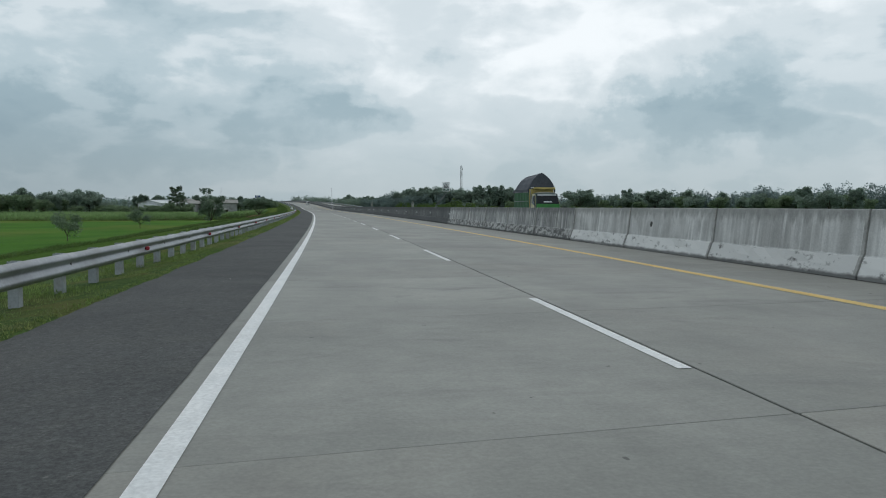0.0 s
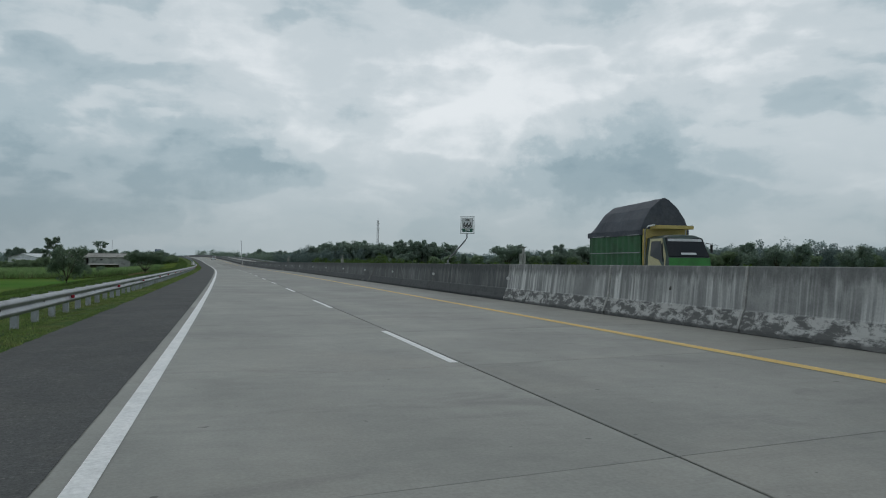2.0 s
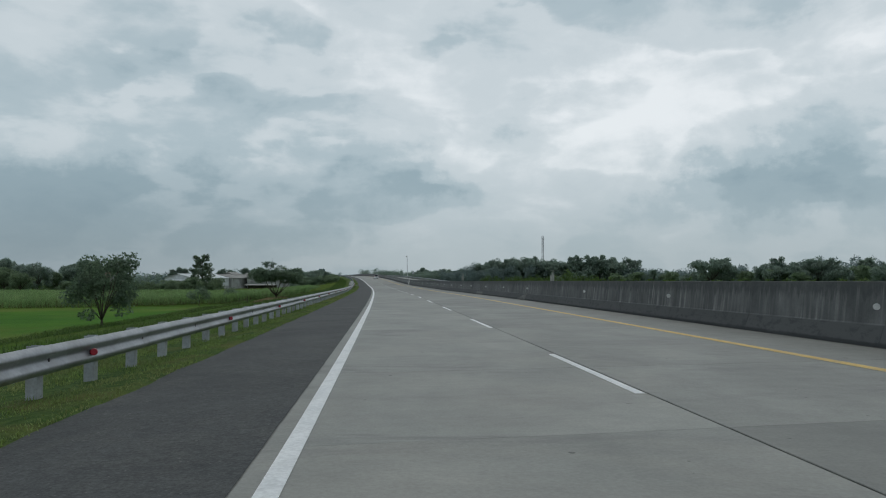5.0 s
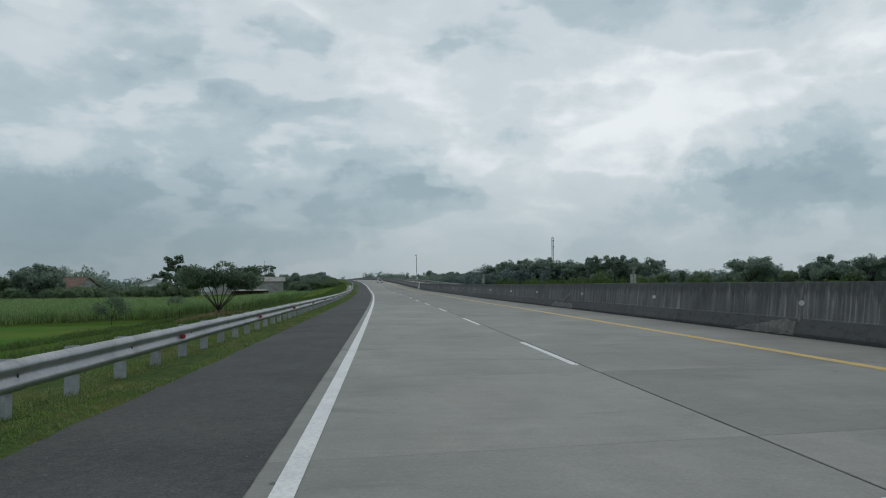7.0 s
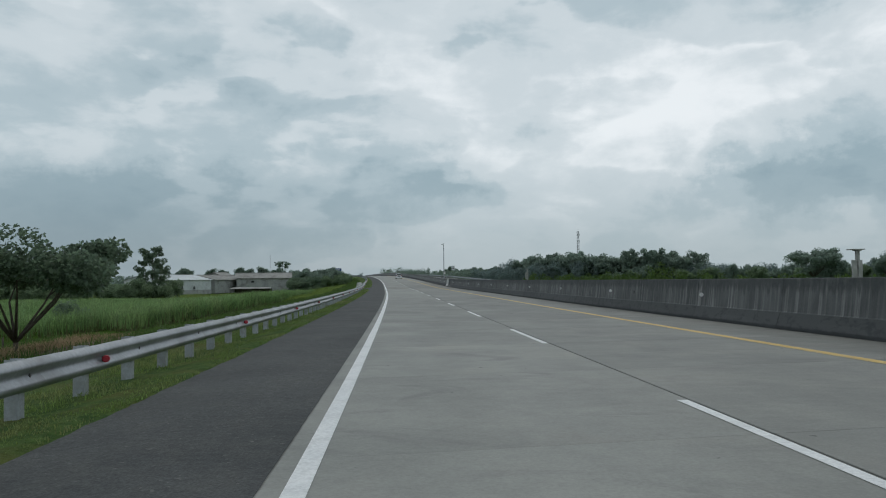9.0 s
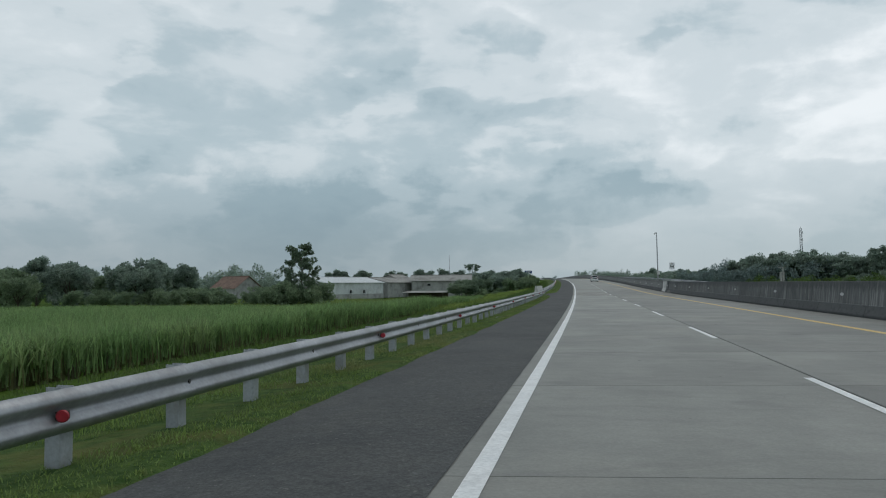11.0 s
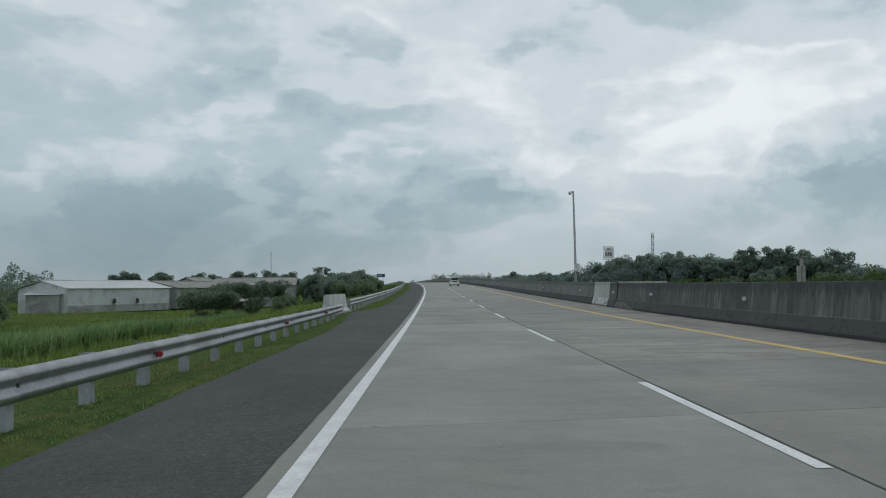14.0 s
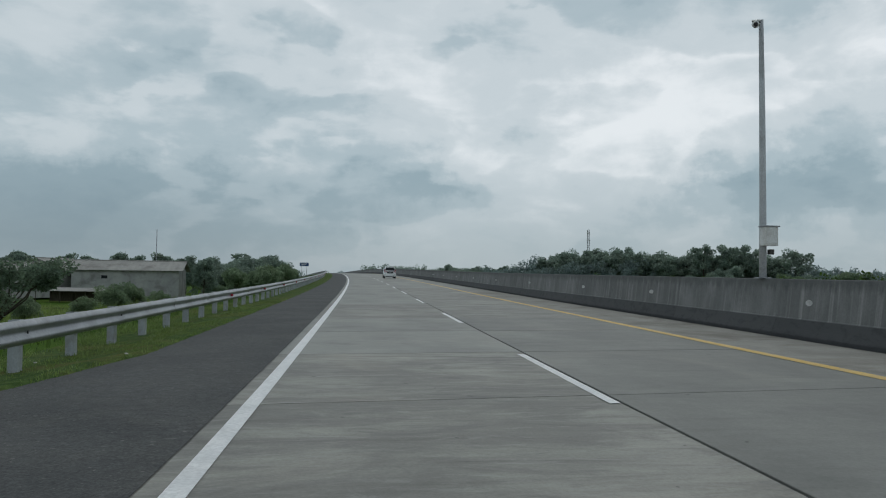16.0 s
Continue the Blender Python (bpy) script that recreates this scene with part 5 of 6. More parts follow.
def wood_belt(name, line, depth, low, high, per_m, mat, leaf, clump, label, count=85, levels=(0.2, 0.45, 0.68, 0.9)):
    """A belt of trees behind a line on the plan, its tops uneven."""
    cs, rs = [], []
    for (x0, y0), (x1, y1) in zip(line, line[1:]):
        L = math.hypot(x1 - x0, y1 - y0)
        for i in range(int(L * per_m)):
            u, v = rng.random(), rng.random()
            x, y = x0 + (x1 - x0) * u + depth[0] * v, y0 + (y1 - y0) * u + depth[1] * v
            h = rng.uniform(low, high) * (0.85 + 0.55 * noise.noise((x * 0.05, y * 0.05, 2)))
            w = clump * rng.uniform(0.7, 1.3)
            z = FIELD
            for f in levels:
                cs.append((x + rng.uniform(-1, 1) * w * 0.5, y + rng.uniform(-1, 1) * w * 0.5, z + h * f))
                rs.append((w * (1.05 - 0.4 * f), w * (1.05 - 0.4 * f), h * 0.2))
    return tagged(new(name, quads_mesh(name, leaves(np.array(cs), np.array(rs), count, leaf), mat)), label, "woods", kind="stuff")


wood_belt("village_woods", [(-100, 388), (-150, 376), (-260, 366), (-420, 330)], (-30, 35), 7.0, 10.0, 1.35, "leaf_hazed", 0.5, 2.3, "dense garden trees behind the village houses", 120, (0.45, 0.68, 0.9))
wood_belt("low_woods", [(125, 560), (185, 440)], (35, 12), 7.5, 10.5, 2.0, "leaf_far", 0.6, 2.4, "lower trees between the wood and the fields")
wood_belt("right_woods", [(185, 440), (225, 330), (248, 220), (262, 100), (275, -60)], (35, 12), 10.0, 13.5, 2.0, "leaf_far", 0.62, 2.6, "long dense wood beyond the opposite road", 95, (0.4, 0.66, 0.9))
wood_belt("hill_woods", [(-36, 640), (-12, 590), (24, 568)], (12, 40), 8.0, 10.4, 2.2, "leaf_hazed", 0.5, 2.0, "low wood beside the climbing road", 120)
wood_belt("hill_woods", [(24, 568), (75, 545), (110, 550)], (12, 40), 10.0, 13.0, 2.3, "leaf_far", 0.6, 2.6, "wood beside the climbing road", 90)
wood_belt("roadside_shrubs", [(50, 290), (54, 210), (58, 120)], (22, 0), 2.5, 3.7, 0.6, "leaf_fresh", 0.36, 1.5, "light green shrubs and crops beyond the opposite shoulder")
wood_belt("young_trees", [(40, 480), (46, 380), (52, 290)], (20, 0), 4.0, 5.6, 0.42, "leaf_fresh", 0.38, 1.5, "light green young trees beyond the opposite shoulder")


# ---- sugar cane, rice and grass ----
def blades(base, height, width, lean, n=2):
    """Bent blades: each of n joined quads from its foot upward."""
    m = len(base)
    a = rng.uniform(0, 2 * math.pi, m)
    way = np.stack([np.cos(a), np.sin(a), np.zeros(m)], 1)
    side = np.stack([-np.sin(a), np.cos(a), np.zeros(m)], 1) * (width / 2)[:, None]
    quads = []
    up = np.array([0, 0, 1.0])
    def at(f):
        return base + up * (height * f * (1 - 0.25 * lean * f))[:, None] + way * (height * lean * f * f)[:, None]
    for k in range(n):
        f0, f1 = k / n, (k + 1) / n
        w0, w1 = 1 - 0.5 * f0, 1 - 0.9 * f1
        p0, p1 = at(f0), at(f1)
        quads.append(np.stack([p0 - side * w0, p0 + side * w0, p1 + side * w1, p1 - side * w1], 1))
    return np.concatenate(quads)


def cane_field():
    """Dense cane between the verge and the village: leafy tops over dry stalks."""
    m = 30000
    s = 158 + 112 * rng.random(m) ** 0.9
    d = -12.6 - 66 * rng.random(m) ** 1.7
    keep = s > np.interp(-d, [12, 14, 17, 22, 27, 35, 60], [174, 178, 184, 184, 180, 168, 160])
    s, d = s[keep], d[keep]
    rows = np.round(s / 0.9) * 0.9 + rng.normal(scale=0.12, size=len(s))
    P = np.array([rd(a, b)[:2] for a, b in zip(rows, d)])
    base = np.array([(x, y, gz(x, y)) for x, y in P])
    hs = np.array([noise.noise((x * 0.09, y * 0.09, 0)) for x, y in P])
    thin = np.clip((rows - 232) / 30, 0, 1)
    h = (1.55 + 0.35 * hs) * (1 - 0.35 * thin) * rng.uniform(0.82, 1.15, len(P)) * np.interp(-d, [12, 20], [0.85, 1.0])
    q = []
    for k in range(6):
        jit = np.concatenate([rng.normal(scale=0.16, size=(len(P), 2)), (h * rng.uniform(0.05, 0.55, len(P)))[:, None]], 1)
        hh = h - jit[:, 2]
        q.append(blades(base + jit, hh * rng.uniform(0.8, 1.12, len(P)), np.full(len(P), 0.052), rng.uniform(0.1, 0.75, len(P)), 3))
    ob = new("sugar_cane", quads_mesh("sugar_cane", np.concatenate(q), "cane"))
    tagged(ob, "tall green sugar cane field beside the embankment", "crop field", kind="stuff")
    edge = (d > -18) | (rows < 192)
    b2 = base[edge] + np.concatenate([rng.normal(scale=0.1, size=(edge.sum(), 2)), np.zeros((edge.sum(), 1))], 1)
    ob2 = new("cane_stalks", quads_mesh("cane_stalks", blades(b2, h[edge] * 0.62, np.full(len(b2), 0.06), rng.uniform(0, 0.15, len(b2)), 1), "cane_dry"))
    tagged(ob2, "dry stalks at the foot of the cane", "crop field", kind="stuff")


cane_field()


def sheet(name, corners, mat, label, z, n=24, amp=0.05):
    """A field as a slightly uneven sheet between four corners given as (s, d)."""
    vs, fs = [], []
    for i in range(n + 1):
        for j in range(n + 1):
            u, v = i / n, j / n
            s = (corners[0][0] * (1 - u) + corners[1][0] * u) * (1 - v) + (corners[3][0] * (1 - u) + corners[2][0] * u) * v
            d = (corners[0][1] * (1 - u) + corners[1][1] * u) * (1 - v) + (corners[3][1] * (1 - u) + corners[2][1] * u) * v
            x, y, _ = rd(s, d)
            e = 0 if i in (0, n) or j in (0, n) else amp * noise.noise((x * 0.2, y * 0.2, 1))
            rim = i in (0, n) or j in (0, n)
            vs.append((x, y, max(FIELD, gz(x, y)) + (0.02 if rim else z + e)))
    for i in range(n):
        for j in range(n):
            a = i * (n + 1) + j
            fs.append((a, a + 1, a + n + 2, a + n + 1))
    return tagged(new(name, mesh_of(name, vs, fs, mat)), label, "crop field", kind="structure")


sheet("rice_field", ((-60, -17), (-60, -150), (168, -150), (172, -17)), "paddy", "bright green young rice field", 0.09, 40)
M["paddy_dark"] = surface("tall rice", (0.05, 0.105, 0.02), (0.075, 0.14, 0.026), 0.15, 0.95, spec=0.05, fine=2.0, bump=0.8, dist=0.15, blotch=(0.1, 0.15, 0.035), bscale=0.06)
sheet("tall_rice", ((130, -62), (105, -190), (268, -190), (268, -70)), "paddy_dark", "darker tall rice before the village", 0.9, 24, 0.2)
M["scrub"] = surface("scrub grass", (0.055, 0.10, 0.022), (0.10, 0.155, 0.038), 0.5, 0.95, spec=0.05, fine=5.0, bump=0.8, dist=0.12, blotch=(0.15, 0.155, 0.055), bscale=0.12)
sheet("scrub_field", ((230, -13), (230, -78), (340, -78), (340, -15)), "scrub", "rough grass between the cane and the sheds", 0.35, 30, 0.35)
sheet("soil_patch", ((160, -9.6), (161, -13.2), (168, -13.0), (167, -9.6)), "soil", "bare brown earth strip at the cane's edge", 0.06, 8)


M["blade_leaf"] = foliage("grass blades in light", (0.16, 0.245, 0.065), (0.235, 0.33, 0.095), (0.40, 0.345, 0.18))


def verge_grass():
    m = 150000
    s = -6 + 290 * rng.random(m)
    d = -2.34 - 3.2 * rng.random(m) ** 1.25
    clump = np.array([noise.noise((a * 0.5, b * 1.2, 3)) for a, b in zip(s, d)])
    ok = (clump > -0.32 + 0.25 * rng.random(m)) & (d < -2.36 - np.interp(s, [240, 249, 254, 256, 258.7, 262], [0, 0.5, 0.95, 1.05, 0.5, 0]))
    s, d, clump = s[ok], d[ok], clump[ok]
    z = np.interp(d, [-6.0, -4.9, -4.0, -3.2, -2.8, -2.45], [-0.56, -0.29, -0.22, -0.155, -0.07, -0.045])
    base = np.array([rd(a, b, c) for a, b, c in zip(s, d, z)])
    h = (0.04 + 0.07 * np.clip(clump + 0.4, 0, 1)) * rng.uniform(0.5, 1.5, len(s)) * np.interp(d, [-6, -4, -2.6], [2.2, 1.2, 0.6])
    q = [blades(base + np.concatenate([rng.normal(scale=0.03, size=(len(s), 2)), np.zeros((len(s), 1))], 1), h, np.full(len(s), 0.015), rng.uniform(0.2, 0.9, len(s)), 2) for _ in range(2)]
    tagged(new("verge_grass", quads_mesh("verge_grass", np.concatenate(q), "blade_leaf")), "tufts of green and straw-coloured grass under the guardrail", "grass", kind="stuff")
    m = 24000
    s = 60 + 380 * rng.random(m)
    d = -5.6 - 6.0 * rng.random(m)
    base = [(*rd(a, b)[:2], gz(*rd(a, b)[:2])) for a, b in zip(s, d)]
    base = np.array(base)
    h = rng.uniform(0.15, 0.55, m) * np.array([0.6 + 0.6 * noise.noise((a * 0.25, b * 0.3, 8)) for a, b in zip(s, d)]).clip(0.2, 1.3)
    q = [blades(base + np.concatenate([rng.normal(scale=0.06, size=(m, 2)), np.zeros((m, 1))], 1), h, np.full(m, 0.03), rng.uniform(0.2, 0.8, m), 2) for _ in range(2)]
    tagged(new("bank_weeds", quads_mesh("bank_weeds", np.concatenate(q), "leaf_fresh")), "tall weeds down the embankment behind the guardrail", "weeds", kind="stuff")


verge_grass()


def field_edge():
    """Weeds where the bank meets the rice, and dry tufts by the spreading tree."""
    for name, m, s0, s1, d0, d1, lo, hi, mat, label in (
            ("edge_weeds", 16000, -5, 178, -15.2, -18.4, 0.15, 0.5, "leaf_fresh", "weeds along the rice field's edge"),
            ("dry_grass", 2600, 157, 171, -10.6, -13.6, 0.18, 0.55, "dry", "dry reddish-brown grass at the cane's edge")):
        s = s0 + (s1 - s0) * rng.random(m)
        d = d0 + (d1 - d0) * rng.random(m)
        P = np.array([rd(a, b)[:2] for a, b in zip(s, d)])
        base = np.array([(x, y, gz(x, y) - 0.02) for x, y in P])
        h = rng.uniform(lo, hi, m) * np.array([0.7 + 0.6 * noise.noise((x * 0.3, y * 0.3, 6)) for x, y in P])
        q = [blades(base + np.concatenate([rng.normal(scale=0.08, size=(m, 2)), np.zeros((m, 1))], 1), h, np.full(m, 0.03), rng.uniform(0.2, 0.8, m), 2) for _ in range(2)]
        tagged(new(name, quads_mesh(name, np.concatenate(q), mat)), label, "weeds" if mat != "dry" else "grass", kind="stuff")


M["dry"] = foliage("dry grass", (0.30, 0.21, 0.12), (0.42, 0.31, 0.18), (0.36, 0.32, 0.17))
field_edge()


def meadow():
    """Rough grass between the cane and the sheds."""
    m = 26000
    s = 226 + 112 * rng.random(m)
    d = -9.5 - 66 * rng.random(m) ** 1.5
    P = np.array([rd(a, b)[:2] for a, b in zip(s, d)])
    base = np.array([(x, y, gz(x, y)) for x, y in P])
    h = np.array([0.75 + 0.5 * noise.noise((x * 0.12, y * 0.12, 4)) for x, y in P]) * rng.uniform(0.7, 1.25, m) * np.interp(-d, [9, 16], [0.45, 1.0])
    q = []
    for k in range(4):
        jit = np.concatenate([rng.normal(scale=0.22, size=(m, 2)), np.zeros((m, 1))], 1)
        q.append(blades(base + jit, h * rng.uniform(0.6, 1.1, m), np.full(m, 0.05), rng.uniform(0.15, 0.8, m), 2))
    tagged(new("meadow_grass", quads_mesh("meadow_grass", np.concatenate(q), "meadow")), "rough yellow-green grass before the sheds", "grass", kind="stuff")


M["meadow"] = foliage("meadow grass", (0.17, 0.26, 0.055), (0.25, 0.34, 0.08), (0.32, 0.35, 0.13))
meadow()


# ---- small things on the verge and in the field ----
def stake(x, y, h, lean):
    bm = bmesh.new()
    tube(bm, [(0, 0, -0.2), (0.02, 0, h * 0.5), (lean, 0, h)], [0.05, 0.045, 0.035], 7)
    ob = new("wooden_stake", bm_mesh("wooden_stake", bm, "bark", True))
    ob.matrix_basis = Matrix.Translation((x, y, gz(x, y)))
    return tagged(ob, "short dark wooden stake in the rice field", "stake", group="stakes in the rice field")


STAKES = [(165.4, -16.3, 0.75), (165.9, -15.4, 0.85), (169.8, -16.2, 0.6)]
for s_, d_, h_ in STAKES:
    x_, y_, _ = rd(s_, d_)
    stake(x_, y_, h_, 0.06 * math.sin(s_))

M["paper"] = surface("litter", (0.55, 0.54, 0.51), (0.72, 0.71, 0.68), 9.0, 0.8, bump=0)


def litter(s, d, size, seed):
    """A crumpled scrap."""
    bm = bmesh.new()
    bmesh.ops.create_icosphere(bm, subdivisions=1, radius=size)
    for v in bm.verts:
        k = 0.6 + 0.8 * noise.noise(Vector(v.co) * (4 / size) * 0.2 + Vector((seed, 0, 0)))
        v.co = Vector((v.co.x * k * 1.4, v.co.y * k, v.co.z * 0.35 + size * 0.3))
    ob = new("litter", bm_mesh("litter", bm, "paper"))
    ob.matrix_basis = rdm(s, d, VERGE_Z if d < -2.5 else 0.004, seed * 50)
    return tagged(ob, "small crumpled pale scrap of litter", "litter", group="litter on the verge")


VERGE_Z = -0.11
SCRAPS = [(261.5, -2.5, 0.035), (260.9, -2.55, 0.021), (261.3, -3.72, 0.035), (258.3, -3.9, 0.042), (258.8, -3.8, 0.035), (217.3, -2.9, 0.035), (215.9, -2.55, 0.028), (162.3, -3.6, 0.035), (215.3, -0.86, 0.009), (213.8, -0.65, 0.01), (216.5, -0.72, 0.01), (7.7, -0.9, 0.014), (7.2, -0.95, 0.009), (134.9, -0.8, 0.01), (200.0, -3.0, 0.063), (198.9, -2.8, 0.042)]
for n_, (s_, d_, r_) in enumerate(SCRAPS):
    litter(s_, d_, r_, n_ * 1.7)

# ---- buildings beside the road ----
M["shed_white"] = surface("white sheet wall", (0.62, 0.65, 0.66), (0.72, 0.75, 0.75), 0.4, 0.6, fine=6.0, bump=0.1, blotch=(0.42, 0.44, 0.43), bscale=0.5, stretch=(1, 1, 0.3))
M["plinth"] = surface("grey render", (0.34, 0.345, 0.34), (0.44, 0.445, 0.43), 0.6, 0.9, blotch=(0.17, 0.16, 0.15), bscale=0.5)
M["zinc"] = surface("pale roof sheet", (0.58, 0.61, 0.62), (0.68, 0.71, 0.72), 0.25, 0.4, 0.2, fine=3.0, bump=0.1)
M["roof_grey"] = surface("weathered roof sheet", (0.29, 0.285, 0.265), (0.42, 0.41, 0.385), 0.35, 0.8, fine=4.0, bump=0.2, blotch=(0.15, 0.14, 0.125), bscale=0.4, stretch=(1, 0.3, 1))
M["tile"] = surface("clay roof tile", (0.20, 0.125, 0.095), (0.29, 0.19, 0.145), 0.8, 0.85, fine=8.0, bump=0.4, dist=0.03, blotch=(0.12, 0.08, 0.06), bscale=0.7)
M["fan"] = surface("dark vent steel", (0.03, 0.032, 0.035), (0.06, 0.062, 0.065), 2.0, 0.6)


def gable(name, p0, p1, depth, eave, ridge, wall_mat, roof_mat, label, plinth=0.0, gap=0.7, base=FIELD):
    """A shed whose front runs from p0 to p1, with walls of their own thickness and two sheeted roof slopes."""
    a, b = Vector((*p0, 0)), Vector((*p1, 0))
    L = (b - a).length
    yaw = math.atan2(b.y - a.y, b.x - a.x)
    hse = tagged(empty(name, Matrix.Translation((a.x, a.y, base)) @ Matrix.Rotation(yaw, 4, "Z")), label, "building")
    e, r = eave - base, ridge - base
    for nm, size, at in (("front_wall", (L, 0.2, e), (L / 2, 0.1, e / 2)), ("back_wall", (L, 0.2, e), (L / 2, depth - 0.1, e / 2))):
        bm = bmesh.new()
        box(bm, size, at)
        part("wall", bm_mesh("wall", bm, wall_mat), hse)
    for x in (0.1, L - 0.1):
        bm = bmesh.new()
        pro = [(0.2, 0), (depth - 0.2, 0), (depth - 0.2, e), (depth / 2, r), (0.2, e)]
        f0 = [bm.verts.new((x - 0.1, y, z)) for y, z in pro]
        f1 = [bm.verts.new((x + 0.1, y, z)) for y, z in pro]
        bm.faces.new(f0)
        bm.faces.new(f1[::-1])
        for j in range(5):
            bm.faces.new((f0[j], f1[j], f1[(j + 1) % 5], f0[(j + 1) % 5]))
        part("gable_wall", bm_mesh("gable_wall", bm, wall_mat), hse)
    if plinth:
        bm = bmesh.new()
        box(bm, (L + 0.02, 0.08, plinth), (L / 2, -0.045, plinth / 2), bevel=0.01)
        part("plinth", bm_mesh("plinth", bm, "plinth"), hse, None, "grey rendered plinth")
    slope = math.atan2(r - e, depth / 2)
    run = math.hypot(r - e, depth / 2) + gap
    for sgn in (1, -1):
        n = max(8, int((L + 2 * gap) / 0.45))
        vs, fs = [], []
        for i in range(n + 1):
            x = -gap + (L + 2 * gap) * i / n
            w = 0.035 * (i % 2)
            for t in (0.0, 1.0):
                u = t * run
                y = depth / 2 - sgn * u * math.cos(slope)
                z = r + 0.06 - u * math.sin(slope) + w
                vs += [(x, y, z), (x, y, z - 0.05)]
        for i in range(n):
            k = i * 4
            fs += [(k, k + 4, k + 6, k + 2), (k + 1, k + 3, k + 7, k + 5), (k + 2, k + 6, k + 7, k + 3)]
        fs += [(0, 2, 3, 1), (n * 4, n * 4 + 1, n * 4 + 3, n * 4 + 2)]
        part("roof_slope", mesh_of("roof_slope", vs, fs, roof_mat), hse)
    bm = bmesh.new()
    tube(bm, [(-gap, depth / 2, r + 0.09), (L + gap, depth / 2, r + 0.09)], [0.13, 0.13], 8)
    part("ridge_cap", bm_mesh("ridge_cap", bm, roof_mat, True), hse)
    return hse


white_shed = gable("white_shed", (-73.8, 335.5), (-66.6, 358.8), 11.0, 2.25, 3.55, "shed_white", "zinc", "long white sheet-metal shed with a pale roof and grey plinth", 1.3, 0.5, -2.0)
for x in (10.0, 15.6):
    bm = bmesh.new()
    box(bm, (0.55, 0.45, 0.85), (x, -0.24, 1.95), bevel=0.04, taper=(0.6, 0.5))
    fan = part("exhaust_fan", bm_mesh("exhaust_fan", bm, "fan"), white_shed, None, "dark exhaust fan box")
    bm = bmesh.new()
    box(bm, (0.75, 0.6, 0.06), (x + 0.2, -0.42, 1.45), Euler((radians(30), 0, 0)).to_matrix(), bevel=0.01)
    part("hood", bm_mesh("hood", bm, "zinc"), fan)
annex = gable("shed_annex", (-79.6, 333.4), (-74.9, 334.9), 7.0, 1.2, 1.7, "plinth", "zinc", "low grey annex against the white shed", 0, 0.4, -1.9)
grey_shed = gable("grey_shed", (-66.0, 361.0), (-61.6, 387.6), 11.0, 2.3, 3.6, "plinth", "roof_grey", "long grey-walled shed under a weathered sheet roof", 0, 0.6, -1.9)
house = gable("farm_building", (-62.4, 371.7), (-46.1, 374.7), 10.0, 2.75, 4.2, "plinth", "roof_grey", "grey farm building with a weathered low roof", 0, 0.7, -2.0)
bm = bmesh.new()
box(bm, (1.1, 0.10, 0.7), (5.0, -0.03, 3.5), bevel=0.01)
win = part("window", bm_mesh("window", bm, "plinth"), house)
bm = bmesh.new()
box(bm, (0.9, 0.04, 0.52), (5.0, -0.09, 3.5))
part("pane", bm_mesh("pane", bm, "lens"), win)
raised = gable("roof_monitor", (-69.5, 380.0), (-68.0, 389.0), 5.0, 3.7, 4.6, "plinth", "roof_grey", "raised roof section of the grey shed", 0, 0.6, 2.6)
raised.parent = grey_shed
raised.matrix_basis = grey_shed.matrix_basis.inverted() @ raised.matrix_basis
for k in ("label", "category"):
    if k == "category":
        del raised[k]
# open awning before the sheds
awning = tagged(empty("awning", Matrix.Translation((-60.5, 356.0, -2.1)) @ Matrix.Rotation(radians(-14), 4, "Z")), "low dark awning on posts in front of the grey shed", "awning")
bm = bmesh.new()
box(bm, (12.5, 3.4, 0.07), (6.2, 1.6, 1.75), Euler((radians(7), 0, 0)).to_matrix(), bevel=0.01)
part("roof_sheet", bm_mesh("roof_sheet", bm, "roof_grey"), awning)
for x in (0.3, 4.2, 8.2, 12.1):
    for y, h in ((0.15, 1.53), (3.0, 1.9)):
        bm = bmesh.new()
        tube(bm, [(x, y, -0.2), (x, y, h)], [0.06, 0.05], 6)
        part("post", bm_mesh("post", bm, "bark", True), awning)
# A dark board is added here to give the shade beneath the roof sheet.
bm = bmesh.new()
box(bm, (12.0, 0.08, 1.5), (6.2, 3.15, 0.75), bevel=0.01)
part("back_board", bm_mesh("back_board", bm, "bark"), awning, None, "added dark board for the shade under the awning")
village = gable("village_house", (-129.2, 376.5), (-117.2, 370.0), 9.0, 1.3, 4.6, "plinth", "tile", "village house with a red clay tile roof among trees", 0, 0.7)
for x, y, yaw, k in ((-168.0, 352.0, -24, 1.0), (-205.0, 362.0, -20, 1.1)):
    copy_thing(village, Matrix.Translation((x, y, FIELD)) @ Matrix.Rotation(radians(yaw), 4, "Z"))


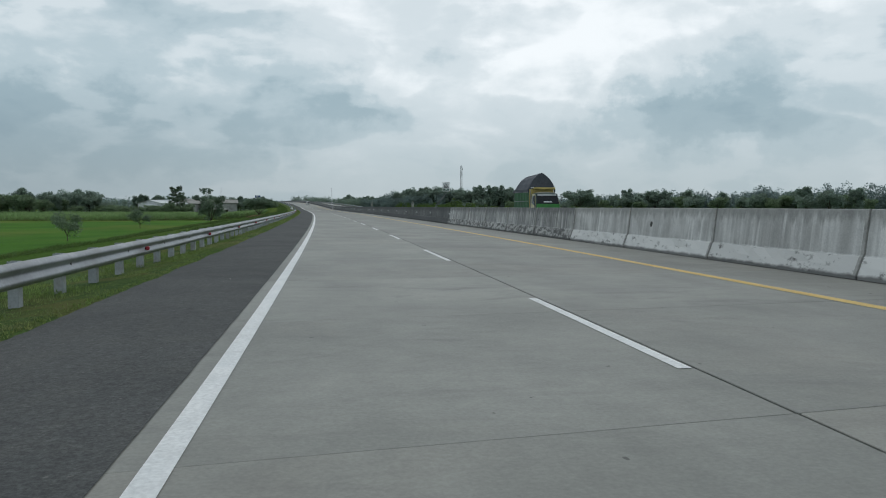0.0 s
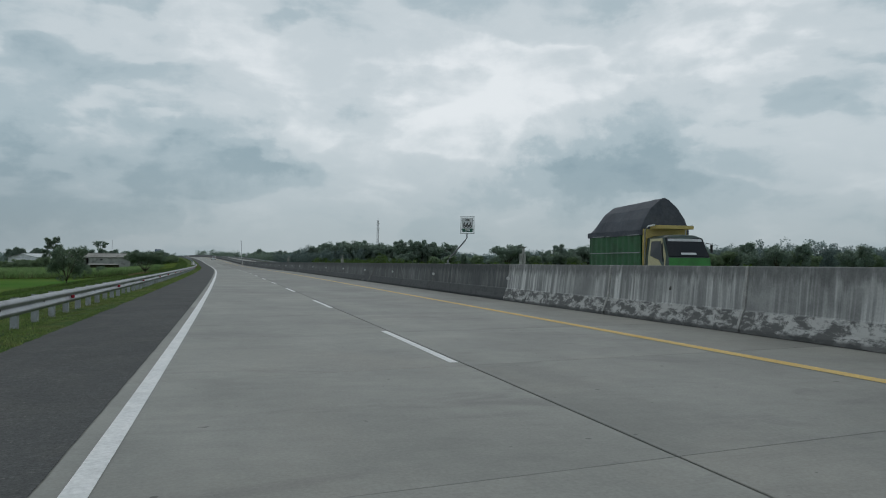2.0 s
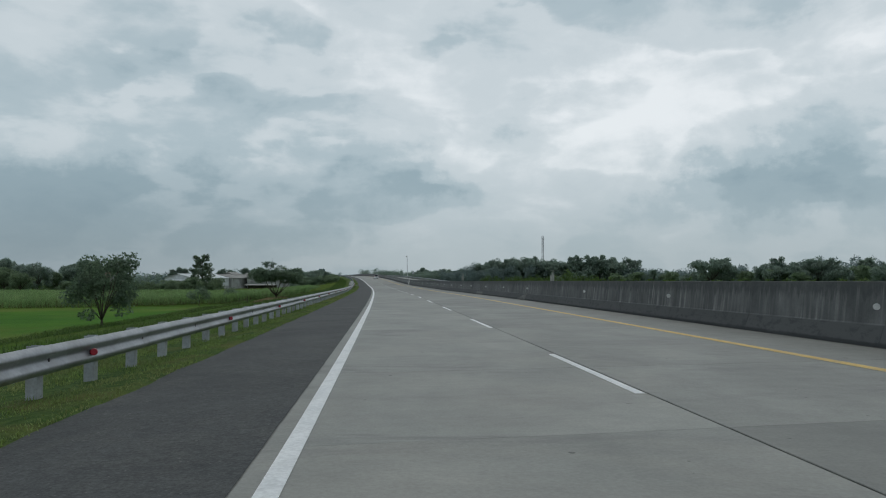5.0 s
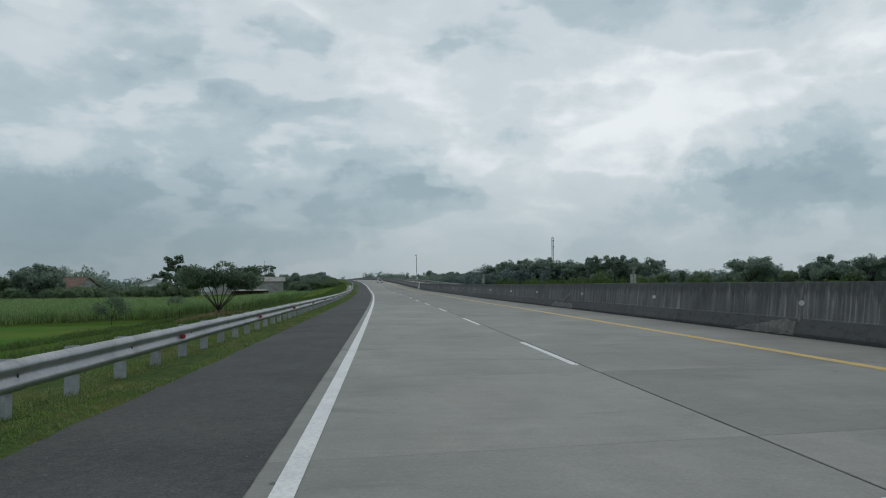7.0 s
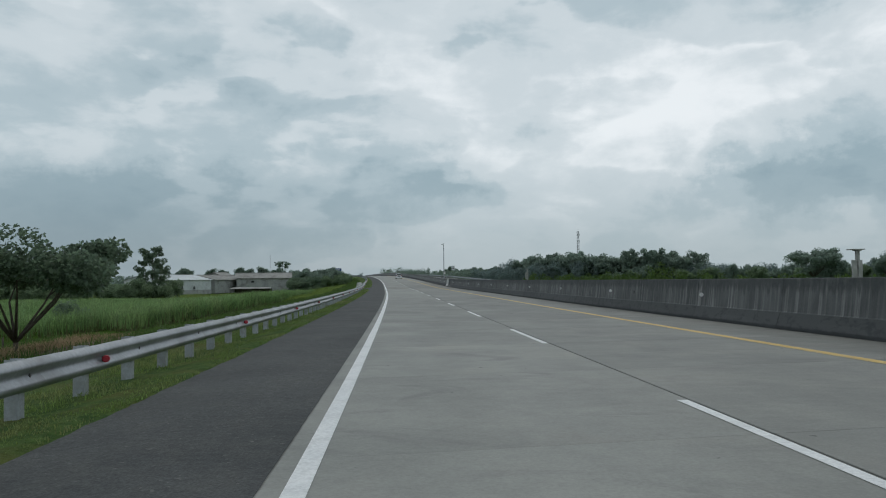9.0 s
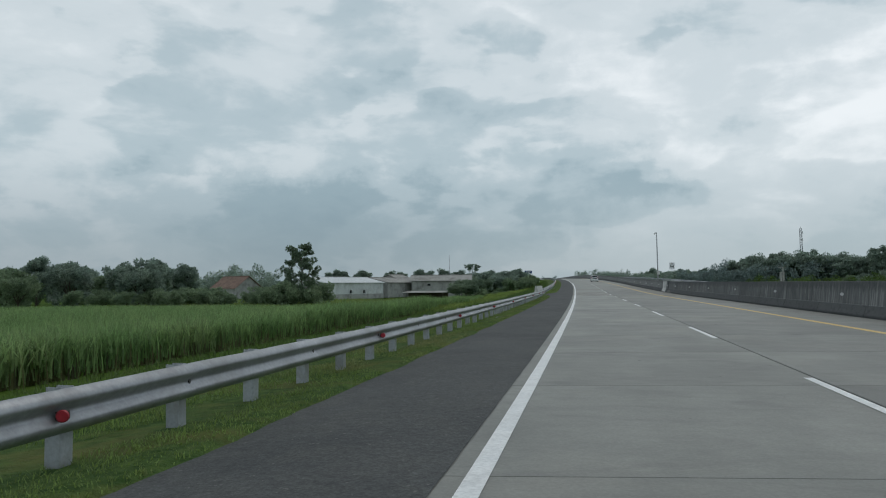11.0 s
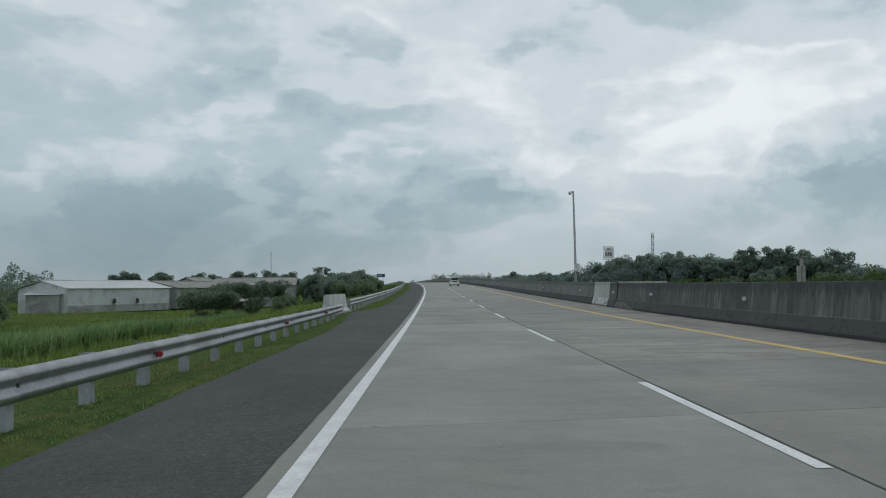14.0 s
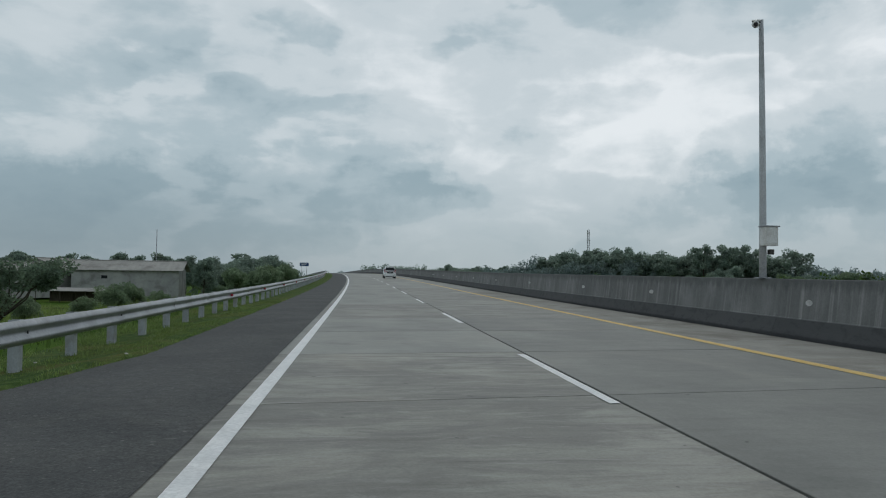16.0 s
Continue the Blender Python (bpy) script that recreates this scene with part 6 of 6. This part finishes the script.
# ---- masts ----
def lattice(name, x, y, z0, top, w0, w1, label, bays):
    t = tagged(empty(name, Matrix.Translation((x, y, z0))), label, "mast")
    h = top - z0
    for sx, sy in ((-1, -1), (1, -1), (1, 1), (-1, 1)):
        bm = bmesh.new()
        tube(bm, [(sx * w0, sy * w0, 0), (sx * w1, sy * w1, h)], [0.14 * w0 + 0.012, 0.12 * w0 + 0.01], 5)
        part("leg", bm_mesh("leg", bm, "steel", True), t)
    bm = bmesh.new()
    for i in range(bays):
        f0, f1 = i / bays, (i + 1) / bays
        a, b = w0 + (w1 - w0) * f0, w0 + (w1 - w0) * f1
        for (x0, y0), (x1, y1) in (((-1, -1), (1, -1)), ((1, -1), (1, 1)), ((1, 1), (-1, 1)), ((-1, 1), (-1, -1))):
            tube(bm, [(x0 * a, y0 * a, h * f0), (x1 * b, y1 * b, h * f1)], [0.06 * w0 + 0.006] * 2, 4)
            tube(bm, [(x0 * b, y0 * b, h * f1), (x1 * b, y1 * b, h * f1)], [0.06 * w0 + 0.006] * 2, 4)
    part("bracing", bm_mesh("bracing", bm, "steel"), t)
    return t


mast = lattice("telecom_tower", 185.2, 1042.0, FIELD, 60.0, 1.35, 0.95, "tall grey lattice telecom tower above the woods", 16)
for z, r in ((58.0, 0.9), (50.0, 0.8)):
    for a in range(3):
        bm = bmesh.new()
        box(bm, (0.5, 0.3, 2.6), (math.cos(a * 2.1) * (r + 0.8), math.sin(a * 2.1) * (r + 0.8), z), Euler((0, 0, a * 2.1)).to_matrix(), bevel=0.05)
        part("antenna_panel", bm_mesh("antenna_panel", bm, "cabinet"), mast)
    bm = bmesh.new()
    for a in range(3):
        tube(bm, [(0, 0, z), (math.cos(a * 2.1) * (r + 0.8), math.sin(a * 2.1) * (r + 0.8), z)], [0.06, 0.06], 5)
    part("antenna_arm", bm_mesh("antenna_arm", bm, "steel"), mast)
bm = bmesh.new()
tube(bm, [(0, 0, 62), (0, 0, 64.7)], [0.1, 0.05], 6)
part("spike", bm_mesh("spike", bm, "steel"), mast)
lattice("radio_mast", -56.5, 394.0, FIELD, 10.8, 0.05, 0.04, "thin lattice radio mast behind the farm building", 14)

# ---- vehicles ----
M["car_white"] = surface("white car paint", (0.84, 0.85, 0.85), (0.88, 0.89, 0.89), 0.5, 0.22, bump=0, fine=4.0)
M["glass_dark"] = surface("tinted glass", (0.008, 0.01, 0.012), (0.014, 0.016, 0.02), 1.0, 0.06, bump=0)
M["tyre"] = surface("tyre rubber", (0.02, 0.02, 0.02), (0.035, 0.035, 0.033), 5.0, 0.85, bump=0.2)
M["rim"] = surface("alloy rim", (0.35, 0.36, 0.37), (0.48, 0.49, 0.50), 3.0, 0.35, 0.7, bump=0)
M["lamp_red"] = surface("red tail lamp", (0.22, 0.006, 0.012), (0.32, 0.01, 0.018), 3.0, 0.18, bump=0)
M["lamp_clear"] = surface("clear lamp", (0.55, 0.56, 0.57), (0.68, 0.69, 0.70), 4.0, 0.15, bump=0)
M["trim_black"] = surface("black plastic", (0.018, 0.018, 0.019), (0.032, 0.032, 0.033), 4.0, 0.55)


def wheel(parent, x, y, r, w, tyre="tyre"):
    m = Matrix.Translation((x, y, r)) @ Matrix.Rotation(radians(90), 4, "Y")
    bm = bmesh.new()
    prof = [(r * 0.64, -w / 2), (r * 0.93, -w / 2), (r, -w * 0.36), (r, w * 0.36), (r * 0.93, w / 2), (r * 0.64, w / 2)]
    rr = [[bm.verts.new((math.cos(a * math.pi / 12) * q, math.sin(a * math.pi / 12) * q, z)) for a in range(24)] for q, z in prof]
    for i in range(6):
        r0, r1 = rr[i], rr[(i + 1) % 6]
        for a in range(24):
            bm.faces.new((r0[a], r0[(a + 1) % 24], r1[(a + 1) % 24], r1[a]))
    wh = part("wheel", bm_mesh("wheel", bm, tyre, True), parent, m)
    bm = bmesh.new()
    bmesh.ops.create_cone(bm, cap_ends=True, segments=24, radius1=r * 0.64, radius2=r * 0.64, depth=w * 0.55)
    for a in range(5):
        box(bm, (r * 0.5, r * 0.13, w * 0.16), (math.cos(a * 1.257) * r * 0.32, math.sin(a * 1.257) * r * 0.32, (1 if x > 0 else -1) * w * 0.32), Euler((0, 0, a * 1.257)).to_matrix(), bevel=0.008)
    part("rim", bm_mesh("rim", bm, "rim"), wh)


def loft(secs):
    """A body from cross-sections (y, rows of (x, z) up one side), mirrored."""
    bm = bmesh.new()
    rings = []
    for y, half in secs:
        ring = [bm.verts.new((x, y, z)) for x, z in half] + [bm.verts.new((-x, y, z)) for x, z in half[::-1] if x > 1e-6]
        rings.append(ring)
    n = len(rings[0])
    for r0, r1 in zip(rings, rings[1:]):
        for j in range(n):
            bm.faces.new((r0[j], r0[(j + 1) % n], r1[(j + 1) % n], r1[j]))
    bm.faces.new(rings[0])
    bm.faces.new(rings[-1][::-1])
    return bm


def car(m):
    c = tagged(empty("car", m), "white compact van with tinted windows driving in the inner lane", "car")

    def sec(y, zb, belt, top, w, tw):
        return (y, [(0, zb), (w * 0.86, zb), (w * 0.985, zb + 0.12), (w, (zb + belt) / 2), (w * 0.985, belt), (w * 0.5 + tw * 0.5, (belt + top) / 2 + 0.03), (tw, top - 0.05), (tw * 0.88, top), (0, top + 0.015)])
    secs = [sec(-2.10, 0.42, 0.62, 0.82, 0.74, 0.70), sec(-2.06, 0.28, 0.80, 1.02, 0.80, 0.76), sec(-2.00, 0.25, 0.95, 1.16, 0.82, 0.74), sec(-1.92, 0.24, 1.00, 1.38, 0.83, 0.70),
            sec(-1.82, 0.23, 1.02, 1.58, 0.83, 0.65), sec(-1.66, 0.22, 1.02, 1.645, 0.83, 0.63), sec(-0.9, 0.22, 1.00, 1.685, 0.83, 0.63), sec(0.1, 0.22, 0.98, 1.675, 0.83, 0.62),
            sec(0.55, 0.22, 0.97, 1.60, 0.83, 0.60), sec(0.95, 0.22, 0.96, 1.31, 0.83, 0.64), sec(1.25, 0.22, 0.93, 1.06, 0.82, 0.68), sec(1.65, 0.22, 0.86, 0.97, 0.81, 0.66),
            sec(1.95, 0.24, 0.74, 0.84, 0.77, 0.60), sec(2.09, 0.34, 0.56, 0.64, 0.64, 0.50)]
    me = bm_mesh("body", loft(secs), "car_white", True)
    part("body", me, c, None, "white painted body")

    def flat(name, pts, mat, label=""):
        """A panel of a little thickness through the given corners."""
        bm = bmesh.new()
        P = [Vector(p) for p in pts]
        nrm = (P[1] - P[0]).cross(P[2] - P[0]).normalized() * 0.012
        f0, f1 = [bm.verts.new(p + nrm) for p in P], [bm.verts.new(p - nrm) for p in P]
        bm.faces.new(f0)
        bm.faces.new(f1[::-1])
        for j in range(len(P)):
            bm.faces.new((f0[j], f1[j], f1[(j + 1) % len(P)], f0[(j + 1) % len(P)]))
        return part(name, bm_mesh(name, bm, mat), c, None, label)
    flat("rear_window", [(-0.66, -2.035, 1.12), (0.66, -2.035, 1.12), (0.60, -1.875, 1.53), (-0.60, -1.875, 1.53)], "glass_dark", "dark tinted rear window")
    flat("windscreen", [(-0.66, 1.20, 1.10), (0.66, 1.20, 1.10), (0.56, 0.62, 1.58), (-0.56, 0.62, 1.58)], "glass_dark")
    for sx in (-1, 1):
        for y0, y1 in ((-1.62, -0.92), (-0.84, 0.02), (0.10, 0.78)):
            flat("side_window", [(sx * 0.825, y0, 1.05), (sx * 0.825, y1 + (0.22 if y1 > 0.5 else 0), 1.05), (sx * 0.668, y1 - (0.20 if y1 > 0.5 else 0), 1.53), (sx * 0.668, y0 + 0.05, 1.53)], "glass_dark")
        flat("tail_lamp", [(sx * 0.68, -2.09, 0.84), (sx * 0.82, -2.05, 0.84), (sx * 0.80, -1.95, 1.30), (sx * 0.67, -1.99, 1.30)], "lamp_red", "tall red tail lamp")
        flat("side_lamp", [(sx * 0.815, -2.0, 0.88), (sx * 0.835, -1.80, 0.92), (sx * 0.80, -1.78, 1.2), (sx * 0.785, -1.92, 1.24)], "lamp_clear")
        flat("reflector", [(sx * 0.40, -2.10, 0.90), (sx * 0.68, -2.095, 0.90), (sx * 0.68, -2.075, 1.0), (sx * 0.40, -2.08, 1.0)], "lamp_red")
        bm = bmesh.new()
        box(bm, (0.16, 0.12, 0.11), (sx * 0.93, 0.72, 1.08), bevel=0.03)
        part("mirror", bm_mesh("mirror", bm, "trim_black", True), c)
        bm = bmesh.new()
        bmesh.ops.create_cone(bm, cap_ends=True, segments=14, radius1=0.055, radius2=0.05, depth=0.03, matrix=Matrix.Translation((sx * 0.70, -2.085, 0.56)) @ Matrix.Rotation(radians(90), 4, "X"))
        part("fog_lamp", bm_mesh("fog_lamp", bm, "trim_black"), c)
        for y in (-1.27, 1.38):
            wheel(c, sx * 0.745, y, 0.305, 0.19)
    flat("plate_recess", [(-0.42, -2.112, 0.72), (0.42, -2.112, 0.72), (0.46, -2.085, 1.0), (-0.46, -2.085, 1.0)], "trim_black", "black number plate recess")
    flat("number_plate", [(-0.21, -2.13, 0.76), (0.21, -2.13, 0.76), (0.21, -2.12, 0.90), (-0.21, -2.12, 0.90)], "bolt")
    flat("plate_bar", [(-0.15, -2.145, 0.81), (0.15, -2.145, 0.81), (0.15, -2.143, 0.85), (-0.15, -2.143, 0.85)], "sign_grey")
    bm = bmesh.new()
    box(bm, (1.56, 0.12, 0.24), (0, -2.09, 0.44), bevel=0.04)
    part("rear_bumper", bm_mesh("rear_bumper", bm, "car_white", True), c)
    bm = bmesh.new()
    box(bm, (1.2, 0.06, 0.10), (0, -2.04, 0.27), bevel=0.02)
    part("bumper_grille", bm_mesh("bumper_grille", bm, "trim_black"), c)
    bm = bmesh.new()
    box(bm, (1.16, 0.26, 0.04), (0, -1.80, 1.66), Euler((radians(-4), 0, 0)).to_matrix(), bevel=0.015)
    part("roof_spoiler", bm_mesh("roof_spoiler", bm, "car_white", True), c)
    bm = bmesh.new()
    tube(bm, [(0, -2.02, 1.12), (0.2, -1.995, 1.16), (0.34, -1.97, 1.22)], [0.014, 0.011, 0.008], 6)
    part("wiper", bm_mesh("wiper", bm, "trim_black"), c)


car(rdm(356.0, 5.9, 0.0))

M["truck_green"] = surface("green truck paint", (0.03, 0.20, 0.035), (0.045, 0.27, 0.05), 1.0, 0.4, bump=0, blotch=(0.03, 0.12, 0.03), bscale=1.5)
M["truck_bed"] = surface("dark green corrugated bed", (0.028, 0.11, 0.045), (0.045, 0.155, 0.062), 1.0, 0.55, bump=0.1, blotch=(0.03, 0.07, 0.03), bscale=1.2, stretch=(1, 1, 0.4))
M["truck_cream"] = surface("cream truck paint", (0.55, 0.50, 0.28), (0.66, 0.60, 0.36), 1.0, 0.4, bump=0, blotch=(0.42, 0.37, 0.22), bscale=2.0)
M["truck_yellow"] = surface("yellow truck paint", (0.52, 0.40, 0.12), (0.62, 0.49, 0.17), 1.0, 0.45, bump=0)
M["truck_cab"] = surface("dark cab paint", (0.055, 0.085, 0.075), (0.08, 0.115, 0.10), 1.0, 0.4, bump=0)
M["tarp"] = surface("dark tarpaulin", (0.058, 0.066, 0.084), (0.092, 0.102, 0.124), 0.9, 0.75, fine=7.0, bump=0.5, dist=0.03, blotch=(0.105, 0.112, 0.13), bscale=0.7)


def truck(m):
    """A cab-over lorry; its front looks along its own -y."""
    t = tagged(empty("truck", m), "green and cream lorry with a tarpaulin-covered load", "truck")

    def add(name, size, at, mat, bevel=0.03, rot=None, label="", parent=None, taper=None):
        bm = bmesh.new()
        box(bm, size, at, rot, bevel, taper)
        return part(name, bm_mesh(name, bm, mat), parent or t, None, label)
    add("chassis", (0.85, 6.2, 0.22), (0, 3.2, 0.72), "trim_black")
    cabbody = part("cab", bm_mesh("cab", loft([
        (0.0, [(0, 0.55), (0.92, 0.55), (0.98, 0.75), (0.98, 1.05), (0.97, 1.28), (0.9, 1.31), (0.5, 1.32), (0, 1.32)]),
        (0.06, [(0, 0.5), (0.94, 0.5), (1.0, 0.75), (1.0, 1.05), (0.99, 1.33), (0.93, 1.42), (0.5, 1.43), (0, 1.43)]),
        (0.42, [(0, 0.5), (0.94, 0.5), (1.0, 0.75), (1.0, 1.1), (0.99, 1.4), (0.90, 2.08), (0.6, 2.16), (0, 2.18)]),
        (0.6, [(0, 0.5), (0.94, 0.5), (1.0, 0.75), (1.0, 1.1), (0.99, 1.4), (0.90, 2.12), (0.6, 2.2), (0, 2.22)]),
        (1.62, [(0, 0.5), (0.94, 0.5), (1.0, 0.75), (1.0, 1.1), (0.99, 1.4), (0.90, 2.10), (0.6, 2.18), (0, 2.2)])]), "truck_cab", True), t, None, "dark green cab")

    def pane(name, pts, mat, parent, off=0.012):
        bm = bmesh.new()
        P = [Vector(p) for p in pts]
        nrm = (P[1] - P[0]).cross(P[2] - P[0]).normalized() * off
        f0, f1 = [bm.verts.new(p + nrm) for p in P], [bm.verts.new(p - nrm) for p in P]
        bm.faces.new(f0)
        bm.faces.new(f1[::-1])
        for j in range(len(P)):
            bm.faces.new((f0[j], f1[j], f1[(j + 1) % len(P)], f0[(j + 1) % len(P)]))
        return part(name, bm_mesh(name, bm, mat), parent)
    pane("windscreen", [(-0.93, 0.02, 1.42), (0.93, 0.02, 1.42), (0.85, 0.40, 2.08), (-0.85, 0.40, 2.08)], "glass_dark", cabbody, 0.02)
    pane("front_panel", [(-0.97, -0.02, 0.72), (0.97, -0.02, 0.72), (0.95, 0.0, 1.38), (-0.95, 0.0, 1.38)], "truck_green", cabbody, 0.02)
    pane("sun_strip", [(-0.80, 0.33, 1.96), (0.80, 0.33, 1.96), (0.78, 0.37, 2.05), (-0.78, 0.37, 2.05)], "lamp_clear", cabbody, 0.025)
    pane("sticker", [(-0.35, 0.045, 1.49), (0.35, 0.045, 1.49), (0.35, 0.085, 1.56), (-0.35, 0.085, 1.56)], "sign_white", cabbody, 0.014)
    for sx in (-1, 1):
        pane("door", [(sx * 1.0, 0.20, 0.75), (sx * 1.0, 1.40, 0.75), (sx * 0.995, 1.40, 1.42), (sx * 0.905, 1.38, 2.07), (sx * 0.905, 0.52, 2.07), (sx * 0.995, 0.16, 1.42)], "truck_cream", cabbody, 0.02)
        pane("side_window", [(sx * 1.005, 0.30, 1.24), (sx * 0.995, 1.24, 1.46), (sx * 0.93, 1.24, 1.97), (sx * 0.93, 0.58, 1.97)], "glass_dark", cabbody, 0.03)
        add("head_lamp", (0.34, 0.06, 0.16), (sx * 0.72, -0.03, 0.83), "lamp_clear", 0.02)
        add("mirror", (0.05, 0.10, 0.30), (sx * 1.15, 0.18, 1.72), "trim_black", 0.015)
        bm = bmesh.new()
        tube(bm, [(sx * 0.96, 0.3, 1.92), (sx * 1.14, 0.18, 1.88)], [0.014, 0.014], 6)
        part("mirror_arm", bm_mesh("mirror_arm", bm, "trim_black"), t)
        wheel(t, sx * 0.86, 0.85, 0.40, 0.24)
        wheel(t, sx * 0.84, 4.6, 0.40, 0.42)
    add("bumper", (1.96, 0.16, 0.26), (0, -0.04, 0.52), "truck_yellow", 0.03)
    add("visor_board", (1.75, 0.55, 0.13), (0.05, 1.30, 2.50), "truck_yellow", 0.02, None, "yellow board over the windscreen")
    add("head_board", (2.1, 0.08, 1.4), (0, 1.74, 1.75), "truck_yellow", 0.01)
    for sx in (-1, 1):
        bm = bmesh.new()
        tube(bm, [(sx * 0.98, 1.72, 0.8), (sx * 0.98, 1.70, 2.42), (sx * 0.94, 1.5, 2.54), (sx * 0.9, 1.1, 2.57)], [0.03] * 4, 8)
        part("roof_rack", bm_mesh("roof_rack", bm, "sign_white", True), t)
    y0, y1 = 1.85, 6.25
    add("bed_floor", (2.16, y1 - y0, 0.10), (0, (y0 + y1) / 2, 0.95), "trim_black", 0.01)
    n = 9
    for sx in (-1, 1):
        vs, fs = [], []
        for i in range(4 * n + 1):
            y = y0 + (y1 - y0) * i / (4 * n)
            k = 0.045 if (i // 2) % 2 else 0.0
            vs += [(sx * (1.08 + k), y, 0.95), (sx * (1.08 + k), y, 2.32), (sx * 1.04, y, 0.95), (sx * 1.04, y, 2.32)]
        for i in range(4 * n):
            a = i * 4
            fs += [(a, a + 4, a + 5, a + 1), (a + 2, a + 3, a + 7, a + 6), (a + 1, a + 5, a + 7, a + 3)]
        side = part("bed_side", mesh_of("bed_side", vs, fs, "truck_bed"), t, None, "dark green corrugated side")
        for z in (1.58, 2.24):
            bm = bmesh.new()
            box(bm, (0.04, y1 - y0, 0.03), (sx * 1.14, (y0 + y1) / 2, z), bevel=0.008)
            part("rail", bm_mesh("rail", bm, "sign_grey"), side)
    add("tail_board", (2.2, 0.08, 1.4), (0, y1 + 0.04, 1.64), "truck_bed", 0.01)
    vs, fs = [], []
    prof = [(-1.16, 2.22), (-1.17, 2.42), (-0.95, 2.85), (-0.62, 3.25), (-0.18, 3.56), (0.0, 3.62), (0.18, 3.56), (0.62, 3.25), (0.95, 2.85), (1.17, 2.42), (1.16, 2.22)]
    m_ = 14
    for i in range(m_ + 1):
        u = i / m_
        y = y0 - 0.1 + (y1 - y0 + 0.25) * u
        low = 1 - 0.10 * u - 0.6 * max(0.0, (u - 0.86) / 0.14)
        for x, z in prof:
            zz = 2.3 + (z - 2.3) * (low if z > 2.45 else 1) + 0.03 * noise.noise((x * 2, y * 1.4, 4))
            vs.append((x + 0.02 * noise.noise((z * 3, y * 2, 1)), y, zz))
    k = len(prof)
    for i in range(m_):
        for j in range(k - 1):
            a = i * k + j
            fs.append((a, a + 1, a + k + 1, a + k))
    fs += [tuple(range(k - 1, -1, -1)), tuple(range(m_ * k, m_ * k + k))]
    part("tarpaulin", mesh_of("tarpaulin", vs, fs, "tarp"), t, None, "dark peaked tarpaulin cover")
    # a tall build: everything above the axles stands higher
    for ob in t.children_recursive:
        if not ob.name.startswith(("wheel", "rim")):
            ob.data.transform(Matrix.Diagonal((1.0, 1.0, 1.14, 1.0)))


truck(rdm(51.4, 18.5, 0.0))

lay_slabs()
